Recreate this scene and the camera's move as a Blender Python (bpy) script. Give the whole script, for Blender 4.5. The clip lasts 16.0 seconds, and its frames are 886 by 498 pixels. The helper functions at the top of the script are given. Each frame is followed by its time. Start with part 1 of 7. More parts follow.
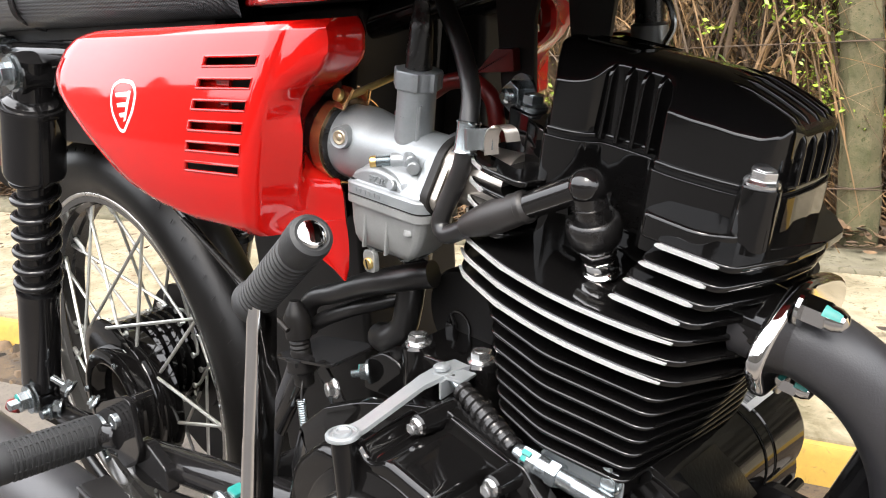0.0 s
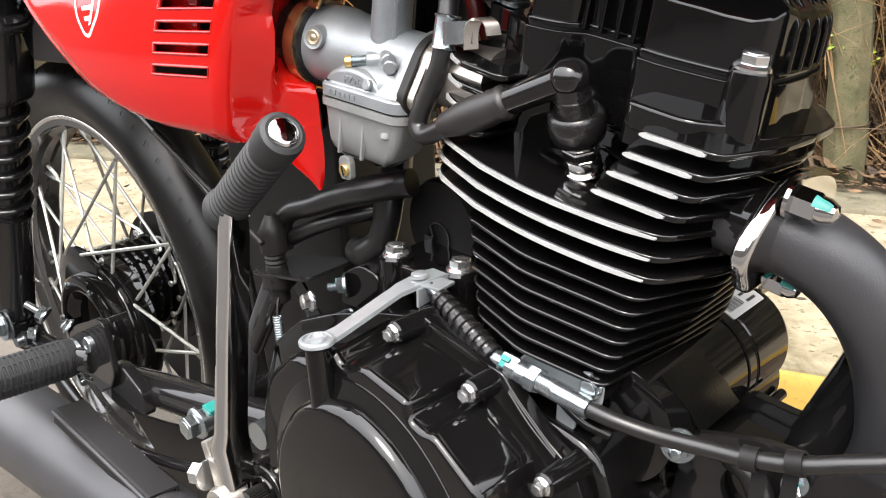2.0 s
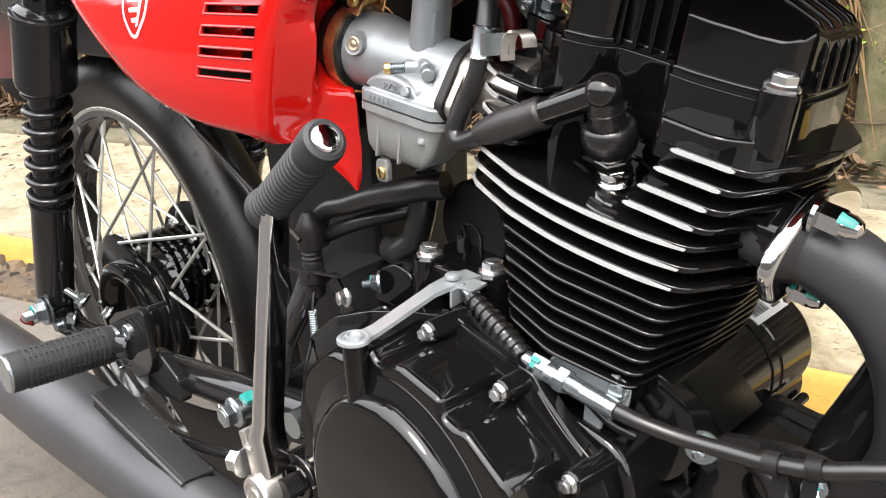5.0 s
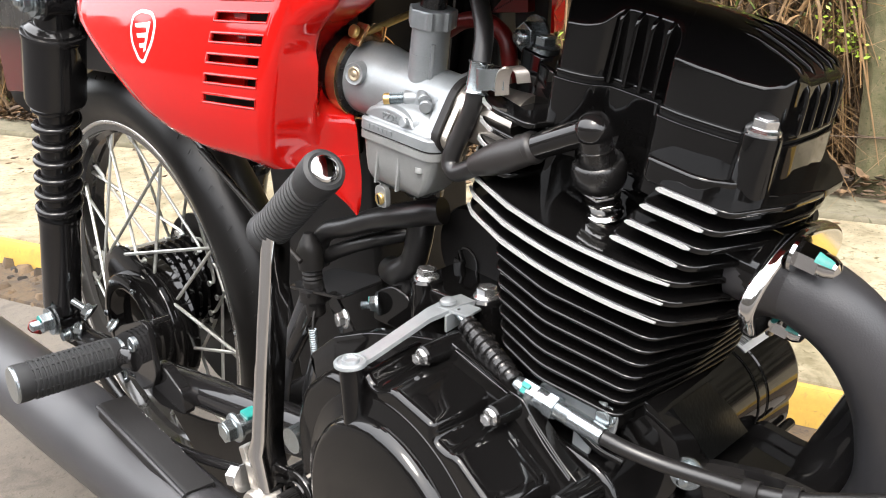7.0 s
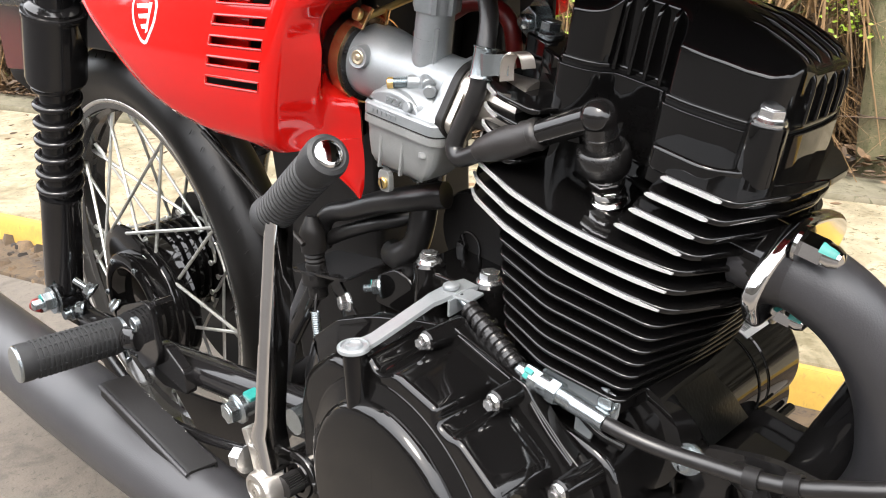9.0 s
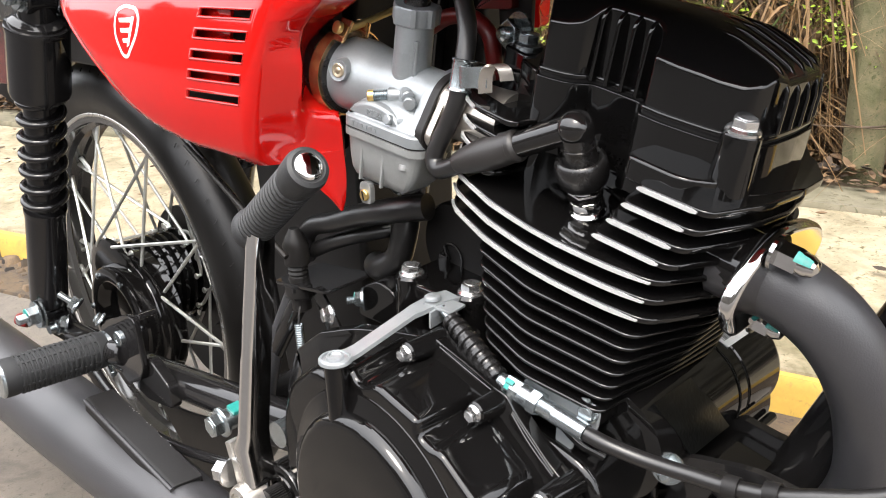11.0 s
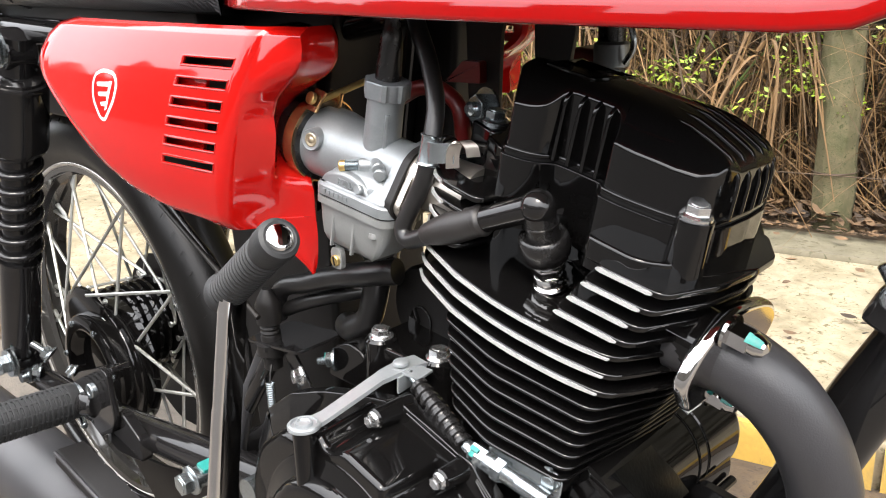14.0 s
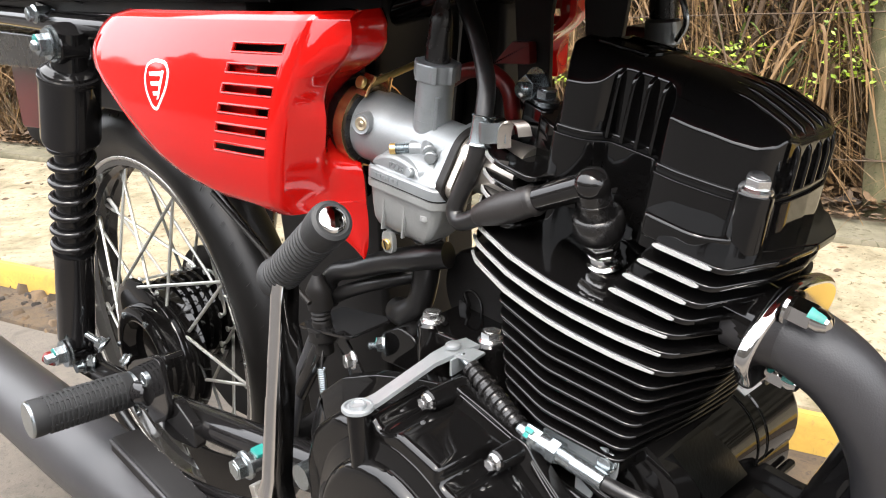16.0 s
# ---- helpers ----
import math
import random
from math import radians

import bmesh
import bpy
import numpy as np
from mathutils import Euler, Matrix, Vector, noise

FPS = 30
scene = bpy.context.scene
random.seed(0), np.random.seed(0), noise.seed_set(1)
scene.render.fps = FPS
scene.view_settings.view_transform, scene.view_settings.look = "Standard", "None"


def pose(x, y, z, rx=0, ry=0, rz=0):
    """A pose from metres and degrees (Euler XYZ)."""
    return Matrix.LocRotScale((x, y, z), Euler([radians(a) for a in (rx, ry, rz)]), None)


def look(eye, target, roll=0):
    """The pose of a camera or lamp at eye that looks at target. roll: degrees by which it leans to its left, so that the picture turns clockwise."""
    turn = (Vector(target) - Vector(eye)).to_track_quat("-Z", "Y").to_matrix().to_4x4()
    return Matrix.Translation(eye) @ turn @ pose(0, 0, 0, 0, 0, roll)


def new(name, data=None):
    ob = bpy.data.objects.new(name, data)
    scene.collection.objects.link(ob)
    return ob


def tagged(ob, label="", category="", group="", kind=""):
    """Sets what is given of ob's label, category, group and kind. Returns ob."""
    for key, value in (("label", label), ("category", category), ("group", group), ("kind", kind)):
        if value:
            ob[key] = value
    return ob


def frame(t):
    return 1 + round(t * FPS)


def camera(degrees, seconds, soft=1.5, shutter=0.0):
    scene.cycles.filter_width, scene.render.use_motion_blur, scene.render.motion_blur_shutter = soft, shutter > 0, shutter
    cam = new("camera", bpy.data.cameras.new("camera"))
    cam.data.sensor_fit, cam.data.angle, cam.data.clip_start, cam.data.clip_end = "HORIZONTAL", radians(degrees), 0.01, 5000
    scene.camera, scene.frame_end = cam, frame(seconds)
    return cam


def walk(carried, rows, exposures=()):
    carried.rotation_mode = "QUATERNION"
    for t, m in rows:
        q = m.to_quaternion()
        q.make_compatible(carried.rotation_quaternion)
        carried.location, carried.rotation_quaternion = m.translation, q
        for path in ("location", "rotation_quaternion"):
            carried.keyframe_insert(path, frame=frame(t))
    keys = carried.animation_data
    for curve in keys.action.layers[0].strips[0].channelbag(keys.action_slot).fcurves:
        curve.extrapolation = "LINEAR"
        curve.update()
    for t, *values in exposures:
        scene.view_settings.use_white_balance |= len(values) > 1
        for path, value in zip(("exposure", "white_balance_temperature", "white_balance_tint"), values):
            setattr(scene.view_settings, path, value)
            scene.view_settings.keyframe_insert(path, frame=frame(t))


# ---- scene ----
cam = camera(52.2, 16.0, soft=1.05)
METRES, EYE, TILT, LEAN, TURN = 0.22, 0.7541, -15.739, 3.909, 43.889
ROWS = [
    (0.0, 0.0, 0.0, 0.0, 0.0, 0.0, -0.0),
    (0.5, 0.0194, 0.032, -0.0245, -0.32, -0.02, 0.27),
    (1.0, 0.0222, 0.0447, -0.0577, -0.45, -0.43, 0.24),
    (1.5, 0.0152, 0.0669, -0.095, -0.74, -1.81, 0.02),
    (2.0, 0.0223, 0.0813, -0.1279, -0.9, -3.2, -0.18),
    (2.5, 0.0045, 0.0804, -0.1505, 0.05, -4.27, -0.25),
    (3.0, -0.0314, 0.074, -0.1639, 0.98, -4.82, -0.45),
    (3.5, -0.042, 0.0566, -0.156, 0.75, -4.49, -0.6),
    (4.0, -0.0268, 0.044, -0.131, 0.35, -4.22, -0.62),
    (6.5, 0.0152, -0.062, -0.0041, 1.18, -4.13, -1.75),
    (7.0, 0.0234, -0.0703, 0.002, 1.1, -4.0, -1.64),
    (7.5, 0.0304, -0.0633, 0.0045, 0.98, -4.17, -1.55),
    (8.0, 0.0361, -0.069, 0.028, 1.18, -4.82, -1.54),
    (8.5, 0.0277, -0.0684, 0.0329, 1.29, -5.32, -1.68),
    (9.0, 0.0104, -0.0702, 0.0285, 1.07, -5.52, -1.91),
    (11.5, 0.0487, -0.0737, 0.0318, 0.42, -4.68, -1.52),
    (12.0, 0.053, -0.0676, 0.0311, 0.47, -4.83, -1.45),
    (12.5, 0.0574, -0.0675, 0.0275, 0.5, -4.9, -1.42),
    (13.0, 0.0609, -0.0597, 0.0246, 0.37, -4.6, -1.52),
    (13.5, 0.0694, -0.0783, 0.0688, 0.02, -4.02, -1.88),
    (14.0, 0.0708, -0.1373, 0.1406, -0.8, -2.64, -2.11),
    (14.5, 0.0467, -0.2254, 0.1999, -0.92, -1.51, -1.79),
    (15.0, 0.0347, -0.2072, 0.1761, 0.34, -2.06, -1.79),
    (15.5, 0.036, -0.167, 0.1379, 1.3, -2.54, -1.67),
    (16.0, 0.0389, -0.1332, 0.0959, 1.74, -2.95, -1.4),
]
walk(cam, [(t, pose(1.1021, -0.4932, EYE, TILT, LEAN, TURN) @ pose(METRES * x, METRES * y, METRES * z, 90 + pitch, roll, yaw)) for t, x, y, z, yaw, pitch, roll in ROWS])

# ---- world, sun, exposure ----
world = bpy.data.worlds.new("sky")
scene.world = world
world.use_nodes = True
wn, wl = world.node_tree.nodes, world.node_tree.links
sky = wn.new("ShaderNodeTexSky")
sky.sky_type = "NISHITA"
sky.sun_disc = False
SUN_ELEV, SUN_ROT = radians(56), radians(148)
sky.sun_elevation, sky.sun_rotation = SUN_ELEV, SUN_ROT
sky.dust_density, sky.air_density, sky.ozone_density = 4.0, 0.8, 0.8
wn["Background"].inputs["Strength"].default_value = 0.15
haze = wn.new("ShaderNodeMix")          # thin white cloud over the blue
haze.data_type = "RGBA"
haze.inputs["Factor"].default_value = 0.75
dirn, comp, grad = wn.new("ShaderNodeTexCoord"), wn.new("ShaderNodeSeparateXYZ"), wn.new("ShaderNodeMapRange")
grad.inputs["To Min"].default_value, grad.inputs["To Max"].default_value = 4.2, 14.0
tint = wn.new("ShaderNodeVectorMath")
tint.operation = "SCALE"
tint.inputs[0].default_value = (1.0, 0.995, 1.0)
wl.new(dirn.outputs["Generated"], comp.inputs[0])
wl.new(comp.outputs["Z"], grad.inputs["Value"])
wl.new(grad.outputs[0], tint.inputs["Scale"])
wl.new(tint.outputs[0], haze.inputs[7])
wl.new(sky.outputs["Color"], haze.inputs[6])
wl.new(haze.outputs[2], wn["Background"].inputs["Color"])
sun = new("sun", bpy.data.lights.new("sun", "SUN"))
sun.data.energy, sun.data.angle, sun.data.color = 0.6, radians(22), (1.0, 0.94, 0.85)
SUN_FROM = Vector((math.sin(SUN_ROT) * math.cos(SUN_ELEV), math.cos(SUN_ROT) * math.cos(SUN_ELEV), math.sin(SUN_ELEV)))
sun.matrix_world = look(SUN_FROM * 30, (0, 0, 0))
scene.view_settings.exposure = 2.38


# ---- materials ----
def material(name, color, rough=0.5, metal=0.0, coat=0.0, var=0.12, scale=40.0, bump=0.0, bscale=300.0, spec=0.5, rvar=0.1, random_tint=0.0, island=0.0):
    """A principled material with colour and roughness varied at two scales, and fine relief."""
    m = bpy.data.materials.new(name)
    m.use_nodes = True
    nodes, links = m.node_tree.nodes, m.node_tree.links
    b = nodes["Principled BSDF"]
    tc = nodes.new("ShaderNodeTexCoord")
    n1, n2 = nodes.new("ShaderNodeTexNoise"), nodes.new("ShaderNodeTexNoise")
    n1.inputs["Scale"].default_value, n2.inputs["Scale"].default_value = scale, scale * 9
    n1.inputs["Detail"].default_value, n2.inputs["Detail"].default_value = 5, 3
    mixn = nodes.new("ShaderNodeMath")
    mixn.operation = "MULTIPLY_ADD"
    mixn.inputs[1].default_value = 0.35
    links.new(tc.outputs["Object"], n1.inputs["Vector"])
    links.new(tc.outputs["Object"], n2.inputs["Vector"])
    links.new(n2.outputs["Fac"], mixn.inputs[0])
    links.new(n1.outputs["Fac"], mixn.inputs[2])
    ramp = nodes.new("ShaderNodeMapRange")
    ramp.inputs["From Min"].default_value, ramp.inputs["From Max"].default_value = 0.35, 1.0
    ramp.inputs["To Min"].default_value, ramp.inputs["To Max"].default_value = 1 - var, 1 + var
    links.new(mixn.outputs[0], ramp.inputs["Value"])
    mul = nodes.new("ShaderNodeVectorMath")
    mul.operation = "SCALE"
    mul.inputs[0].default_value = color
    links.new(ramp.outputs[0], mul.inputs["Scale"])
    out = mul.outputs[0]
    if random_tint:
        info = nodes.new("ShaderNodeObjectInfo")
        r2 = nodes.new("ShaderNodeMapRange")
        r2.inputs["To Min"].default_value, r2.inputs["To Max"].default_value = 1 - random_tint, 1 + random_tint
        links.new(info.outputs["Random"], r2.inputs["Value"])
        mul2 = nodes.new("ShaderNodeVectorMath")
        mul2.operation = "SCALE"
        links.new(out, mul2.inputs[0])
        links.new(r2.outputs[0], mul2.inputs["Scale"])
        out = mul2.outputs[0]
    if island:
        geo = nodes.new("ShaderNodeNewGeometry")
        r3 = nodes.new("ShaderNodeMapRange")
        r3.inputs["To Min"].default_value, r3.inputs["To Max"].default_value = 1 - island, 1 + island
        links.new(geo.outputs["Random Per Island"], r3.inputs["Value"])
        mul3 = nodes.new("ShaderNodeVectorMath")
        mul3.operation = "SCALE"
        links.new(out, mul3.inputs[0])
        links.new(r3.outputs[0], mul3.inputs["Scale"])
        out = mul3.outputs[0]
    links.new(out, b.inputs["Base Color"])
    rr = nodes.new("ShaderNodeMapRange")
    rr.inputs["From Min"].default_value, rr.inputs["From Max"].default_value = 0.35, 1.0
    rr.inputs["To Min"].default_value, rr.inputs["To Max"].default_value = max(0.02, rough * (1 - rvar)), min(1, rough * (1 + rvar))
    links.new(mixn.outputs[0], rr.inputs["Value"])
    links.new(rr.outputs[0], b.inputs["Roughness"])
    b.inputs["Metallic"].default_value = metal
    b.inputs["Coat Weight"].default_value = coat
    b.inputs["Coat Roughness"].default_value = 0.04
    b.inputs["Specular IOR Level"].default_value = spec
    if bump:
        nb = nodes.new("ShaderNodeTexNoise")
        nb.inputs["Scale"].default_value, nb.inputs["Detail"].default_value = bscale, 3
        links.new(tc.outputs["Object"], nb.inputs["Vector"])
        bp = nodes.new("ShaderNodeBump")
        bp.inputs["Strength"].default_value, bp.inputs["Distance"].default_value = bump, 0.001
        links.new(nb.outputs["Fac"], bp.inputs["Height"])
        links.new(bp.outputs[0], b.inputs["Normal"])
    return m


M_BLACK = material("black_engine_paint", (0.0032, 0.0030, 0.0030), 0.055, bump=0.02, bscale=90, spec=0.44)
M_FRAME = material("black_frame_paint", (0.0080, 0.0076, 0.0078), 0.08, bump=0.03, bscale=120, spec=0.4)
M_PLATE = material("satin_black_steel", (0.0095, 0.0090, 0.0090), 0.42, var=0.2, bump=0.08, spec=0.16)
M_MATTE = material("matte_black_heat_paint", (0.026, 0.0255, 0.0275), 0.40, var=0.10, scale=25, bump=0.12, bscale=900, spec=0.45)
M_RED = material("red_plastic", (0.315, 0.0038, 0.0026), 0.10, coat=1.0, spec=0.05, var=0.03, bump=0.012, bscale=60, rvar=0.05)
M_TANK = material("red_tank_paint", (0.19, 0.0014, 0.0013), 0.10, coat=1.0, spec=0.05, var=0.03, bump=0.008, bscale=60, rvar=0.05)
for m_ in (M_RED, M_TANK):
    m_.node_tree.nodes["Principled BSDF"].inputs["Coat IOR"].default_value = 1.49
# the tail panel's shade is put into this red
M_TAIL_SHADED = material("shaded_tail_plastic", (0.055, 0.006, 0.005), 0.25, var=0.1)
M_WHITE = material("white_decal", (0.62, 0.60, 0.57), 0.35, var=0.04)
M_ALU = material("cast_aluminium", (0.245, 0.262, 0.272), 0.42, metal=0.60, var=0.12, scale=60, bump=0.10, bscale=700)
M_BOWL = material("bead_blasted_aluminium", (0.24, 0.245, 0.242), 0.46, metal=0.55, var=0.14, scale=60, bump=0.16, bscale=900)
M_MACH = material("machined_aluminium", (0.62, 0.62, 0.62), 0.30, metal=0.6, var=0.08, scale=90, bump=0.06, bscale=900)
M_MANIF = material("polished_manifold", (0.44, 0.40, 0.355), 0.30, metal=0.9, var=0.08)
M_ZINC = material("zinc_plated_steel", (0.36, 0.395, 0.41), 0.24, metal=0.95, var=0.16, scale=90)
M_LEVER = material("zinc_lever_steel", (0.31, 0.33, 0.34), 0.38, metal=0.6, var=0.10, scale=50, bump=0.05)
M_CHROME = material("chrome", (0.68, 0.67, 0.66), 0.06, metal=1.0, var=0.05)
M_PLATED = material("bright_plated_bolt", (0.62, 0.62, 0.62), 0.20, metal=0.95, var=0.15, scale=120)
M_PLUG = material("bright_plated_plug", (0.80, 0.79, 0.77), 0.10, metal=1.0, var=0.1)
M_LIP = material("polished_rim_edge", (0.62, 0.60, 0.57), 0.28, metal=0.9, var=0.15)
M_NICKEL = material("satin_nickel", (0.48, 0.455, 0.42), 0.30, metal=0.9, var=0.12)
M_BRASS = material("brass", (0.62, 0.44, 0.17), 0.32, metal=0.9, var=0.15)
M_DULLBRASS = material("dull_brass", (0.36, 0.31, 0.22), 0.40, metal=0.8, var=0.2, scale=200)
M_GOLD = material("yellow_zinc_band", (0.62, 0.38, 0.19), 0.24, metal=0.95, var=0.18, scale=60)
M_TEAL = material("teal_paint_mark", (0.012, 0.17, 0.15), 0.45, var=0.25, scale=200)
M_RUBBER = material("black_rubber", (0.0085, 0.0080, 0.0080), 0.27, var=0.2, scale=60, bump=0.08, bscale=500)
M_BAKELITE = material("glossy_black_plastic", (0.0065, 0.0060, 0.0060), 0.12, var=0.15, bump=0.03, bscale=150)
M_BOOT = material("dull_rubber_boot", (0.0125, 0.0110, 0.0105), 0.46, var=0.2, scale=60, bump=0.1, bscale=500)
M_GRIP = material("grey_rubber_grip", (0.0075, 0.0078, 0.0085), 0.62, var=0.15, scale=60, bump=0.2, bscale=700)
M_HOSE = material("black_hose", (0.0085, 0.0080, 0.0080), 0.32, var=0.15, bump=0.04)
M_GREYHOSE = material("dull_grey_hose", (0.022, 0.022, 0.025), 0.40, var=0.2, bump=0.05)
M_TYRE = material("tyre_rubber", (0.0042, 0.0038, 0.0035), 0.34, spec=0.28, var=0.2, scale=30, bump=0.12, bscale=400)
M_RIM = material("dark_rim_paint", (0.028, 0.027, 0.026), 0.10, coat=0.6, var=0.1)
M_SPOKE = material("zinc_spoke", (0.52, 0.52, 0.49), 0.30, metal=0.85, var=0.2, scale=30)
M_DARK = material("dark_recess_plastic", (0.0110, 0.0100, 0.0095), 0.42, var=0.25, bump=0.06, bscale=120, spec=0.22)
M_TEXT = material("rough_cast_black", (0.0022, 0.0023, 0.0022), 0.30, var=0.5, scale=120, bump=0.22, bscale=420, spec=0.28)
M_SATIN = material("satin_brown_black_steel", (0.012, 0.0105, 0.0095), 0.45, var=0.2, bump=0.08, spec=0.25)
# darker copy of the red plastic, with shade put into its colour
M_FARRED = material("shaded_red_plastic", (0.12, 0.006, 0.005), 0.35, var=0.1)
M_LABEL = material("paper_label", (0.55, 0.55, 0.53), 0.5, var=0.05)
M_INK = material("black_print", (0.02, 0.02, 0.02), 0.5)
M_SEAT = material("seat_vinyl", (0.030, 0.030, 0.032), 0.42, var=0.12, scale=30)


def dimpled(m, pitch):
    """Adds the woven grain of small round beads, set in diagonal rows, to a vinyl."""
    nodes, links = m.node_tree.nodes, m.node_tree.links
    tc, sep = nodes.new("ShaderNodeTexCoord"), nodes.new("ShaderNodeSeparateXYZ")
    links.new(tc.outputs["Object"], sep.inputs[0])
    over = nodes.new("ShaderNodeMath")        # up the side and on over the top
    links.new(sep.outputs["Y"], over.inputs[0])
    links.new(sep.outputs["Z"], over.inputs[1])
    waves = []
    for sign in (1, -1):
        add, k, w = nodes.new("ShaderNodeMath"), nodes.new("ShaderNodeMath"), nodes.new("ShaderNodeMath")
        add.operation, k.operation, w.operation = "MULTIPLY_ADD", "MULTIPLY", "SINE"
        add.inputs[1].default_value, k.inputs[1].default_value = sign, math.pi / pitch
        links.new(over.outputs[0], add.inputs[0])
        links.new(sep.outputs["X"], add.inputs[2])
        links.new(add.outputs[0], k.inputs[0])
        links.new(k.outputs[0], w.inputs[0])
        waves.append(w)
    prod = nodes.new("ShaderNodeMath")
    prod.operation = "MULTIPLY"
    links.new(waves[0].outputs[0], prod.inputs[0])
    links.new(waves[1].outputs[0], prod.inputs[1])
    bp = nodes.new("ShaderNodeBump")
    bp.inputs["Strength"].default_value, bp.inputs["Distance"].default_value = 0.42, 0.0006
    links.new(prod.outputs[0], bp.inputs["Height"])
    links.new(bp.outputs[0], nodes["Principled BSDF"].inputs["Normal"])


dimpled(M_SEAT, 0.0024)


# ---- mesh helpers ----
def V(*a):
    return Vector(a)


def axis(p, d, side=(0, 0, 1)):
    """A frame at p whose z runs along d."""
    z = Vector(d).normalized()
    s = Vector(side)
    if abs(z.dot(s.normalized())) > 0.95:
        s = Vector((1, 0, 0))
    x = (s - z * s.dot(z)).normalized()
    y = z.cross(x)
    m = Matrix((x, y, z)).transposed().to_4x4()
    m.translation = Vector(p)
    return m


def finish(bm, angle=38):
    bmesh.ops.recalc_face_normals(bm, faces=bm.faces)
    lim = radians(angle)
    for fc in bm.faces:
        fc.smooth = True
    for e in bm.edges:
        e.smooth = len(e.link_faces) == 2 and e.calc_face_angle(9) < lim
    return bm


def part(name, bm, mat, parent, label="", angle=38):
    """Links a bmesh as one mesh object under a thing or a part."""
    finish(bm, angle)
    me = bpy.data.meshes.new(name)
    bm.to_mesh(me)
    bm.free()
    for m in mat if isinstance(mat, (list, tuple)) else (mat,):
        me.materials.append(m)
    ob = new(name, me)
    if parent is not None:
        ob.parent = parent
        ob.matrix_parent_inverse = origin_of(parent).inverted()
    if label:
        ob["label"] = label
    if len(me.polygons) > 30:
        wnm = ob.modifiers.new("weighted_normals", "WEIGHTED_NORMAL")
        wnm.keep_sharp = True
    return ob


def origin_of(ob):
    m = ob.matrix_basis.copy()
    if ob.parent is not None:
        m = origin_of(ob.parent) @ ob.matrix_parent_inverse @ m
    return m


def thing(name, at, label, category, group=""):
    ob = new(name)
    ob.matrix_basis = Matrix.Translation(at)
    return tagged(ob, label, category, group)


def loop_mesh(rings, closed=True, cap=True):
    """A skin over rings of points (lists of equal length)."""
    bm = bmesh.new()
    vs = [[bm.verts.new(p) for p in ring] for ring in rings]
    n = len(vs[0])
    for a, b in zip(vs, vs[1:]):
        for i in range(n if closed else n - 1):
            j = (i + 1) % n
            bm.faces.new((a[i], a[j], b[j], b[i]))
    if cap and closed:
        bm.faces.new(list(reversed(vs[0])))
        bm.faces.new(vs[-1])
    return bm


def lathe(profile, m, seg=24, cap=True):
    """Turns rows of (radius, height) about the z of the frame m."""
    rings = []
    for r, h in profile:
        rings.append([m @ V(max(r, 1e-5) * math.cos(2 * math.pi * i / seg), max(r, 1e-5) * math.sin(2 * math.pi * i / seg), h) for i in range(seg)])
    return loop_mesh(rings, True, cap)


def ring_lathe(profile, m, seg=48):
    """Turns a closed profile about z: a ring with a hole."""
    bm = bmesh.new()
    vs = [[bm.verts.new(m @ V(r * math.cos(2 * math.pi * i / seg), r * math.sin(2 * math.pi * i / seg), h)) for r, h in profile] for i in range(seg)]
    k = len(profile)
    for i in range(seg):
        a, b = vs[i], vs[(i + 1) % seg]
        for j in range(k):
            bm.faces.new((a[j], a[(j + 1) % k], b[(j + 1) % k], b[j]))
    return bm


def rod(p, q, r, r2=None, seg=16, bev=0.0):
    d = Vector(q) - Vector(p)
    h = d.length
    r2 = r if r2 is None else r2
    prof = [(r, 0), (r2, h)] if not bev else [(r - bev, 0), (r, bev), (r2, h - bev), (r2 - bev, h)]
    return lathe(prof, axis(p, d), seg)


def curve_points(pts, n=6):
    """A smooth line through the points."""
    p = [Vector(a) for a in pts]
    p = [p[0] * 2 - p[1]] + p + [p[-1] * 2 - p[-2]]
    out = []
    for i in range(1, len(p) - 2):
        for k in range(n):
            t = k / n
            a, b, c, d = p[i - 1], p[i], p[i + 1], p[i + 2]
            out.append(0.5 * ((2 * b) + (c - a) * t + (2 * a - 5 * b + 4 * c - d) * t * t + (3 * b - a - 3 * c + d) * t ** 3))
    out.append(p[-2])
    return out


def tube(pts, r, seg=14, n=6, smooth=True):
    """A round tube along points; r: one radius, or a list along the way."""
    line = curve_points(pts, n) if smooth else [Vector(a) for a in pts]
    side, rings = None, []
    for i, p in enumerate(line):
        t = (line[min(i + 1, len(line) - 1)] - line[max(i - 1, 0)]).normalized()
        if side is None:
            side = t.orthogonal().normalized()
        side = (side - t * side.dot(t)).normalized()
        up = t.cross(side)
        if isinstance(r, (list, tuple)):
            f = i / (len(line) - 1) * (len(r) - 1)
            k = min(int(f), len(r) - 2)
            rad = r[k] + (r[k + 1] - r[k]) * (f - k)
        else:
            rad = r
        rings.append([p + rad * (math.cos(2 * math.pi * a / seg) * side + math.sin(2 * math.pi * a / seg) * up) for a in range(seg)])
    return loop_mesh(rings)


def closed_curve(pts, n=5):
    """Smooth closed outline through 2D points."""
    p = [Vector((a[0], a[1], 0)) for a in pts]
    out = []
    m = len(p)
    for i in range(m):
        a, b, c, d = p[i - 1], p[i], p[(i + 1) % m], p[(i + 2) % m]
        for k in range(n):
            t = k / n
            q = 0.5 * ((2 * b) + (c - a) * t + (2 * a - 5 * b + 4 * c - d) * t * t + (3 * b - a - 3 * c + d) * t ** 3)
            out.append((q.x, q.y))
    return out


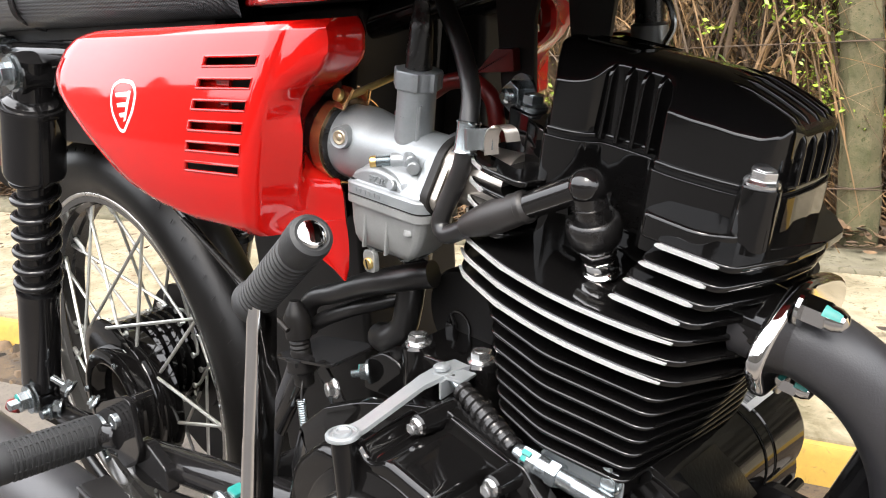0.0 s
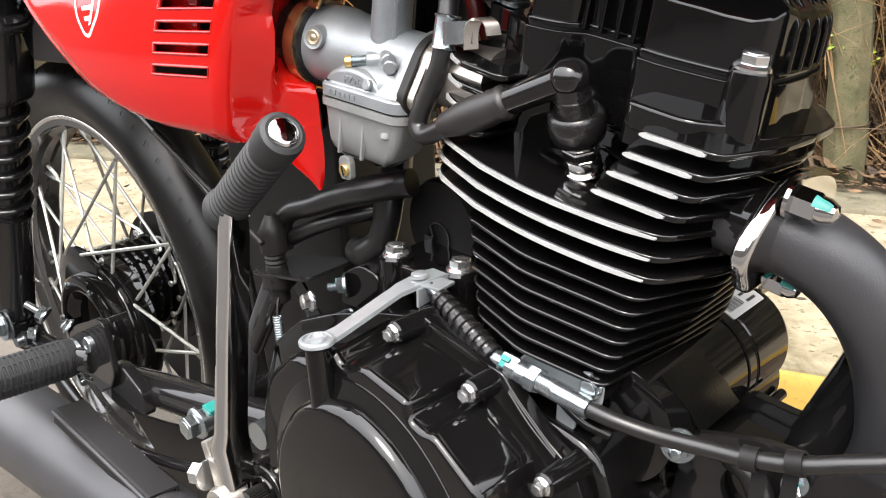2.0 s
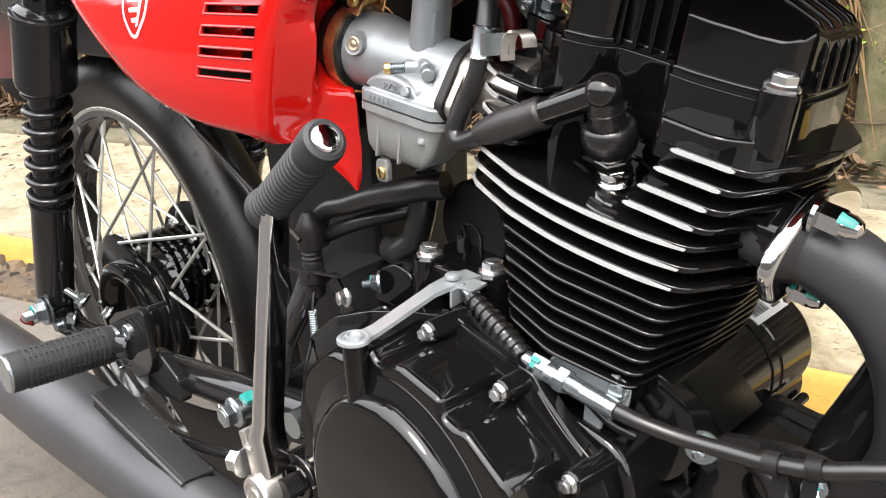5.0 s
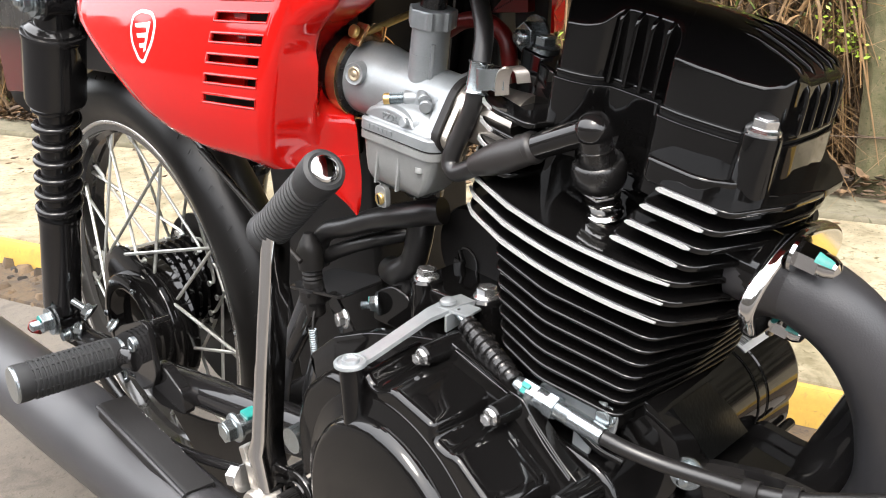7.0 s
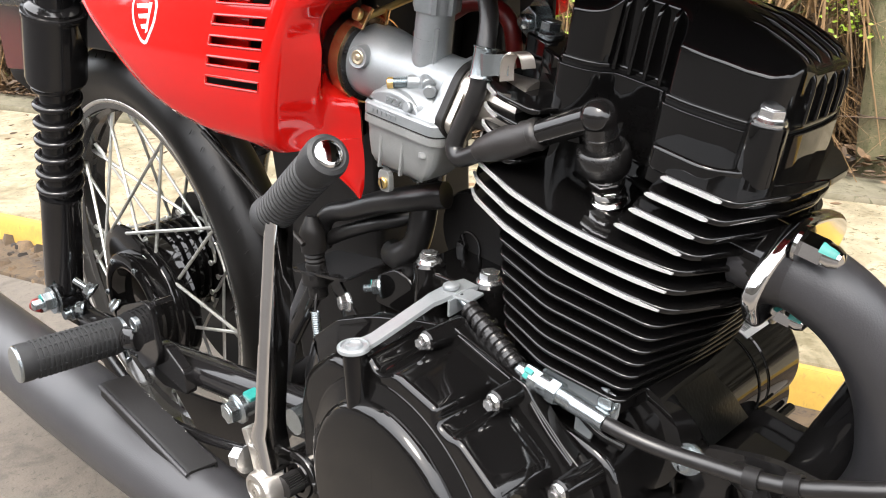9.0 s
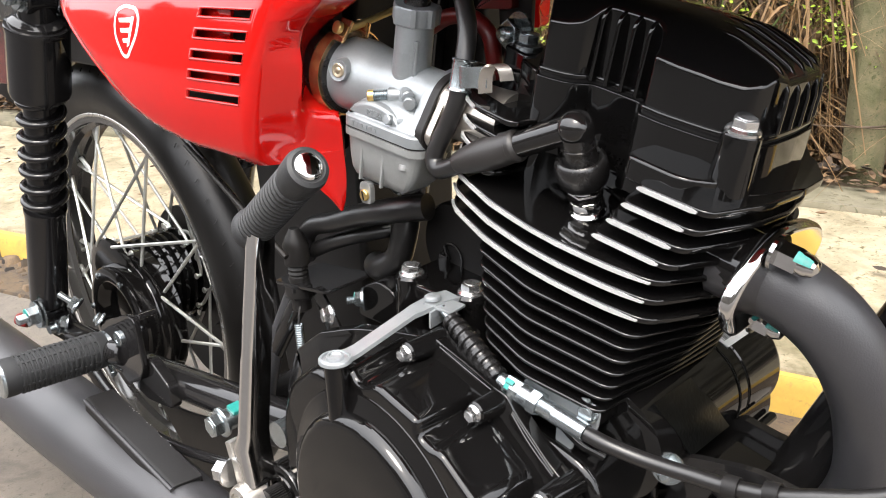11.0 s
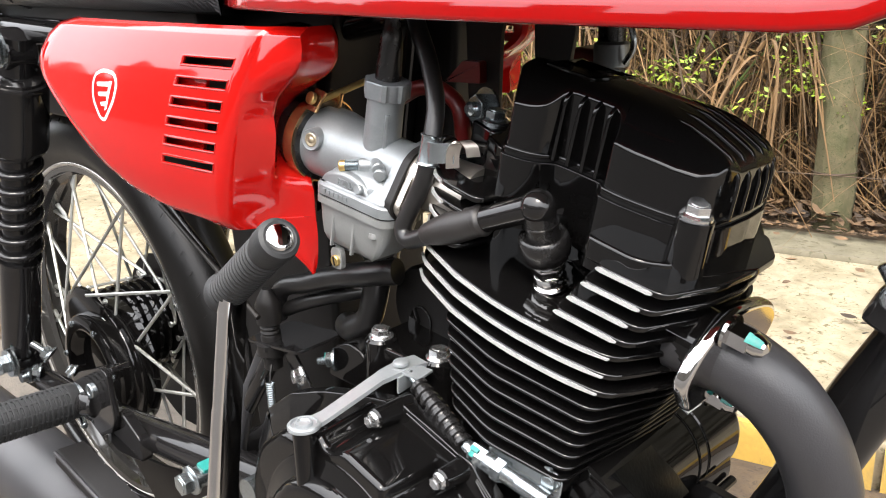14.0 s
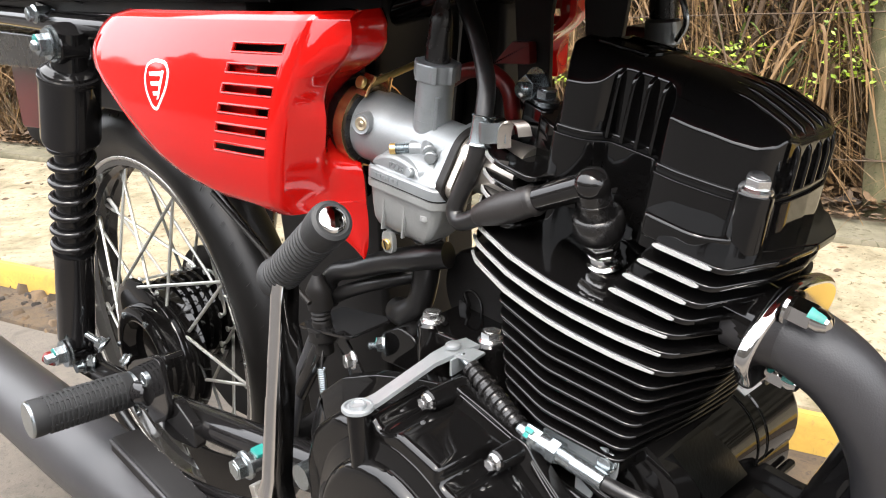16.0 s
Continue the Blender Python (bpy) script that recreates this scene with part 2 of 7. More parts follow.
def rounded(pts, r, n=4):
    """A polygon with rounded corners."""
    out = []
    m = len(pts)
    for i in range(m):
        a, b, c = (Vector((*pts[j % m], 0)) for j in (i - 1, i, i + 1))
        d1, d2 = a - b, c - b
        k = min(r, d1.length * 0.45, d2.length * 0.45)
        p, q = b + d1.normalized() * k, b + d2.normalized() * k
        for s in range(n + 1):
            t = s / n
            z = p * (1 - t) ** 2 + b * 2 * t * (1 - t) + q * t * t
            out.append((z.x, z.y))
    return out


def inset(pts, d):
    """Shrinks a 2D outline by d (grows it where d is negative)."""
    m = len(pts)
    area = sum(pts[i - 1][0] * pts[i][1] - pts[i][0] * pts[i - 1][1] for i in range(m))
    s = 1 if area > 0 else -1
    out = []
    for i in range(m):
        a, b, c = (Vector(pts[j % m]) for j in (i - 1, i, i + 1))
        e = (c - a)
        if e.length < 1e-9:
            e = Vector((1, 0))
        e.normalize()
        out.append((b.x - s * e.y * d, b.y + s * e.x * d))
    return out


def prism(outline, h0, h1, m, bev=0.0, bev0=None):
    """An outline in the frame's xy, drawn out along its z, with bevelled rims."""
    bev0 = bev if bev0 is None else bev0
    sg = 1 if h1 > h0 else -1
    rings = []
    arc = [math.pi / 2 * k / (4 if max(bev, bev0) > 0.0018 else 2) for k in range(5 if max(bev, bev0) > 0.0018 else 3)]
    if bev0:
        rings += [(inset(outline, bev0 * (1 - math.sin(a))), h0 + sg * bev0 * (1 - math.cos(a))) for a in arc]
    else:
        rings.append((outline, h0))
    if bev:
        rings += [(inset(outline, bev * (1 - math.cos(a))), h1 - sg * bev * (1 - math.sin(a))) for a in arc]
    else:
        rings.append((outline, h1))
    return loop_mesh([[m @ V(x, y, h) for x, y in ring] for ring, h in rings])


def box(sx, sy, sz, m, bev=0.0):
    o = [(-sx / 2, -sy / 2), (sx / 2, -sy / 2), (sx / 2, sy / 2), (-sx / 2, sy / 2)]
    if bev:
        o = rounded(o, bev, 2)
    return prism(o, -sz / 2, sz / 2, m, bev * 0.6)


def join(*bms):
    out = bms[0]
    for b in bms[1:]:
        me = bpy.data.meshes.new("tmp")
        b.to_mesh(me)
        out.from_mesh(me)
        b.free()
        bpy.data.meshes.remove(me)
    return out


def hexagon(r):
    return [(r * math.cos(math.pi / 3 * i), r * math.sin(math.pi / 3 * i)) for i in range(6)]


def bolt_mesh(p, d, r, h=None, flange=True):
    """A hexagon flange bolt: head with a dished top, washer rim."""
    h = h or r * 1.1
    m = axis(p, d)
    head = prism(hexagon(r), 0, h, m, r * 0.12, 0)
    dish = lathe([(r * 0.66, h - r * 0.02), (r * 0.64, h + r * 0.05), (r * 0.60, h + r * 0.06), (r * 0.05, h + r * 0.06)], m, 18)
    bms = [head, dish]
    if flange:
        bms.append(lathe([(r * 1.32, -0.0006), (r * 1.32, r * 0.16), (r * 1.1, r * 0.36), (r * 0.9, r * 0.4)], m, 20))
    return join(*bms)


def bolt(parent, p, d, r, mat=None, name="bolt", h=None, flange=True, label=""):
    return part(name, bolt_mesh(p, d, r, h, flange), mat or M_ZINC, parent, label, 30)


def stud(parent, p, d, r, length, nut_at=0.0, mat=None, name="nut", teal=True):
    """A hexagon nut on a threaded stud with a dab of teal paint."""
    m = axis(p, d)
    nut = part(name, join(prism(hexagon(r), nut_at, nut_at + r * 0.9, m, r * 0.1, r * 0.1), lathe([(r * 1.45, nut_at - 0.002), (r * 1.45, nut_at)], m, 20)), mat or M_ZINC, parent, "", 30)
    prof, h, k = [], 0.0, 0
    while h < length:
        prof.append((r * (0.52 if k % 2 else 0.46), h))
        h += r * 0.09
        k += 1
    prof.append((r * 0.3, length + r * 0.1))
    part("stud", lathe(prof, m, 14), mat or M_ZINC, nut)
    if teal:
        o = [(r * 0.7, -r * 0.5), (r * 1.02, 0), (r * 0.7, r * 0.55), (r * 0.2, r * 0.5), (r * 0.3, -r * 0.4)]
        part("paint_dab", prism(o, nut_at + r * 0.86, nut_at + r * 0.97, m, r * 0.02), M_TEAL, nut, "teal paint mark")
    return nut

# ================= the setting =================
KA = radians(16.4)
KDIR, KNRM = V(math.cos(KA), math.sin(KA), 0), V(-math.sin(KA), math.cos(KA), 0)
K0 = V(0, 0.573, 0)
KERB_H = 0.08


def kp(s, d, z=0.0):
    """A place s along the kerb and d behind its face."""
    p = K0 + KDIR * s + KNRM * d
    return V(p.x, p.y, z)


def stained(name, clean, stain, amount, scale, bump=0.5, speck=0.3, rough=0.88):
    """A rough mineral ground: clean colour with ragged stains and small dark specks."""
    m = material(name, clean, rough, var=0.22, scale=scale * 2.2, bump=bump, bscale=scale * 14)
    nodes, links = m.node_tree.nodes, m.node_tree.links
    b = nodes["Principled BSDF"]
    base = b.inputs["Base Color"].links[0].from_socket
    tc = nodes.new("ShaderNodeTexCoord")
    fac = None
    for sc, lo, hi, gain in ((scale, 0.56 - 0.1 * amount, 0.70, 0.85), (scale * 7, 0.60 - 0.06 * speck, 0.68 - 0.04 * speck, speck)):
        n = nodes.new("ShaderNodeTexNoise")
        n.inputs["Scale"].default_value, n.inputs["Detail"].default_value, n.inputs["Roughness"].default_value = sc, 9, 0.68
        n.inputs["Distortion"].default_value = 0.6
        links.new(tc.outputs["Object"], n.inputs["Vector"])
        r = nodes.new("ShaderNodeMapRange")
        r.inputs["From Min"].default_value, r.inputs["From Max"].default_value, r.inputs["To Max"].default_value = lo, hi, gain
        links.new(n.outputs["Fac"], r.inputs["Value"])
        if fac is None:
            fac = r.outputs[0]
        else:
            mx = nodes.new("ShaderNodeMath")
            mx.operation = "MAXIMUM"
            links.new(fac, mx.inputs[0])
            links.new(r.outputs[0], mx.inputs[1])
            fac = mx.outputs[0]
    mix = nodes.new("ShaderNodeMix")
    mix.data_type = "RGBA"
    links.new(fac, mix.inputs["Factor"])
    links.new(base, mix.inputs[6])
    mix.inputs[7].default_value = (*stain, 1)
    links.new(mix.outputs[2], b.inputs["Base Color"])
    return m


M_PAVE = stained("worn_concrete", (0.225, 0.186, 0.124), (0.062, 0.052, 0.020), 1.2, 9.0, 0.7, 1.0)
M_EDGE = stained("weathered_edging", (0.120, 0.105, 0.070), (0.045, 0.042, 0.018), 1.3, 7.0, 0.9, 0.9)
M_YELLOW = stained("worn_yellow_paint", (0.33, 0.205, 0.036), (0.12, 0.085, 0.035), 0.5, 7.0, 0.5, 0.5)
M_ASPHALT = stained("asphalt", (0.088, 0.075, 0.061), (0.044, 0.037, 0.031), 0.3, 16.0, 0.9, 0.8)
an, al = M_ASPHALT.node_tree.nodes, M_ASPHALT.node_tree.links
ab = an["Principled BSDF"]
# dark tone painted further out stands in for shade reflected in black parts
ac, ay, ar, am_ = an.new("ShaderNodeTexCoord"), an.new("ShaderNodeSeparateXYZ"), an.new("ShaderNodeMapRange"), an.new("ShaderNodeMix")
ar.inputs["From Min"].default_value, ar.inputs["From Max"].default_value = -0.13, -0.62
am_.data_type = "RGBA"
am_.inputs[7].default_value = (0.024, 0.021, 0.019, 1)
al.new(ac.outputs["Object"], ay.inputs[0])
an_, aw = an.new("ShaderNodeTexNoise"), an.new("ShaderNodeMath")   # the painted darkening starts in a ragged line
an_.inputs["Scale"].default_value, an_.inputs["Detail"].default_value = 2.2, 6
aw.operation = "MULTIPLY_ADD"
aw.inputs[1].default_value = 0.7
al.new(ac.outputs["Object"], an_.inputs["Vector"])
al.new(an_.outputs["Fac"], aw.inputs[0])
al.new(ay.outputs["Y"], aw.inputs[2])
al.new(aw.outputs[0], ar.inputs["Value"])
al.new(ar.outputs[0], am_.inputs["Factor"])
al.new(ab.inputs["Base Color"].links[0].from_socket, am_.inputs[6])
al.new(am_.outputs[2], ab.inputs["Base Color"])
M_DIRT = stained("gutter_dirt", (0.062, 0.040, 0.020), (0.010, 0.008, 0.006), 1.5, 14.0, 1.0, 0.9)
M_RUBBLE = material("crumbled_soil", (0.048, 0.031, 0.016), 0.95, var=0.6, scale=40, bump=1.0, bscale=120, island=0.9)
M_SOIL = material("dry_soil", (0.075, 0.052, 0.030), 0.95, var=0.4, scale=14, bump=0.8, bscale=50)
M_POST = stained("mossy_concrete", (0.098, 0.084, 0.044), (0.030, 0.036, 0.007), 1.5, 17.0, 1.6, 1.0)
M_STRAW = material("dry_straw", (0.118, 0.068, 0.026), 0.7, var=0.35, scale=20, island=0.65)
M_TWIG = material("brown_twigs", (0.050, 0.032, 0.018), 0.8, var=0.35, scale=20, island=0.5)
M_LEAF = material("green_leaves", (0.21, 0.30, 0.024), 0.5, var=0.35, scale=12, island=0.7)
M_BLADE = material("green_blade", (0.075, 0.115, 0.022), 0.45, var=0.3, scale=14, island=0.5)
M_LITTER = material("fallen_leaves", (0.078, 0.046, 0.022), 0.75, var=0.6, scale=30, island=0.85)
M_HEDGE_SHADE = material("hedge_shade", (0.03, 0.025, 0.012), 0.95, var=0.6, scale=10, bump=0.9, bscale=30)
M_WALLP = stained("house_fronts", (0.085, 0.078, 0.068), (0.018, 0.018, 0.016), 0.7, 0.55, 0.2, 0.6)

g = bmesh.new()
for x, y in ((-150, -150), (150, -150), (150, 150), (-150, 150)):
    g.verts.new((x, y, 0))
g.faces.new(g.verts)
tagged(part("ground", g, M_ASPHALT, None), "asphalt road, pale along the kerb, painted darker outwards to dim reflections", "ground", kind="structure")


def slab(name, s0, s1, d0, d1, z0, z1, mat, label, cat, bev=0.012, wave=0.0, parent=None):
    bm = bmesh.new()
    n = max(2, int((s1 - s0) / 0.25))
    rows = [(d0, z0), (d0 + 0.004, z1 - bev), (d0 + bev, z1), (d1, z1), (d1, z0)]
    rings = []
    for i in range(n + 1):
        s = s0 + (s1 - s0) * i / n
        w = wave * noise.noise((s * 2.1, d0 * 3, 1.3))
        rings.append([kp(s, d + (w if k < 3 else 0), z + (w * 0.5 if 0 < k < 4 else 0)) for k, (d, z) in enumerate(rows)])
    bm = loop_mesh(rings)
    ob = part(name, bm, mat, parent)
    return tagged(ob, label, cat, kind="structure") if parent is None else ob


kerb = new("kerb")
tagged(kerb, "worn yellow painted concrete kerb along the road edge", "kerb", kind="structure")
for i in range(-9, 9):
    slab("kerb_stone", i * 0.8 + 0.006, i * 0.8 + 0.794, -0.030, 0.13, -0.05, KERB_H - 0.010, M_YELLOW, "", "", 0.014, 0.012, kerb)
slab("gutter", -40, 40, -0.17, -0.030, -0.05, 0.012, M_DIRT, "dark dirt collected in the gutter below the kerb", "gutter", 0.01, 0.02)
slab("pavement", -40, 40, -0.010, 0.836, -0.05, KERB_H - 0.006, M_PAVE, "pale cracked concrete pavement behind the kerb", "pavement", 0.01, 0.006)
slab("edging", -40, 40, 0.840, 1.0, -0.05, KERB_H + 0.010, M_EDGE, "weathered grey-green concrete edging between pavement and verge", "edging", 0.012, 0.02)
slab("verge", -40, 40, 0.96, 5.0, -0.05, KERB_H + 0.002, M_SOIL, "dry brown soil verge below the hedge", "verge", 0.02, 0.03)

# plain walls that close the street
sky_rng = random.Random(21)
skyline, x_ = [(-60, -0.1), (40, -0.1)], 40.0
while x_ > -60:
    step, h_ = sky_rng.uniform(0.8, 3.2), sky_rng.uniform(2.2, 4.0)
    if sky_rng.random() < 0.35:          # gable
        skyline += [(x_, h_), (x_ - step / 2, h_ + 0.3 * step), (x_ - step, h_)]
    else:
        skyline += [(x_, h_), (x_ - step, h_ + sky_rng.uniform(-0.1, 0.1))]
    x_ -= step
skyline.append((x_, -0.1))
tagged(part("wall_south", prism(skyline, 8.0, 8.3, Matrix(((1, 0, 0, 0), (0, 0, -1, 0), (0, 1, 0, 0), (0, 0, 0, 1)))), M_WALLP, None), "plain dark house fronts across the street", "wall", kind="structure")


def blade(verts, faces, base, lean, h, w, bend, rng, segs=5):
    """One thin bent stalk or leaf, as a folded strip; the foot of the post stays clear."""
    q = base - K0
    if abs(q.dot(KDIR) - 0.64) < 0.12 and q.dot(KNRM) < 1.2:
        return
    a = rng.uniform(0, math.pi)
    sx, sy = math.cos(a) * w, math.sin(a) * w
    k = len(verts)
    for i in range(segs + 1):
        t = i / segs
        c = base + lean * (h * t) + bend * (h * t * t) + V(0, 0, h * t * (1 - 0.25 * bend.length * t))
        ww = 1 - 0.75 * t
        verts.append((c.x - sx * ww, c.y - sy * ww, c.z))
        verts.append((c.x + sy * ww * 0.5, c.y - sx * ww * 0.5, c.z))
        verts.append((c.x + sx * ww, c.y + sy * ww, c.z))
    for i in range(segs):
        for j in range(2):
            p = k + i * 3 + j
            faces.append((p, p + 1, p + 4, p + 3))


def stuff(name, verts, faces, mat, label, cat):
    me = bpy.data.meshes.new(name)
    me.from_pydata(verts, [], faces)
    me.materials.append(mat)
    for p in me.polygons:
        p.use_smooth = True
    return tagged(new(name, me), label, cat, kind="stuff")


rng = random.Random(4)
S0, S1 = -3.2, 2.6
# dark sheet for the hedge's inner shade; added unseen upper part darkens reflections
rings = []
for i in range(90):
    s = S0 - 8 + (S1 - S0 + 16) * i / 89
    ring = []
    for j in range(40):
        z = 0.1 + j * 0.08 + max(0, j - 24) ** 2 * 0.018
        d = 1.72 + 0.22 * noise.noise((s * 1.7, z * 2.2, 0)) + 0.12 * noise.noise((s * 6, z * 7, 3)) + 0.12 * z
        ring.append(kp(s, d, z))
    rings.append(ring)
tagged(part("hedge_shade_sheet", loop_mesh(rings, closed=False, cap=False), M_HEDGE_SHADE, None), "dark sheet behind the stalks for the hedge's shade, raised out of view", "hedge", kind="stuff")
vs, fs, vt, ft, vg, fg = [], [], [], [], [], []
for i in range(1600):
    s, d = rng.uniform(S0, S1), 1.10 + 0.55 * rng.random() ** 0.8
    lean = KDIR * rng.gauss(0, 0.30) + KNRM * rng.gauss(-0.02, 0.12)
    bend = KDIR * rng.gauss(0, 1.0) + KNRM * rng.gauss(-0.15, 0.25) + V(0, 0, -1.3 * rng.random())
    blade(vs, fs, kp(s, d, KERB_H + rng.random() ** 2 * 0.9), lean, rng.uniform(0.16, 0.5), rng.uniform(0.0018, 0.0055), bend, rng, 8)
for i in range(7000):
    s, d = rng.uniform(S0, S1), 1.07 + 0.5 * rng.random()
    a = rng.choice((-1, 1))
    lean = KDIR * (a * rng.uniform(0.2, 2.2)) + KNRM * rng.gauss(0, 0.3)
    bend = KDIR * (a * rng.uniform(-0.6, 1.4)) + KNRM * rng.gauss(-0.1, 0.3) + V(0, 0, -rng.uniform(0.2, 2.4))
    blade(vs, fs, kp(s, d, KERB_H + 0.05 + rng.random() * 1.3), lean, rng.uniform(0.10, 0.36), rng.uniform(0.0014, 0.0046), bend, rng, 8)
# bunches of longer grass that arch over and hang
for i in range(760):
    s, d, z0 = rng.uniform(S0, S1), rng.uniform(1.06, 1.36), KERB_H + rng.uniform(0.05, 0.95)
    to = KDIR * rng.gauss(0, 0.55) + KNRM * rng.gauss(-0.12, 0.1)
    for k in range(rng.randint(6, 17)):
        lean = to + KDIR * rng.gauss(0, 0.30) + KNRM * rng.gauss(0, 0.1)
        bend = to * rng.uniform(0.2, 1.1) + KDIR * rng.gauss(0, 0.25) + V(0, 0, -rng.uniform(1.2, 2.7))
        blade(vs, fs, kp(s + rng.gauss(0, 0.025), d, z0 + rng.gauss(0, 0.03)), lean, rng.uniform(0.12, 0.36), rng.uniform(0.0018, 0.0075), bend, rng, 10)
for i in range(900):
    s, d = rng.uniform(S0, S1), 1.10 + 0.5 * rng.random()
    lean = KDIR * rng.gauss(0, 0.22) + KNRM * rng.gauss(0, 0.06)
    blade(vt, ft, kp(s, d, KERB_H - 0.02), lean, rng.uniform(0.6, 1.6), rng.choice((0.004, 0.006, 0.009, 0.013)) * rng.uniform(0.8, 1.2), KDIR * rng.gauss(0, 0.16), rng, 8)
for i in range(1500):                    # thin brown twigs in all directions
    s, d = rng.uniform(S0, S1), 1.07 + 0.5 * rng.random()
    lean = KDIR * rng.gauss(0, 1.3) + KNRM * rng.gauss(0, 0.2)
    blade(vt, ft, kp(s, d, KERB_H + 0.05 + 1.2 * rng.random()), lean, rng.uniform(0.10, 0.40), rng.uniform(0.0016, 0.0045), KDIR * rng.gauss(0, 0.7) + V(0, 0, rng.gauss(-0.4, 0.6)), rng, 6)
stuff("dry_grass", vs, fs, M_STRAW, "tangled dry straw-coloured grass along the fence", "grass")
stuff("brown_stalks", vt, ft, M_TWIG, "upright brown woody stalks in the hedge", "stalks")
for i in range(320):                     # a few long green blades among the straw
    s, d = rng.uniform(S0, S1), 1.08 + 0.3 * rng.random()
    lean = KDIR * rng.gauss(0, 0.35) + KNRM * rng.gauss(-0.1, 0.1)
    blade(vg, fg, kp(s, d, KERB_H + 0.6 * rng.random()), lean, rng.uniform(0.15, 0.32), rng.uniform(0.004, 0.009), KDIR * rng.gauss(0, 0.4) + V(0, 0, -rng.random()), rng, 8)
stuff("green_blades", vg, fg, M_BLADE, "long green grass blades growing through the straw", "grass")
vs, fs = [], []
for i in range(110000):
    s = rng.uniform(S0, S1)
    c = kp(s, 1.05 + 0.34 * rng.random() ** 1.5, KERB_H + 0.16 + 1.0 * rng.random())
    if noise.noise((c.x * 3.1, c.z * 3.6, 5.0)) + 0.7 * noise.noise((c.x * 8, c.z * 8, 1.0)) < 0.20:
        continue
    a, b = rng.uniform(0, 6.3), rng.uniform(-0.8, 0.8)
    u = V(math.cos(a) * math.cos(b), math.sin(a) * math.cos(b), math.sin(b)) * rng.uniform(0.004, 0.012)
    w = u.orthogonal().normalized() * u.length * 0.46
    k = len(vs)
    n = u.cross(w).normalized() * u.length * 0.15
    vs += [tuple(c - u), tuple(c + w + n), tuple(c + u), tuple(c - w + n), tuple(c)]
    fs += [(k, k + 1, k + 4), (k + 1, k + 2, k + 4), (k + 2, k + 3, k + 4), (k + 3, k, k + 4)]
stuff("hedge_leaves", vs, fs, M_LEAF, "small fresh green leaves scattered through the hedge", "leaves")
vs, fs = [], []
for i in range(8200):
    s, d = rng.uniform(S0, S1), 0.97 + 0.45 * rng.random() ** 1.6
    if rng.random() < 0.05:
        d = rng.uniform(0.2, 1.0)
    c = kp(s, d, KERB_H + 0.006 + (0.016 if d > 0.84 else 0) + (0.03 * rng.random() if d > 1.0 else 0))
    a = rng.uniform(0, 6.3)
    size = rng.uniform(0.008, 0.030) * (0.6 if d < 1.0 else 1.0)
    tilt = rng.gauss(0, 0.25) if d > 1.0 else 0.0
    u = V(math.cos(a), math.sin(a), tilt) * size
    w = V(-math.sin(a), math.cos(a), rng.gauss(0, 0.2)) * size * rng.uniform(0.30, 0.55)
    k = len(vs)
    curl = V(0, 0, size * rng.uniform(0.05, 0.40))
    for t, g in ((-1, 0.0), (-0.5, 0.75), (0.1, 1.0), (0.6, 0.6), (1.0, 0.0)):
        mid = c + u * t + V(0, 0, size * 0.25 * t * t)
        vs += [tuple(mid + w * g + curl * g), tuple(mid), tuple(mid - w * g + curl * g)]
    for q in range(4):
        for j in range(2):
            p = k + q * 3 + j
            fs.append((p, p + 1, p + 4, p + 3))
stuff("leaf_litter", vs, fs, M_LITTER, "brown fallen leaves lying along the verge", "leaves")

# rubble and dirt in the gutter
vs, fs = [], []
for i in range(1000):
    s, d = rng.uniform(-3.0, -0.1), -0.022 - rng.random() ** 1.3 * 0.15
    c = kp(s, d, 0.003)
    r = rng.choice((0.005, 0.008, 0.012, 0.018, 0.032)) * rng.uniform(0.7, 1.2) * (1 + d * 3)
    k = len(vs)
    for p in ((-1, -.7, 0), (.9, -.9, 0), (1, .8, 0), (-.8, 1, 0), (-.5, -.4, .9), (.5, -.5, 1.1), (.4, .5, .8), (-.4, .5, 1)):
        vs.append((c.x + p[0] * r * rng.uniform(.7, 1.3), c.y + p[1] * r * rng.uniform(.7, 1.3), c.z - 0.004 + p[2] * r * rng.uniform(.5, 1.2)))
    fs += [(k + 4, k + 5, k + 6, k + 7), (k, k + 1, k + 5, k + 4), (k + 1, k + 2, k + 6, k + 5), (k + 2, k + 3, k + 7, k + 6), (k + 3, k, k + 4, k + 7)]
stuff("gutter_rubble", vs, fs, M_RUBBLE, "crumbled brown soil and stones in the gutter", "rubble")


def fence_post(s, d, tilt):
    o = rounded([(-0.048, -0.022), (-0.022, -0.047), (0.024, -0.047), (0.049, -0.022), (0.049, 0.022), (0.022, 0.047), (-0.022, 0.047), (-0.048, 0.022)], 0.006, 3)
    m = Matrix.Translation(kp(s, d, KERB_H)) @ pose(0, 0, 0, tilt * 0.5, tilt, 14)
    p = thing("fence_post", kp(s, d, KERB_H), "weathered mossy concrete fence post standing in the verge", "post", "fence posts")
    rings = []
    for i in range(60):
        z = -0.1 + 1.6 * i / 59
        rings.append([m @ V(x + 0.006 * noise.noise((x * 30, z * 12, s)) + 0.002 * noise.noise((y * 90, z * 60, s)), y + 0.006 * noise.noise((y * 30, z * 12, s + 4)) + 0.003 * noise.noise((x * 90, z * 60, s + 2)), z) for x, y in o])
    part("shaft", loop_mesh(rings), M_POST, p)
    for z in (0.145, 0.50, 0.85):
        part("wire_tie", ring_lathe([(0.0535, 0), (0.0555, 0.002), (0.0535, 0.004), (0.0515, 0.002)], m @ Matrix.Translation((0, 0, z)), 24), M_TWIG, p)
    return p


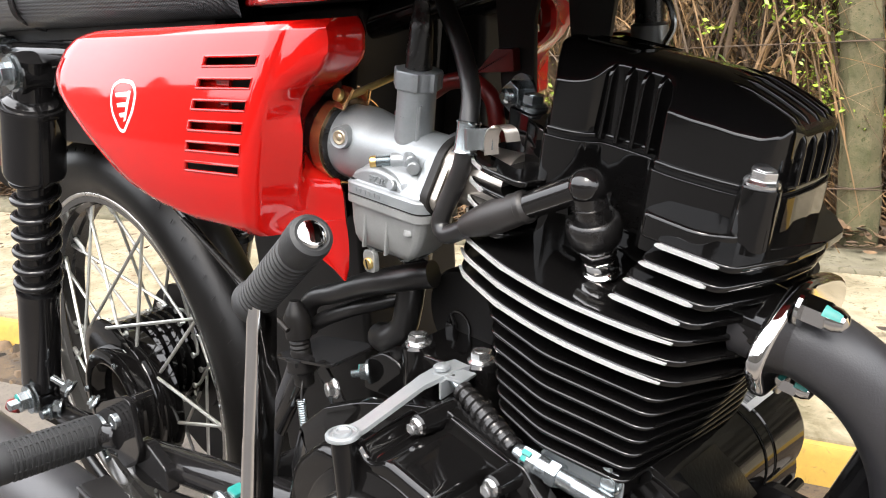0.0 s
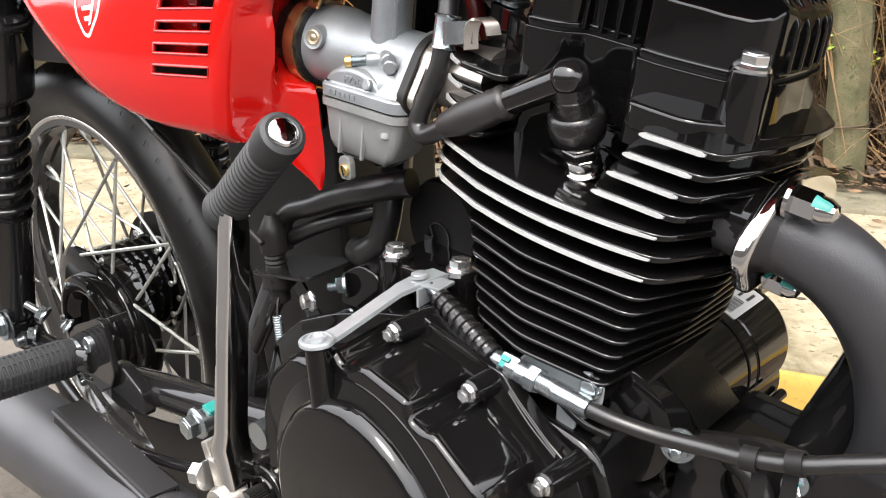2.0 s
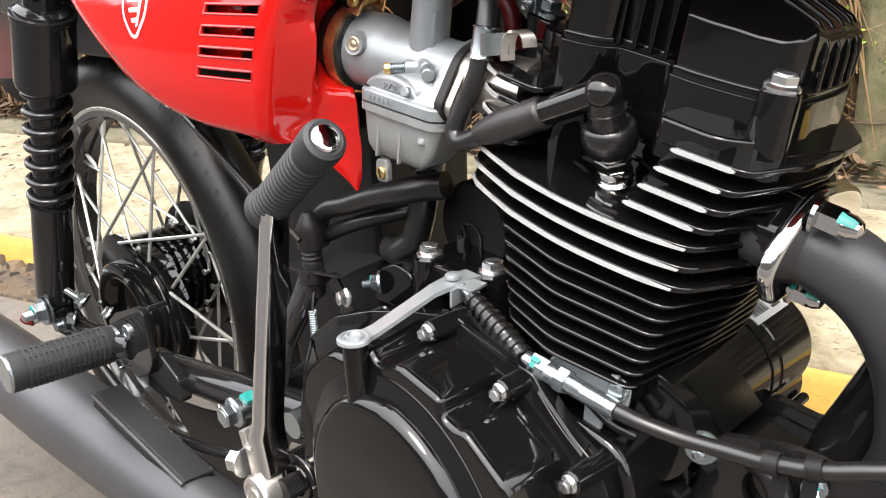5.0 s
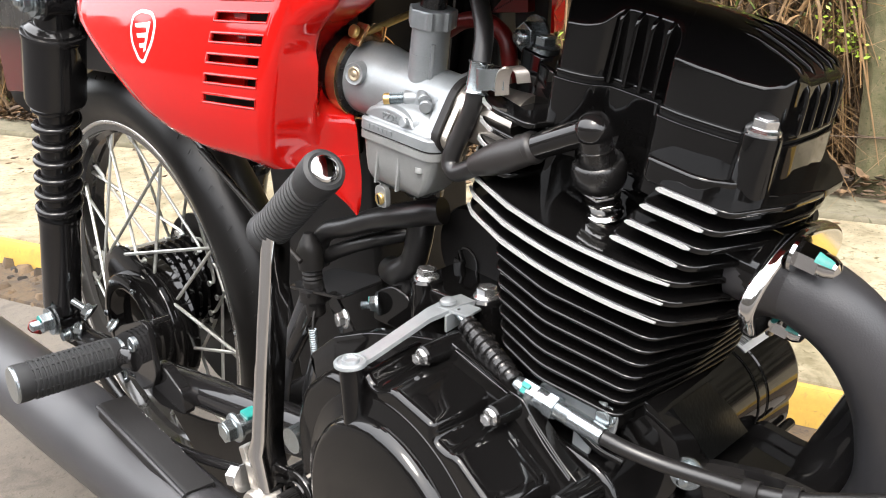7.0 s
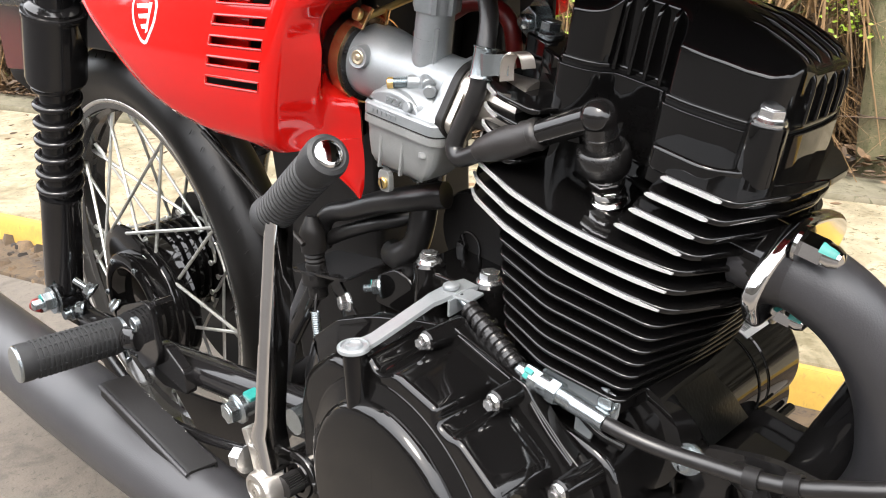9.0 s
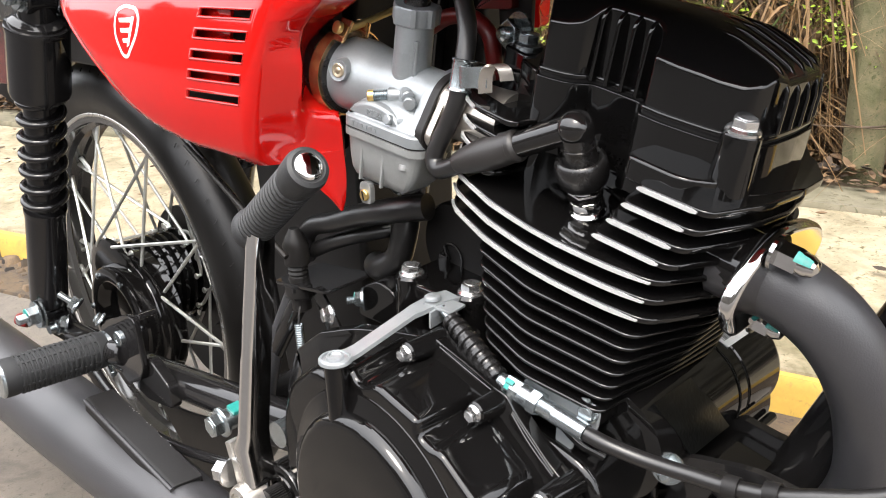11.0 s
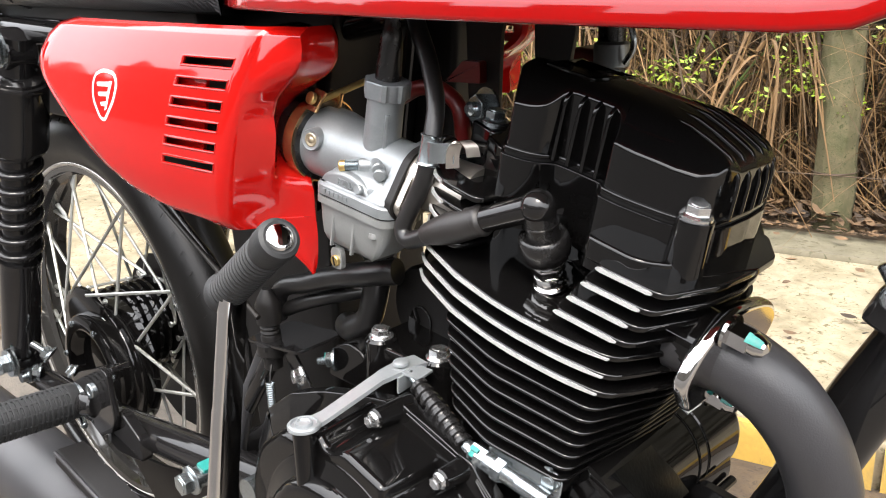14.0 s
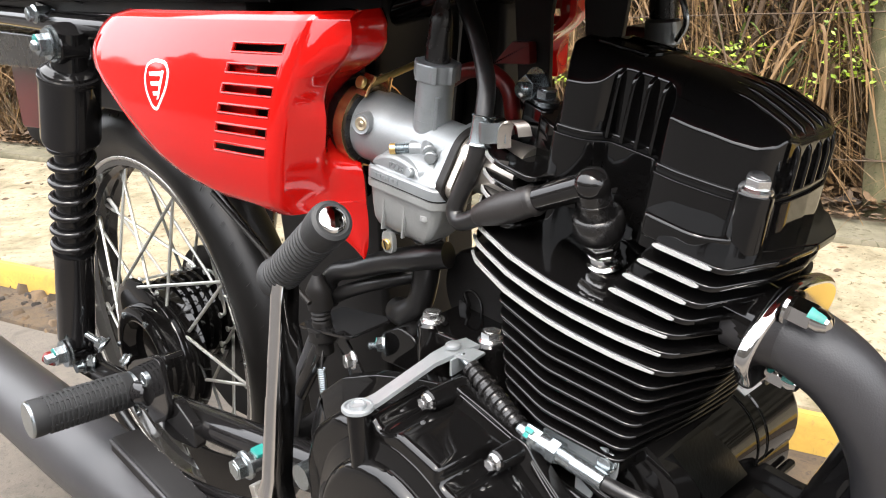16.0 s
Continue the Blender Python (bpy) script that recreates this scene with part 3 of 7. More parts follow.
POST_S = (V(0.295, 1.80, 0) - K0).dot(KDIR)
POST_D = (V(0.295, 1.80, 0) - K0).dot(KNRM)
fence_post(POST_S, POST_D, -2.0)
fence_post(POST_S - 2.6, POST_D + 0.03, -1.5)
for z in (0.227, 0.582, 0.932):
    w = part("fence_wire", tube([kp(POST_S - 4, POST_D - 0.05, z), kp(POST_S - 2.6, POST_D - 0.03, z), kp(POST_S - 1.3, POST_D - 0.05, z - 0.02), kp(POST_S, POST_D - 0.056, z), kp(POST_S + 3, POST_D - 0.05, z - 0.02)], 0.0016, 6), M_TWIG, None)
    tagged(w, "thin rusty fence wire strung between the posts", "wire", "fence wires")

# ================= the motorcycle =================
bike = thing("motorcycle", (0.4, 0.0, 0.0), "red and black motorcycle parked on the asphalt beside the kerb", "motorcycle")

XZ = Matrix(((1, 0, 0, 0), (0, 0, -1, 0), (0, 1, 0, 0), (0, 0, 0, 1)))   # outline in (x, z), drawn out towards -y

# ---- rear wheel ----
AX = V(0.033, 0.010, 0.318)
WH = axis(AX, (0, 1, 0), (1, 0, 0))          # z of the frame runs away along the axle
R_LIP = 0.229


def rim_profile():
    return [(0.2165, -0.006), (0.2165, 0.006), (0.213, 0.009), (0.219, 0.014), (R_LIP - 0.008, 0.0235), (R_LIP, 0.0245), (R_LIP + 0.002, 0.026), (R_LIP, 0.028), (R_LIP - 0.010, 0.027),
            (R_LIP - 0.010, -0.027), (R_LIP, -0.028), (R_LIP + 0.002, -0.026), (R_LIP, -0.0245), (R_LIP - 0.008, -0.0235), (0.219, -0.014), (0.213, -0.009)]


rear_wheel = part("rear_wheel", ring_lathe(rim_profile(), WH, 120), M_RIM, bike, "spoked rear wheel with a dark painted rim")
for s_ in (-1, 1):
    part("rim_lip", ring_lathe([(R_LIP + 0.0005 + 0.0034 * math.cos(a), s_ * 0.0265 + 0.0030 * math.sin(a)) for a in [2 * math.pi * k / 10 for k in range(10)]], WH, 120), M_LIP, rear_wheel, "polished edge of the rim")
tp = []
for i in range(17):
    a = math.pi * (-0.02 + 1.04 * i / 16)
    tp.append((R_LIP - 0.004 + 0.073 * math.sin(a) ** 0.8 if math.sin(a) > 0 else R_LIP - 0.004, -0.045 * math.cos(a)))
def bead(r):
    return 0.0255 + 0.0190 * min(1.0, max(0.0, (r - R_LIP - 0.002) / 0.022)) ** 0.6


tp = [(r, math.copysign(min(abs(h), bead(r)), h)) for r, h in tp]
tp = [(R_LIP - 0.006, -0.0235)] + [(r, max(-0.044, min(0.044, h * (1.0 if 0.2 < i / 17 < 0.8 else 0.95)))) for i, (r, h) in enumerate(tp)] + [(R_LIP - 0.006, 0.0235), (R_LIP - 0.009, 0.022), (R_LIP - 0.009, -0.022)]
tyre = part("tyre", ring_lathe(tp, WH, 120), M_TYRE, rear_wheel, "black road tyre with siped tread", 50)
# short slanted sipes on the shoulders
for side in (-1, 1):
    for i in range(72):
        a = 2 * math.pi * (i + (0.5 if side > 0 else 0)) / 72
        m = WH @ Matrix.Rotation(a, 4, "Z") @ Matrix.Translation((R_LIP + 0.0565, 0, side * 0.0312)) @ Matrix.Rotation(side * radians(-48), 4, "Y") @ Matrix.Rotation(radians(28), 4, "X")
        part("sipe", box(0.0010, 0.0006, 0.006, m), M_DARK, tyre)
# hub shell with cooling ribs
prof = [(0.012, -0.052), (0.058, -0.052), (0.070, -0.048), (0.071, -0.043), (0.064, -0.040)]
for k in range(6):
    z = -0.036 + k * 0.0125
    prof += [(0.0535, z), (0.0535, z + 0.005), (0.060, z + 0.006), (0.060, z + 0.010)]
prof += [(0.050, 0.041), (0.066, 0.043), (0.067, 0.049), (0.05, 0.053), (0.012, 0.053)]
part("hub", lathe(prof, WH, 64), M_BLACK, rear_wheel, "black finned drum hub")
part("sprocket", join(lathe([(0.05, 0.060), (0.088, 0.060), (0.088, 0.065), (0.05, 0.065)], WH, 72), lathe([(0.03, 0.05), (0.055, 0.055), (0.03, 0.085)], WH, 32)), M_PLATE, rear_wheel)
part("axle", rod(AX + V(0, -0.045, 0), AX + V(0, 0.15, 0), 0.0075, bev=0.001), M_ZINC, rear_wheel)
N = 36
for i in range(N):
    side = -1 if i % 2 == 0 else 1
    k = i // 2
    hub_a = 2 * math.pi * (k + (0.5 if side > 0 else 0)) / 18
    lead = 1 if k % 2 == 0 else -1
    rim_a = hub_a + lead * radians(52)
    zh = side * (0.050 if lead > 0 else 0.042)
    p = WH @ V(0.0655 * math.cos(hub_a), 0.0655 * math.sin(hub_a), zh)
    q = WH @ V(0.2165 * math.cos(rim_a), 0.2165 * math.sin(rim_a), side * 0.004)
    elbow = p + (WH.to_3x3() @ V(0, 0, -side * 0.007))
    d = (q - p).normalized()
    part("spoke", join(tube([elbow, p + d * 0.004, p + d * 0.05, q], 0.0022, 8, 3), rod(q - d * 0.020, q, 0.0031, 0.0031, 8), lathe([(0.004, -0.002), (0.004, 0.0), (0.002, 0.002)], axis(elbow, p - elbow), 10)), M_SPOKE, rear_wheel)

# brake panel with its raised ring, on the near side of the hub
bp = part("brake_panel", lathe([(0.010, -0.028), (0.036, -0.032), (0.046, -0.042), (0.051, -0.054), (0.055, -0.0600), (0.060, -0.0615), (0.069, -0.0610), (0.074, -0.0580), (0.076, -0.052), (0.076, -0.040), (0.078, -0.036), (0.084, -0.034), (0.086, -0.028), (0.086, -0.010), (0.05, -0.008)], WH @ Matrix.Translation((0.030, 0.030, -0.006)), 64), M_BLACK, bike, "black drum brake panel")
for a in (20, 75, 130, 185, 240, 295, 350):
    c = WH @ V(0.030 + 0.066 * math.cos(radians(a)), 0.030 + 0.066 * math.sin(radians(a)), -0.067)
    part("rivet", lathe([(0.0042, 0), (0.0042, 0.002), (0.002, 0.0035)], axis(c, (0, -1, 0)), 12), M_ZINC, bp)
part("axle_nut", join(bolt_mesh(AX + V(0, -0.122, -0.02), (0, -1, 0), 0.012, 0.012), rod(AX + V(0, -0.13, -0.02), AX + V(0, -0.142, -0.02), 0.0075)), M_ZINC, bp)
bolt(bp, V(0.090, -0.112, 0.339), (-0.6, -0.5, 0.6), 0.0085, M_ZINC, "cam_nut", 0.010)
part("cam_stud", rod((0.090, -0.112, 0.339), (0.074, -0.126, 0.355), 0.0042, bev=0.0006), M_ZINC, bp)
bolt(bp, V(0.060, -0.116, 0.310), (-0.5, -0.8, 0.2), 0.0075, M_ZINC, "cam_nut", 0.009)


# ---- shock absorbers ----
SHOCK_X, SHOCK_Z = 0.0200, 0.3120
def shock(y, name):
    P, Q = V(SHOCK_X, y, SHOCK_Z), V(0.172, y, 0.708)
    d = (Q - P).normalized()
    L = (Q - P).length
    T = L - 0.385
    m = axis(P, d, (0, 1, 0))
    ob = part(name, lathe([(0.010, 0.018), (0.0215, 0.024), (0.0225, 0.030), (0.0228, T + 0.116), (0.0240, T + 0.119), (0.0240, T + 0.124), (0.016, T + 0.125)], m, 32), M_FRAME, bike, "black coil-over rear shock absorber")
    top = [(0.018, 0.268), (0.0270, 0.2685), (0.0300, 0.2705), (0.0315, 0.2755), (0.0315, 0.3440), (0.0325, 0.3455), (0.0327, 0.3490), (0.0318, 0.3510), (0.0285, 0.3515), (0.0280, 0.3545), (0.0235, 0.3580), (0.0190, 0.3590), (0.0175, 0.3700), (0.0175, 0.400), (0.008, 0.402)]
    part("upper_cover", lathe([(r, h + T) for r, h in top], m, 40), M_FRAME, ob, "glossy black cylindrical upper cover")
    part("damper_rod", rod(m @ V(0, 0, T + 0.10), m @ V(0, 0, T + 0.28), 0.0188), M_FRAME, ob)
    coil = []
    turns, h0, h1 = 7, T + 0.128, T + 0.274
    for i in range(turns * 24 + 1):
        a = 2 * math.pi * i / 24
        f = i / (turns * 24)
        rise = max(0.0, (f - 0.08) / 0.92) + 0.05 * min(f, 0.08) / 0.08 * (1 - f)
        coil.append(m @ V(0.0224 * math.cos(a), 0.0224 * math.sin(a), h0 + (h1 - h0) * rise))
    part("spring", tube(coil, 0.0040, 10, 1, False), M_FRAME, ob, "black wound steel spring")
    for h in (0.006, L - 0.004):
        c = m @ V(0, 0, h)
        part("eye", join(lathe([(0.011, -0.016), (0.017, -0.015), (0.0185, -0.012), (0.0185, 0.012), (0.017, 0.015), (0.011, 0.016)], axis(c, (0, 1, 0)), 24)), M_FRAME, ob)
    return ob


sh = shock(-0.122, "shock_absorber")
shock(0.142, "shock_absorber")
# lower mounting nut with teal paint, upper mounting nut
stud(sh, V(0.040, -0.142, 0.324), (0, -1, 0), 0.0120, 0.026, 0.004)
part("washer", lathe([(0.0185, 0), (0.0185, 0.0024), (0.008, 0.0024)], axis((0.040, -0.1390, 0.324), (0, -1, 0)), 28), M_ZINC, sh)
stud(sh, V(0.180, -0.142, 0.709), (0, -1, 0), 0.0110, 0.020, 0.006)
part("washer", lathe([(0.0185, 0), (0.0185, 0.003), (0.010, 0.003)], axis((0.180, -0.141, 0.709), (0, -1, 0)), 28), M_ZINC, sh)

# ---- swing arm ----
swing = part("swing_arm", tube([(0.055, -0.108, 0.290), (0.20, -0.110, 0.303), (0.36, -0.112, 0.325), (0.53, -0.108, 0.348)], [0.015, 0.0165, 0.0175, 0.018], 18), M_FRAME, bike, "glossy black tubular swing arm")
part("arm_tube", tube([(0.055, 0.115, 0.290), (0.20, 0.112, 0.303), (0.36, 0.112, 0.325), (0.53, 0.108, 0.348)], 0.016, 14), M_FRAME, swing)
part("end_plate", prism(rounded([(-0.045, 0.262), (0.075, 0.268), (0.070, 0.300), (0.045, 0.305), (0.035, 0.312), (0.010, 0.312), (-0.005, 0.310), (-0.05, 0.320)], 0.012), 0.100, 0.108, Matrix(((1, 0, 0, 0), (0, 0, -1, 0), (0, 1, 0, 0), (0, 0, 0, 1))), 0.001), M_FRAME, swing)
part("adjuster_cap", lathe([(0.0050, 0.0), (0.0085, 0.001), (0.0090, 0.012), (0.0070, 0.017), (0.0010, 0.018)], axis((-0.044, -0.128, 0.284), (-0.75, -0.6, 0.25)), 20), M_FARRED, swing, "small red plastic cap")
part("cross_tube", rod((0.46, -0.11, 0.342), (0.46, 0.11, 0.342), 0.017), M_FRAME, swing)
part("chain_case", prism(rounded([(-0.100, 0.295), (-0.078, 0.340), (-0.024, 0.372), (0.030, 0.385), (0.120, 0.387), (0.300, 0.392), (0.500, 0.400), (0.500, 0.290), (0.300, 0.225), (0.110, 0.152), (0.020, 0.148), (-0.062, 0.195), (-0.096, 0.250)], 0.020, 4), -0.094, -0.079, XZ, 0.004), M_PLATE, swing, "black chain case on the far side")
part("pivot_bolt", join(rod((0.535, -0.06, 0.352), (0.535, -0.135, 0.352), 0.012)), M_ZINC, swing)
part("brake_rod", tube([(0.08, -0.118, 0.285), (0.22, -0.135, 0.262), (0.33, -0.14, 0.262), (0.47, -0.13, 0.288), (0.56, -0.12, 0.32)], 0.0052, 10), M_FRAME, bike, "bent glossy black brake rod")
for k in range(3):
    part("cable", tube([(0.33, -0.07, 0.285 + k * 0.006), (0.42, -0.09, 0.284 + k * 0.004), (0.52, -0.09, 0.30)], 0.0022, 8), M_HOSE, bike)

part("stand_bracket", prism(rounded([(0.215, 0.246), (0.291, 0.258), (0.386, 0.281), (0.43, 0.290), (0.42, 0.17), (0.30, 0.17)], 0.008, 3), 0.086, 0.090, XZ, 0.001), M_DARK, bike, "dark steel stand bracket under the swing arm")

# ---- passenger footrest ----
peg = part("footrest", prism(rounded([(0.230, 0.366), (0.247, 0.379), (0.300, 0.400), (0.314, 0.398), (0.318, 0.346), (0.306, 0.328), (0.279, 0.314), (0.262, 0.322), (0.236, 0.338)], 0.005, 3), 0.139, 0.146, XZ, 0.0016), M_FRAME, bike, "black folding passenger footrest on a steel bracket")
part("hinge_knuckle", rod((0.238, -0.150, 0.342), (0.270, -0.140, 0.346), 0.0125, 0.0140, 24, 0.002), M_FRAME, peg)
part("gusset", prism(rounded([(0.296, 0.350), (0.318, 0.352), (0.350, 0.334), (0.352, 0.308), (0.300, 0.300), (0.276, 0.306)], 0.006, 3), 0.126, 0.1385, XZ, 0.002), M_FRAME, peg)
part("fold", prism(rounded([(0.236, 0.372), (0.312, 0.4015), (0.314, 0.396), (0.238, 0.366)], 0.002, 2), 0.118, 0.1390, XZ, 0.0012), M_FRAME, peg)
part("hinge_nut", bolt_mesh(V(0.2300, -0.1440, 0.3735), (-0.35, -0.6, 0.7), 0.0062, 0.006), M_ZINC, peg)
part("hinge_pin", rod((0.236, -0.146, 0.322), (0.252, -0.150, 0.318), 0.0035, bev=0.0006), M_ZINC, peg)
pm = axis((0.2355, -0.150, 0.343), (-0.05, -1, 0.045), (0, 0, 1))
pr = [(0.010, -0.002), (0.0185, -0.002), (0.0195, 0.002)]
for k in range(16):
    h = 0.007 + k * 0.0052
    pr += [(0.0200, h), (0.0205, h + 0.0006), (0.0205, h + 0.0026), (0.0190, h + 0.0032), (0.0190, h + 0.0050)]
pr += [(0.0198, 0.092), (0.0198, 0.103), (0.0188, 0.104)]
rub = part("rubber", lathe(pr, pm, 32), M_GRIP, peg, "ribbed black rubber sleeve")
part("end_cap", lathe([(0.0192, 0.1035), (0.0192, 0.1055), (0.0180, 0.1066), (0.0001, 0.1068)], pm, 32), M_ZINC, rub)
part("collar", lathe([(0.0192, -0.004), (0.0192, -0.002), (0.008, -0.002)], pm, 28), M_ZINC, rub)
for k in range(10):
    a = 2 * math.pi * k / 10
    part("rib", box(0.0022, 0.0022, 0.082, pm @ Matrix.Rotation(a, 4, "Z") @ Matrix.Translation((0.0191, 0, 0.048)), 0.0006), M_GRIP, rub)
part("pin", lathe([(0.0082, 0), (0.0082, 0.0026), (0.0072, 0.0036), (0.0040, 0.0036), (0.0034, 0.0030), (0.0001, 0.0030)], axis((0.2755, -0.1460, 0.3665), (0.0, -1, 0.05)), 20), M_ZINC, peg)

# ---- muffler and exhaust ----
muf = part("muffler", tube([(-0.32, -0.172, 0.235), (-0.2, -0.172, 0.2335), (-0.05, -0.171, 0.232), (0.12, -0.170, 0.231), (0.26, -0.169, 0.230), (0.40, -0.168, 0.229), (0.50, -0.165, 0.233), (0.62, -0.155, 0.240), (0.76, -0.14, 0.245)],
           [0.048, 0.0485, 0.0485, 0.048, 0.045, 0.039, 0.032, 0.024, 0.019], 40), M_MATTE, bike, "matte black tapering exhaust muffler")
brk = []
for i in range(15):
    t = i / 14
    x = 0.245 + 0.172 * t
    z = 0.3005 - 0.0315 * t
    rag = 0.0007 * (i % 2)
    brk.append([V(x, -0.184, z - 0.014), V(x - 0.002, -0.181, z - 0.0015), V(x, -0.178, z), V(x + 0.006, -0.154 + rag, z + 0.0015 + rag), V(x + 0.006, -0.152, z - 0.016), V(x + 0.006, -0.154, z - 0.016), V(x + 0.006, -0.156, z - 0.001), V(x, -0.177, z - 0.0025), V(x, -0.1815, z - 0.014)])
part("bracket", loop_mesh(brk), M_PLATE, muf, "black folded steel bracket with a ragged weld edge", 30)
wr = random.Random(12)
wb = []
for i in range(17):
    t = 0.2 + 0.8 * wr.random()
    r = wr.uniform(0.00015, 0.0005)
    wb.append(lathe([(r * 0.7, -r * 0.7), (r, 0), (r * 0.7, r * 0.7), (0.0001, r)], axis((0.251 + 0.172 * t, -0.1530 - wr.uniform(0, 0.002), 0.3024 - 0.0315 * t), (0, 0, 1)), 6))
part("fold_lip", tube([(0.2445, -0.1825, 0.2975), (0.33, -0.1825, 0.2820), (0.4165, -0.1825, 0.2660)], 0.0024, 10, 4), M_MATTE, muf)
part("weld_spatter", join(*wb), M_SPOKE, muf, "pale specks of weld spatter")
PIPE = [(0.898, -0.070, 0.582), (0.914, -0.069, 0.579), (0.935, -0.065, 0.571), (0.955, -0.057, 0.554), (0.969, -0.046, 0.526), (0.975, -0.033, 0.488), (0.971, -0.022, 0.440), (0.945, -0.020, 0.385), (0.905, -0.040, 0.325), (0.84, -0.09, 0.275), (0.76, -0.138, 0.247)]
part("exhaust_pipe", tube(PIPE, 0.0208, 36, 8), M_MATTE, bike, "matte black bent exhaust header pipe")

# ---- engine: frame of the cylinder, leaning forward ----
LEANF = radians(12)
ENG = Matrix(((math.cos(LEANF), 0, math.sin(LEANF), 0.815), (0, 1, 0, -0.035), (-math.sin(LEANF), 0, math.cos(LEANF), 0.54), (0, 0, 0, 1)))


def ev(u, v, w):
    return ENG @ V(u, v, w)


def ed(u, v, w):
    return ENG.to_3x3() @ V(u, v, w)


def barrel_outline(k):
    """The barrel's fin k from the top: nearly flat sides that meet in a blunt knee; the lower fins end further back."""
    return rounded([(-0.061 + 0.0026 * k, -0.0815), (-0.010 + 0.0010 * k, -0.0925), (0.0575 - 0.0014 * k, -0.0850), (0.0765 - 0.0038 * k, -0.0290), (0.0725 - 0.0026 * k, 0.012 + 0.0035 * k), (0.050, 0.062), (0.030, 0.084), (-0.030, 0.086), (-0.078, 0.054), (-0.080 + 0.0020 * k, -0.038)], 0.008, 5)


cyl_out = barrel_outline(5)
cyl = part("cylinder", prism(inset(cyl_out, 0.018), -0.058, 0.030, ENG, 0.0), M_BLACK, bike, "black finned engine cylinder")
for k in range(7):
    w = 0.0176 - k * 0.00958
    part("fin", prism(barrel_outline(k), w - 0.0028, w, ENG, 0.0012), M_BLACK, cyl, "", 85)
part("base_flange", prism(inset(cyl_out, 0.010), -0.062, -0.054, ENG, 0.001), M_BLACK, cyl)

def head_outline(k):
    """The head's fin k from the bottom; the upper ones reach further forward."""
    g = 0.0044 * max(0, k - 2)
    near = [(-0.106, -0.055), (-0.095, -0.0700), (-0.077, -0.0780), (-0.051, -0.0870), (-0.016, -0.0926), (0.005, -0.0928), (0.021, -0.0918), (0.037, -0.0902), (0.0635, -0.0850)] if k < 3 else [(-0.106, -0.055), (-0.095, -0.0690), (-0.080, -0.0770), (-0.060, -0.0800), (0.0, -0.0860), (0.020, -0.0868), (0.0640 + g, -0.0850)]
    return rounded(near + [(0.080 + g * 0.8, -0.046), (0.086 + g * 0.6, -0.012), (0.078, 0.035), (0.050, 0.080), (-0.070, 0.0875), (-0.106, 0.055)], 0.009, 4)


core = rounded([(-0.078, -0.046), (-0.052, -0.056), (-0.036, -0.040), (-0.024, -0.031), (0.012, -0.031), (0.024, -0.044), (0.034, -0.058), (0.052, -0.056), (0.058, -0.020), (0.050, 0.030), (-0.040, 0.060), (-0.078, 0.040)], 0.006, 3)
head = part("cylinder_head", prism(core, 0.024, 0.128, ENG, 0.002), M_BLACK, bike, "black finned cylinder head with bright machined fin edges")
FW = [0.0275 + k * 0.0119 for k in range(7)]
for k, w in enumerate(FW):
    if k < 3:
        o = head_outline(k)
    else:
        # the fin's near side is drawn back round the spark plug
        a0, a1, g = -0.062 + 0.004 * (k - 3), 0.0206 + 0.0066 * (k - 3), 0.0044 * (k - 2)
        o = rounded([(-0.106, -0.055), (-0.095, -0.0690), (-0.080, -0.0770), (a0, -0.0795), (a0 + 0.010, -0.0400), (-0.010, -0.0300), (a1 - 0.010, -0.0400), (a1, -0.0862), (0.0640 + g, -0.0850), (0.080 + g * 0.8, -0.046), (0.086 + g * 0.6, -0.012), (0.078, 0.035), (0.050, 0.080), (-0.070, 0.0875), (-0.106, 0.055)], 0.007, 4)
    part("fin", prism(o, w, w + 0.0040, ENG, 0.0012), M_BLACK, head, "", 85)
    # machined bright edge: a thin strip proud of the fin's side
    def strip(x0, x1, w=w):
        if k < 3:
            top = [(-0.108, -0.054), (-0.100, -0.0655), (-0.090, -0.0735), (-0.077, -0.0782), (-0.051, -0.0873), (-0.030, -0.0908), (-0.012, -0.0926), (0.005, -0.0930), (0.021, -0.0920), (0.037, -0.0904), (0.0605, -0.0859), (0.068, -0.075)]
        else:
            top = [(-0.108, -0.054), (-0.095, -0.0692), (-0.080, -0.0772), (-0.060, -0.0802), (0.0, -0.0862), (0.020, -0.0870), (0.062 + 0.0044 * (k - 2), -0.0854), (0.090, -0.075)]
        pts = []
        n = 26
        for i in range(n + 1):
            x = x0 + (x1 - x0) * i / n
            for (xa, ya), (xb, yb) in zip(top, top[1:]):
                if xa <= x <= xb:
                    pts.append((x, ya + (yb - ya) * (x - xa) / (xb - xa)))
                    break
        rings = []
        for j, (x, y) in enumerate(pts):
            e = min(j, len(pts) - 1 - j)
            hh = 0.0011 * min(1, 0.35 + e * 0.35)
            rings.append([ENG @ V(x, y + 0.0012, w + 0.0020 - hh), ENG @ V(x, y - 0.0010, w + 0.0020 - hh), ENG @ V(x, y - 0.0010, w + 0.0020 + hh), ENG @ V(x, y + 0.0012, w + 0.0020 + hh)])
        return loop_mesh(rings)
    if k < 3:
        part("fin_edge", strip(-0.100, 0.0605 - 0.001 * (2 - k)), M_MACH, head, "bright machined fin edge")
    else:
        part("fin_edge", strip(0.0214 + 0.0066 * (k - 3), 0.0620 + 0.0044 * (k - 3)), M_MACH, head, "bright machined fin edge")
        part("fin_edge", strip(-0.105 + 0.002 * (k - 3), -0.070 - 0.004 * (k - 3)), M_MACH, head, "bright machined fin edge")
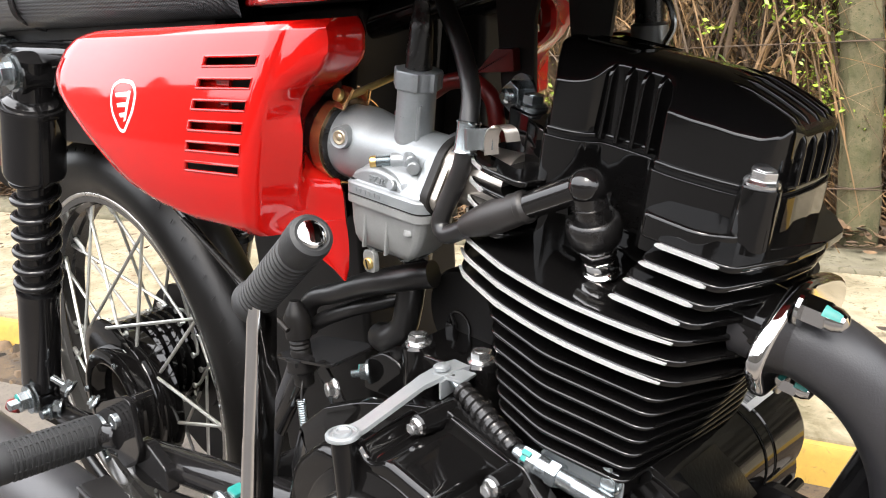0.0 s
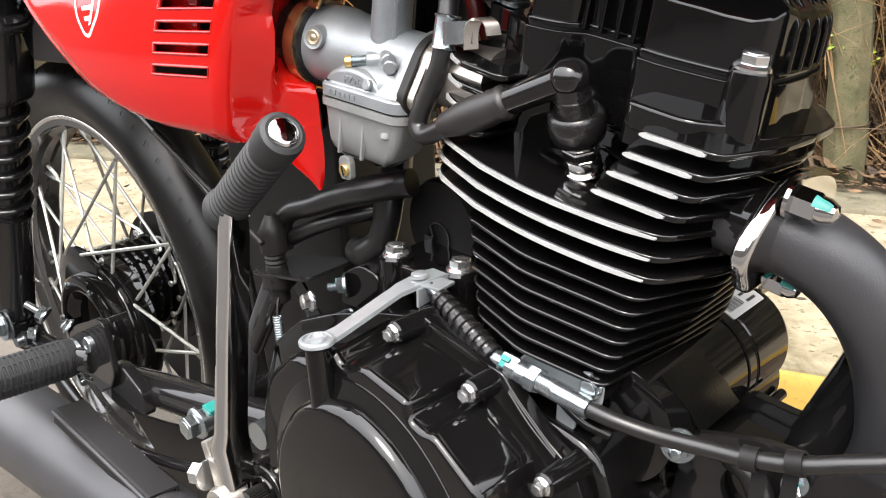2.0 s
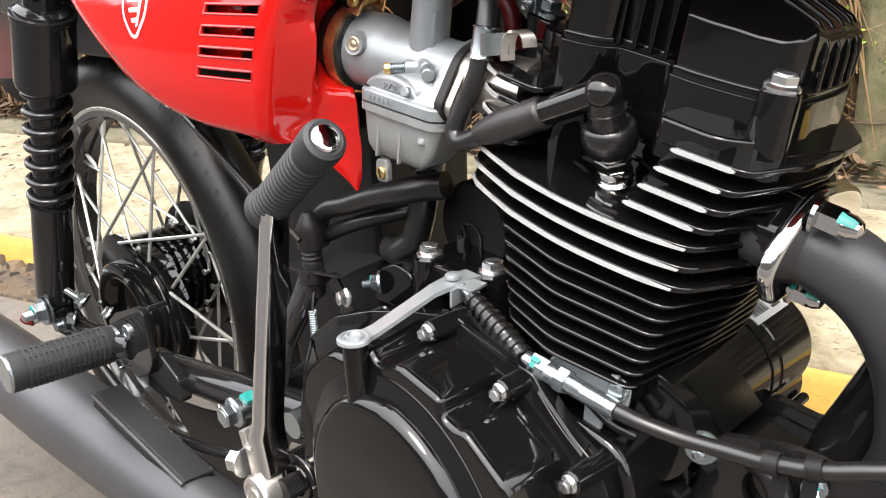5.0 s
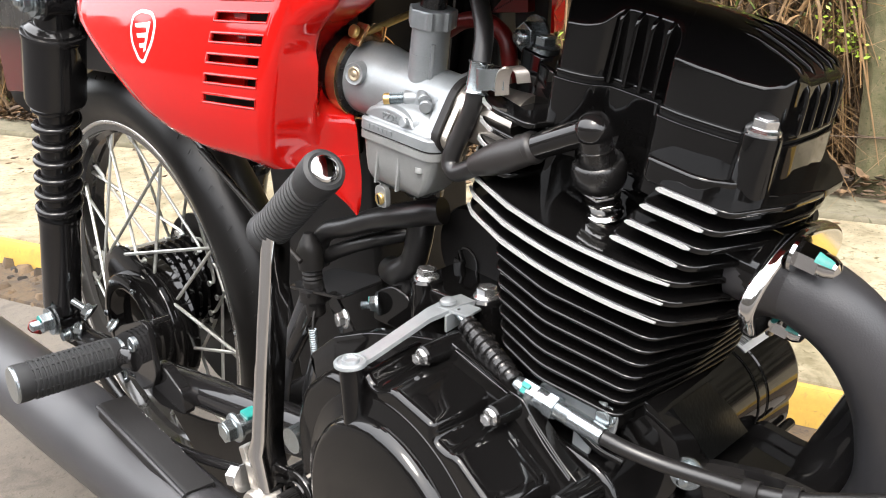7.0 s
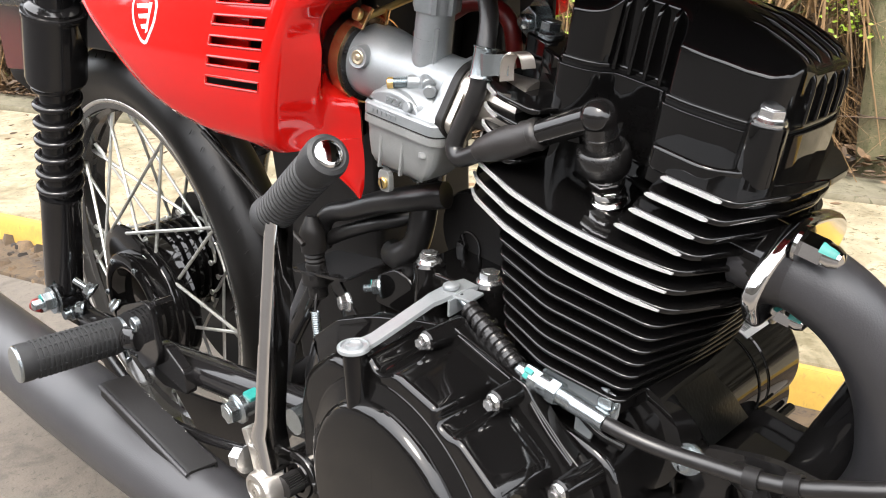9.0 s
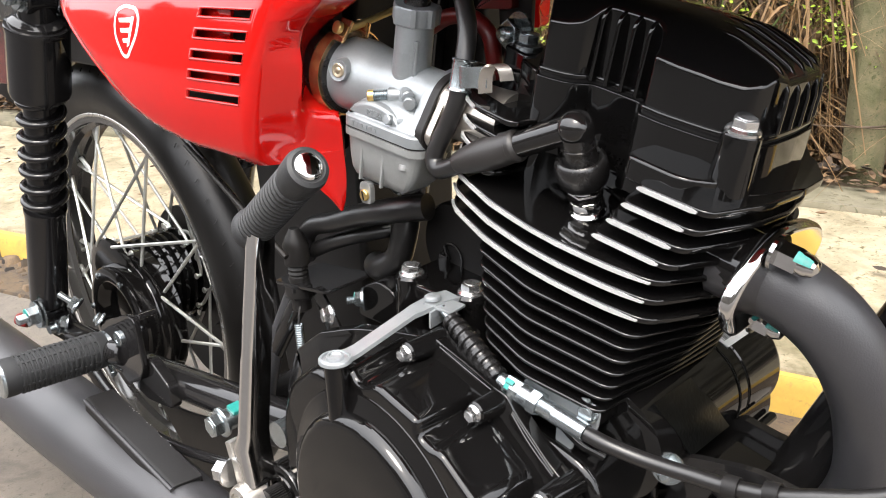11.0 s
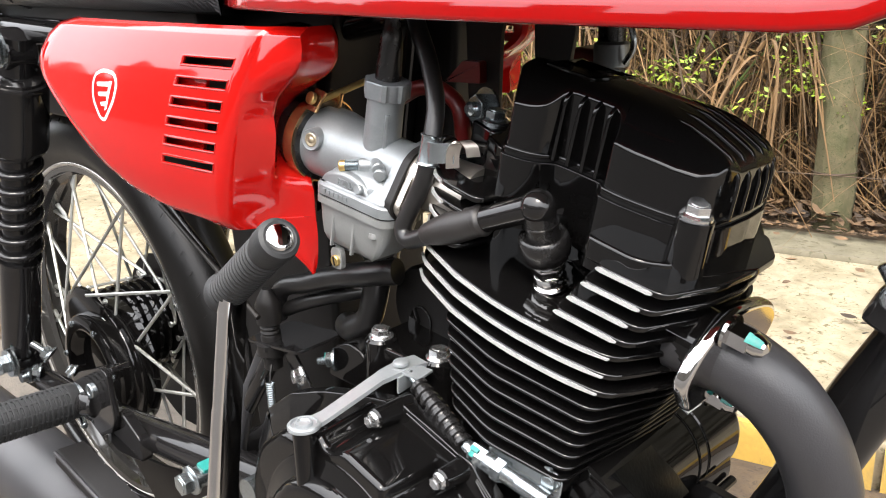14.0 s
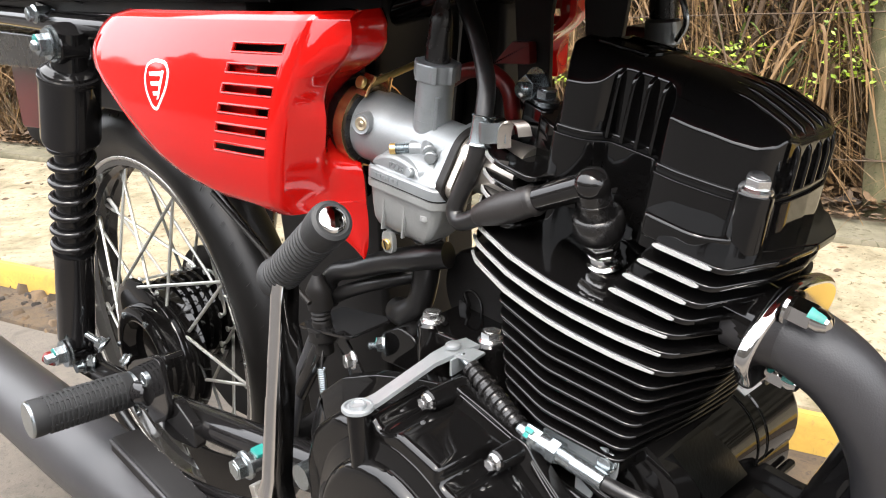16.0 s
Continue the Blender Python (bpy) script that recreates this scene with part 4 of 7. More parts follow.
# broad top plate of the head, reaching forward
part("top_fin", prism(rounded([(0.03, -0.066), (0.066, -0.072), (0.084, -0.046), (0.0965, -0.012), (0.0955, 0.012), (0.080, 0.035), (0.03, 0.05)], 0.004), 0.0985, 0.1035, ENG, 0.001), M_BLACK, head)
for k in (4, 5):
    w = FW[k]
    part("fin", prism(rounded([(0.04, -0.05), (0.080, -0.05), (0.0925, -0.010), (0.090, 0.012), (0.07, 0.04), (0.04, 0.05)], 0.012), w, w + 0.0038, ENG, 0.0008), M_BLACK, head)
# upper wall of the head, below the outline of the valve cover
COVER = [(-0.0675, -0.024), (-0.0655, -0.0365), (-0.0585, -0.0480)]
COVER += [(-0.0490 + 0.0032 * math.cos(a), -0.0560 + 0.0032 * math.sin(a)) for a in (3.4, 3.9, 4.4, 4.8)]
COVER += [(-0.0430, -0.0583), (-0.0370, -0.0568), (-0.0315, -0.0535), (-0.0275, -0.0480), (-0.0245, -0.0445), (-0.0190, -0.0435), (-0.0020, -0.0435), (0.0080, -0.0438), (0.0125, -0.0460), (0.0160, -0.0520)]
COVER += [(0.0212 + 0.0030 * math.cos(a), -0.0572 + 0.0030 * math.sin(a)) for a in (3.2, 3.7, 4.2, 4.7)]
COVER += [(0.0270, -0.0608), (0.0340, -0.0612), (0.0440, -0.0604), (0.0580, -0.0588), (0.0690, -0.0560), (0.0755, -0.0500), (0.0785, -0.0420), (0.0800, -0.0320), (0.0805, -0.012), (0.0790, 0.008), (0.0730, 0.025), (0.062, 0.039), (0.044, 0.054), (-0.045, 0.054), (-0.0665, 0.040)]
COVER = rounded(COVER, 0.0022, 2)
lobe = inset(COVER, -0.0030)
part("upper_wall", prism(lobe, 0.085, 0.1285, ENG, 0.0011, 0.0), M_BLACK, head)
part("side_boss", prism(rounded([(0.024, -0.078), (0.060, -0.080), (0.075, -0.066), (0.075, -0.04), (0.024, -0.04)], 0.008), 0.098, 0.112, ENG, 0.0025), M_BLACK, head)
part("gasket", prism(inset(lobe, 0.0022), 0.1285, 0.1305, ENG), M_PLATE, head, "thin dark gasket under the valve cover")
# bolt tower
part("bolt_tower", lathe([(0.0115, 0.098), (0.0105, 0.120), (0.0100, 0.1345), (0.0088, 0.1362), (0.004, 0.1362)], ENG @ Matrix.Translation((0.0735, -0.0555, 0)), 24), M_BLACK, head)
bolt(head, ev(0.0735, -0.0555, 0.1362), ed(0, 0, 1), 0.0068, M_PLATED, "flange_bolt", 0.0070)

# ---- valve cover ----
CROWN = [(-0.062, 0.1590), (-0.057, 0.1610), (-0.052, 0.1638), (-0.048, 0.1672), (-0.0455, 0.1702), (-0.043, 0.1728), (-0.038, 0.1756), (-0.030, 0.1772), (-0.015, 0.1776), (0.0, 0.1766), (0.02, 0.1722), (0.04, 0.1630), (0.056, 0.1540)]
NOSE = [(0.010, 0.0), (0.030, 0.0008), (0.045, 0.0035), (0.060, 0.0085), (0.072, 0.0135), (0.0805, 0.0190)]


def smooth_table(rows, x):
    """Reads a table with eased steps."""
    if x <= rows[0][0]:
        return rows[0][1]
    for (xa, a), (xb, b) in zip(rows, rows[1:]):
        if x <= xb:
            return a + (b - a) * (x - xa) / (xb - xa)
    return rows[-1][1]


def crown_height(u, v):
    near = max(0.0, min(1.0, (-0.030 - v) / 0.022))
    return max(0.1535, smooth_table(CROWN, v) - smooth_table(NOSE, u) * (1 - 0.62 * near))


def crowned(outline, w0, m):
    """Upright walls that end in a narrow rounded rim, and a sloping roof over them."""
    def ring(d, drop, w=None):
        return [m @ V(x, y, crown_height(x, y) - drop if w is None else w) for x, y in inset(outline, d)]
    rings = [ring(0.0, 0, w0), ring(0.0, 0, w0 + 0.010), ring(0.0002, 0.0024), ring(0.0006, 0.0013), ring(0.0013, 0.0005), ring(0.0021, 0.0001)]
    base = inset(outline, 0.0021)
    for f in (0.965, 0.93, 0.88, 0.82, 0.75, 0.66, 0.56, 0.45, 0.33, 0.2, 0.08):
        rings.append([m @ V(x * f, y * f - 0.004 * (1 - f), crown_height(x * f, y * f - 0.004 * (1 - f))) for x, y in base])
    return loop_mesh(rings)


def cover_front(v):
    """How far the cover reaches forward at v."""
    best = 0.06
    for (x0, y0), (x1, y1) in zip(COVER, COVER[1:]):
        if x0 > 0.04 and min(y0, y1) <= v <= max(y0, y1) and y0 != y1:
            best = x0 + (x1 - x0) * (v - y0) / (y1 - y0)
    return best


cover = part("valve_cover", crowned(COVER, 0.1305, ENG), M_BLACK, bike, "glossy black ribbed valve cover", 34)
for u in (-0.0232, -0.0130, -0.0030, 0.0068):
    o = rounded([(-0.0505, 0.1300), (-0.036, 0.1300), (-0.034, 0.1735), (-0.0420, 0.1722), (-0.0468, 0.1695), (-0.0482, 0.1660)], 0.0018, 3)
    m = ENG @ Matrix(((0, 0, 1, u), (1, 0, 0, 0), (0, 1, 0, 0), (0, 0, 0, 1)))
    part("rib", prism(o, -0.0014, 0.0014, m, 0.0009), M_BLACK, cover, "", 60)
for k in range(7):
    v = -0.0335 + 0.0118 * k
    f = cover_front(v)
    x0 = 0.020 + 0.004 * abs(k - 3)
    top = []
    for i in range(13):
        x = x0 + (f - 0.006 - x0) * i / 12
        top.append((x, crown_height(x, v) - 0.0006 + 0.0022 * min(1.0, i / 5)))
    tip = crown_height(f, v)
    o = [(f - 0.022, 0.131), (x0, top[0][1] - 0.006)] + top + [(f - 0.0020, tip + 0.0004), (f + 0.0012, tip - 0.0040), (f + 0.0024, tip - 0.010), (f + 0.0026, 0.1335), (f + 0.0016, 0.1315)]
    part("rib", prism(o, -0.0017, 0.0017, ENG @ Matrix(((1, 0, 0, 0), (0, 0, 1, v), (0, 1, 0, 0), (0, 0, 0, 1))), 0.0012), M_BLACK, cover, "", 60)
# flat pad on the roof, and the raised rim of the cover's foot
pad = rounded([(-0.054, -0.0300), (-0.020, -0.0300), (-0.016, -0.018), (-0.016, 0.012), (-0.056, 0.012)], 0.002, 2)
part("roof_pad", loop_mesh([[ENG @ V(x, y, crown_height(x, y) + h) for x, y in inset(pad, d)] for d, h in ((0.0, -0.0010), (0.0, 0.0008), (0.0006, 0.0013), (0.012, 0.0013))]), M_BLACK, cover)
part("foot_rim", loop_mesh([[ENG @ V(x, y, w) for x, y in inset(COVER, d)] for d, w in ((-0.0018, 0.1306), (-0.0019, 0.1322), (-0.0014, 0.1330), (0.0006, 0.1336))]), M_BLACK, cover)

# ---- head bracket with two bolts at the back ----
hb = part("rear_boss", prism(rounded([(-0.104, -0.030), (-0.080, -0.036), (-0.074, -0.010), (-0.104, -0.004)], 0.004), 0.085, 0.1270, ENG, 0.002), M_BLACK, bike, "black bolt boss at the back of the head")
bolt(hb, ev(-0.0925, -0.020, 0.1275), ed(0, 0, 1), 0.0070, M_ZINC, "flange_bolt")
stud(hb, V(0.7315, -0.040, 0.688), (-0.25, -1, 0.1), 0.0100, 0.016, 0.002, None, "nut", False)

# ---- exhaust flange ----
fd = ed(1, -0.05, 0.0)
fm = axis(ev(0.1000, -0.036, 0.0600), fd, ed(0, 0.97, 0.24))
oval = closed_curve([(0.047, 0.0), (0.04, 0.014), (0.02, 0.025), (-0.002, 0.0300), (-0.0265, 0.0212), (-0.0405, 0.0050), (-0.0373, -0.0096), (-0.0328, -0.0187), (-0.0193, -0.0211), (0.012, -0.025), (0.036, -0.014)], 4)
fl = part("exhaust_flange", prism(oval, -0.0050, 0.0045, fm, 0.0034), M_CHROME, bike, "chromed oval exhaust flange")
part("port_boss", lathe([(0.021, -0.045), (0.020, -0.006), (0.01, -0.006)], fm, 32), M_BLACK, fl)
for u_, v_, w_, g in ((0.1060, -0.050, 0.0820, 0.92), (0.0975, -0.0280, 0.0285, 0.74)):
    nm = axis(ev(u_, v_, w_), fd) @ Matrix.Scale(g, 4)
    part("acorn_nut", join(prism(hexagon(0.0085), 0, 0.014, nm, 0.0008, 0.0), lathe([(0.0070, 0.013), (0.0068, 0.018), (0.0047, 0.0225), (0.001, 0.024)], nm, 20), lathe([(0.0110, -0.001), (0.0110, 0.0012)], nm, 20)), M_CHROME, fl, "chrome acorn nut")
    dab = [[nm @ V(r * math.cos(a), r * math.sin(a), h) for a in (0.45, 0.65, 0.85, 1.05, 1.2)] for r, h in ((0.0088, 0.0120), (0.0087, 0.0134), (0.0076, 0.0152), (0.0071, 0.0182), (0.0056, 0.0210))]
    part("paint_dab", loop_mesh(dab, False, False), M_TEAL, fl, "teal paint mark")

# ---- spark plug and its cap ----
pb = V(0.8205, -0.0860, 0.5960)
kn = V(0.8255, -0.1050, 0.6510)
pd = (kn - pb).normalized()
pa = axis(pb, pd)
plug = part("spark_plug", join(prism(hexagon(0.0104), 0.0108, 0.0178, pa, 0.0016), lathe([(0.0088, 0.0012), (0.0108, 0.0016), (0.0112, 0.0026), (0.0104, 0.0038), (0.0092, 0.0044), (0.0100, 0.0062), (0.0104, 0.0080), (0.0096, 0.0108)], pa, 28), lathe([(0.0094, 0.0186), (0.0090, 0.0212), (0.007, 0.022)], pa, 24)), M_PLUG, bike, "bright plated hexagon of the spark plug")
part("plug_thread", lathe([(0.0085, -0.012), (0.0085, 0.0035)], pa, 20), M_DARK, plug)
cap = part("plug_cap", lathe([(0.0095, 0.0208), (0.0122, 0.0214), (0.0140, 0.0235), (0.0152, 0.0275), (0.0156, 0.0320), (0.0152, 0.0360), (0.0143, 0.0385), (0.0128, 0.0395), (0.0110, 0.0388), (0.0101, 0.0380), (0.0099, 0.0420), (0.0096, 0.052), (0.0098, 0.058)], pa, 36), M_RUBBER, plug, "black rubber spark plug cap")
be = V(0.7410, -0.1120, 0.6195)
CAPA = be - kn
part("elbow", join(lathe([(0.0100 * math.sin(math.pi * i / 12) + 0.0006, -0.0100 * math.cos(math.pi * i / 12)) for i in range(13)], axis(kn, pd), 28),
                   tube([kn, kn + CAPA * 0.10, kn + CAPA * 0.46], [0.0088, 0.0082, 0.0078], 24, 3, False), ring_lathe([(0.0094, -0.0125), (0.0106, -0.0120), (0.0106, -0.0108), (0.0094, -0.0103)], axis(kn, pd), 32)), M_BAKELITE, cap, "glossy black hard plastic elbow")
part("boot", tube([kn + CAPA * 0.44, kn + CAPA * 0.455, kn + CAPA * 0.47, kn + CAPA * 0.50, kn + CAPA * 0.505, kn + CAPA * 0.60, kn + CAPA * 0.74, kn + CAPA * 0.86, kn + CAPA * 0.97, kn + CAPA * 1.005], [0.0080, 0.0096, 0.0100, 0.0099, 0.0094, 0.0100, 0.0104, 0.0092, 0.0074, 0.0062], 28, 3, False), M_BOOT, cap, "dull brown-black rubber boot over the lead")
LEAD = [be - CAPA * 0.10, (0.7320, -0.1120, 0.6145), (0.7240, -0.1120, 0.6128), (0.7190, -0.1105, 0.6180), (0.7210, -0.1090, 0.6265), (0.7270, -0.1065, 0.6385), (0.7335, -0.1040, 0.6530), (0.7362, -0.1012, 0.6680), (0.7365, -0.0980, 0.6810), (0.7320, -0.0900, 0.6995), (0.7150, -0.0780, 0.7230), (0.697, -0.070, 0.747), (0.682, -0.060, 0.775)]
part("ignition_lead", tube(LEAD, 0.0060, 18, 8), M_HOSE, bike, "thick black ignition lead bending up past the carburettor")


def ribbon(pts, side, width, thick, n=5):
    """A bent strip of sheet metal along a smooth line."""
    line = curve_points(pts, n)
    w = Vector(side).normalized() * (width / 2)
    rings = []
    for i, p in enumerate(line):
        t = (line[min(i + 1, len(line) - 1)] - line[max(i - 1, 0)]).normalized()
        h = t.cross(w).normalized() * (thick / 2)
        rings.append([p - w - h, p + w - h, p + w + h, p - w + h])
    return loop_mesh(rings)


CLIP = axis((0.7363, -0.1005, 0.6710), (0.08, 0.22, 1))
cl = part("lead_clip", ring_lathe([(0.0062, -0.0085), (0.0074, -0.0098), (0.0080, -0.0094), (0.0070, -0.0078), (0.0069, 0.0078), (0.0080, 0.0094), (0.0074, 0.0098), (0.0062, 0.0085)], CLIP, 32), M_ZINC, bike, "zinc clip holding the ignition lead")
part("strap", ribbon([(0.7400, -0.1062, 0.6715), (0.7450, -0.1070, 0.6715), (0.7490, -0.1050, 0.6715), (0.7525, -0.1015, 0.6715), (0.7555, -0.0990, 0.6712)], (0.02, 0.05, 1), 0.0125, 0.0014), M_ZINC, cl)
part("tab", ribbon([(0.7545, -0.1000, 0.6620), (0.7548, -0.0998, 0.6700), (0.7565, -0.0985, 0.6765), (0.7605, -0.0955, 0.6785), (0.7640, -0.0930, 0.6755), (0.7650, -0.0920, 0.6690)], (0.55, 0.83, 0), 0.0085, 0.0014), M_MANIF, cl)

# ---- carburettor ----
BORE = V(0.985, 0.0, -0.13).normalized()
BC = V(0.668, -0.083, 0.652)
bm_ = axis(BC, BORE)
carb = part("carburettor", lathe([(0.015, -0.062), (0.0250, -0.062), (0.0262, -0.058), (0.0262, -0.040), (0.0245, -0.030), (0.0225, -0.018), (0.0205, 0.010), (0.0195, 0.036), (0.015, 0.038)], bm_, 40), M_ALU, bike, "grey cast aluminium carburettor")
tb, tt = V(0.671, -0.087, 0.640), V(0.6815, -0.087, 0.690)
tm = axis(tb, tt - tb)
part("slide_tube", lathe([(0.0185, 0.0), (0.0165, 0.006), (0.0142, 0.014), (0.0130, 0.022), (0.0126, 0.058), (0.0132, 0.061)], tm, 40), M_ALU, carb)
cp = []
for i in range(64):
    a = 2 * math.pi * i / 64
    r = 0.0148 + 0.0013 * min(1.0, max(0.0, math.cos(7 * a) - 0.55) * 6)
    cp.append((r * math.cos(a), r * math.sin(a)))
cap2 = part("tube_cap", prism(cp, 0.059, 0.0715, tm, 0.0016), M_ALU, carb, "ribbed screw cap of the slide tube")
part("cable_boot", tube([tm @ V(0, 0, 0.072), tm @ V(0, 0, 0.080), tm @ V(-0.001, 0.001, 0.098), tm @ V(-0.003, 0.002, 0.112), tm @ V(-0.006, 0.003, 0.14)], [0.0088, 0.0085, 0.0075, 0.005, 0.004], 18), M_RUBBER, cap2, "black rubber throttle cable boot")
part("tube_rib", box(0.003, 0.003, 0.042, tm @ Matrix.Rotation(radians(-35), 4, "Z") @ Matrix.Translation((0.0130, 0, 0.030)), 0.001), M_ALU, carb)
# choke housing on the near side with a brass insert
ch = V(0.6270, -0.1000, 0.6660)
part("choke_housing", lathe([(0.0130, -0.012), (0.0100, -0.004), (0.0084, 0.002), (0.0078, 0.0112), (0.0072, 0.0122), (0.0060, 0.0118), (0.002, 0.0118)], axis(ch, (0.25, -1, 0.06)), 28), M_ALU, carb)
part("brass_plug", lathe([(0.0050, 0.0114), (0.0050, 0.0120), (0.0042, 0.0124), (0.0024, 0.0120), (0.0018, 0.0126), (0.0005, 0.0128)], axis(ch, (0.25, -1, 0.06)), 24), M_DULLBRASS, carb, "brass plug")
# idle screw, spring, mixture screw
i0, idd = V(0.672, -0.1035, 0.6530), V(-0.78, -0.60, -0.02)
pr = []
for k in range(18):
    pr.append((0.0042 if k % 2 else 0.0034, k * 0.0006))
part("idle_boss", rod((0.684, -0.0945, 0.6530), (0.6715, -0.1040, 0.6530), 0.0056, 0.0052, 18, 0.0008), M_ALU, carb)
part("idle_spring", lathe(pr, axis(i0, idd), 14), M_ZINC, carb)
part("idle_screw", join(lathe([(0.0030, 0.0100), (0.0040, 0.0104), (0.0040, 0.0140), (0.0034, 0.0146), (0.0004, 0.0146)], axis(i0, idd), 16)), M_BRASS, carb, "slotted brass idle screw")
part("stop_screw", join(rod((0.683, -0.0985, 0.6560), (0.6935, -0.1065, 0.6535), 0.0038, 0.0044, 18, 0.0006), lathe([(0.0038, 0), (0.0042, 0.0010), (0.0042, 0.0034), (0.0036, 0.0040), (0.0005, 0.0042)], axis((0.6950, -0.1065, 0.6510), (0.55, -0.8, -0.2)), 24)), M_ALU, carb)
part("mixture_screw", join(prism(hexagon(0.0055), -0.004, 0.006, axis((0.690, -0.105, 0.637), (0.3, -1, 0.1)), 0.0006), lathe([(0.004, 0.006), (0.004, 0.009), (0.002, 0.0095)], axis((0.690, -0.105, 0.637), (0.3, -1, 0.1)), 14)), M_ALU, carb)
# body foot and float bowl
bx = [(0.641, -0.1185), (0.705, -0.1185), (0.711, -0.112), (0.711, -0.082), (0.642, -0.074), (0.636, -0.080), (0.636, -0.112)]
bo = rounded(bx, 0.007, 3)
TILTB = Matrix.Translation((0.672, -0.09, 0.626)) @ pose(0, 0, 0, 0, 8.0, 0) @ Matrix.Translation((-0.672, 0.09, -0.626))
def foot_ring(f, h):
    return [TILTB @ V(0.673 + (x - 0.673) * f, -0.094 + (y + 0.094) * f, h) for x, y in bo]


part("foot", loop_mesh([[TILTB @ V(x, y, 0.6285) for x, y in bo], [TILTB @ V(x, y, 0.6350) for x, y in bo], [TILTB @ V(x, y, 0.6362) for x, y in inset(bo, 0.0012)], foot_ring(0.90, 0.6368), foot_ring(0.84, 0.6400), foot_ring(0.74, 0.6450), foot_ring(0.60, 0.6490), foot_ring(0.40, 0.6510)]), M_ALU, carb)
arch = [(0.026 * math.cos(math.pi * k / 16), 0.0135 * math.sin(math.pi * k / 16)) for k in range(17)]
part("dome", prism(arch, 0.0, 0.0215, TILTB @ Matrix.Translation((0.666, -0.094, 0.6350)) @ Matrix(((1, 0, 0, 0), (0, 0, -1, 0), (0, 1, 0, 0), (0, 0, 0, 1))), 0.003, 0), M_ALU, carb, "rounded float chamber bulge")
part("stop_pin", lathe([(0.0034, 0), (0.0034, 0.003), (0.0028, 0.0036), (0.0004, 0.0036)], axis(TILTB @ V(0.682, -0.1150, 0.6415), (0, -1, 0.2)), 16), M_ALU, carb)


def lettering(text, size, depth):
    """Raised letters in Blender's own font, as a mesh in the plane of x and y."""
    cu = bpy.data.curves.new("lettering", "FONT")
    cu.body, cu.size, cu.extrude, cu.align_x, cu.resolution_u = text, size, depth, "CENTER", 2
    ob = bpy.data.objects.new("lettering", cu)
    bm = bmesh.new()
    bm.from_mesh(bpy.data.meshes.new_from_object(ob))
    bpy.data.objects.remove(ob)
    return bm


mark = lettering("PZ26", 0.0072, 0.0004)
mark.transform(TILTB @ pose(0.6670, -0.1157, 0.6388, 90, 0, 0))
part("raised_lettering", mark, M_ALU, carb)
for k in range(6):
    part("casting_mark", box(0.0030, 0.0006, 0.0030, TILTB @ pose(0.649 + 0.0044 * k, -0.1189, 0.6320)), M_ALU, carb)
for r_, z_ in ((0.0020, 0.040), (0.0012, 0.031), (0.0014, 0.025)):
    for k in range(5):
        part("casting_mark", box(0.0006, 0.0026, r_ * 2, tm @ Matrix.Rotation(radians(-88 - 12 + 11 * k), 4, "Z") @ Matrix.Translation((0.0127, 0, z_))), M_ALU, carb)
part("bowl_gasket", prism(inset(bo, 0.001), 0.6272, 0.6286, TILTB), M_DARK, carb)
bowl = part("float_bowl", loop_mesh([[TILTB @ V(x, y, 0.6270) for x, y in bo], [TILTB @ V(x, y, 0.6220) for x, y in bo], [TILTB @ V(x, y, 0.6208) for x, y in inset(bo, 0.0025)], [TILTB @ V(0.640 + (x - 0.640) * 0.96, y, 0.6080) for x, y in inset(bo, 0.0036)], [TILTB @ V(0.640 + (x - 0.640) * 0.90, y, 0.5980) for x, y in inset(bo, 0.0052)], [TILTB @ V(0.642 + (x - 0.642) * 0.84, y, 0.5925) for x, y in inset(bo, 0.0080)], [TILTB @ V(0.645 + (x - 0.645) * 0.78, y, 0.5888) for x, y in inset(bo, 0.0120)], [TILTB @ V(0.648 + (x - 0.648) * 0.74, y, 0.5872) for x, y in inset(bo, 0.018)]]), M_BOWL, carb, "blasted aluminium float bowl")
for x in (0.655, 0.676):
    part("bowl_rib", box(0.0018, 0.003, 0.028, TILTB @ pose(x, -0.1148, 0.606, -4, 0, 0), 0.0006), M_BOWL, bowl)
part("bowl_screw", join(lathe([(0.0034, 0), (0.0034, 0.003), (0.0028, 0.0038), (0.001, 0.0038)], axis((0.694, -0.1140, 0.6110), (0, -0.3, -1)), 18)), M_BOWL, bowl)
dr = V(0.648, -0.109, 0.5815)
part("drain_boss", join(prism(rounded([(-0.008, -0.010), (0.008, -0.010), (0.009, 0.008), (0.006, 0.014), (-0.006, 0.014), (-0.009, 0.008)], 0.005, 4), -0.004, 0.003, Matrix.Translation(dr) @ Matrix(((1, 0, 0, 0), (0, 0, -1, 0), (0, 1, 0, 0), (0, 0, 0, 1))) @ Matrix.Scale(0.66, 4), 0.001)), M_BOWL, bowl)
ds = part("drain_screw", lathe([(0.0042, 0.0018), (0.0042, 0.0034), (0.0035, 0.0041), (0.0005, 0.0041)], axis(dr, (0, -1, 0)), 22), M_BRASS, bowl, "slotted brass drain screw")
part("slot", box(0.0012, 0.0066, 0.0006, axis(dr + V(0, -0.0042, 0), (0, -1, 0), (1, 0, 0.2))), M_DARK, ds)
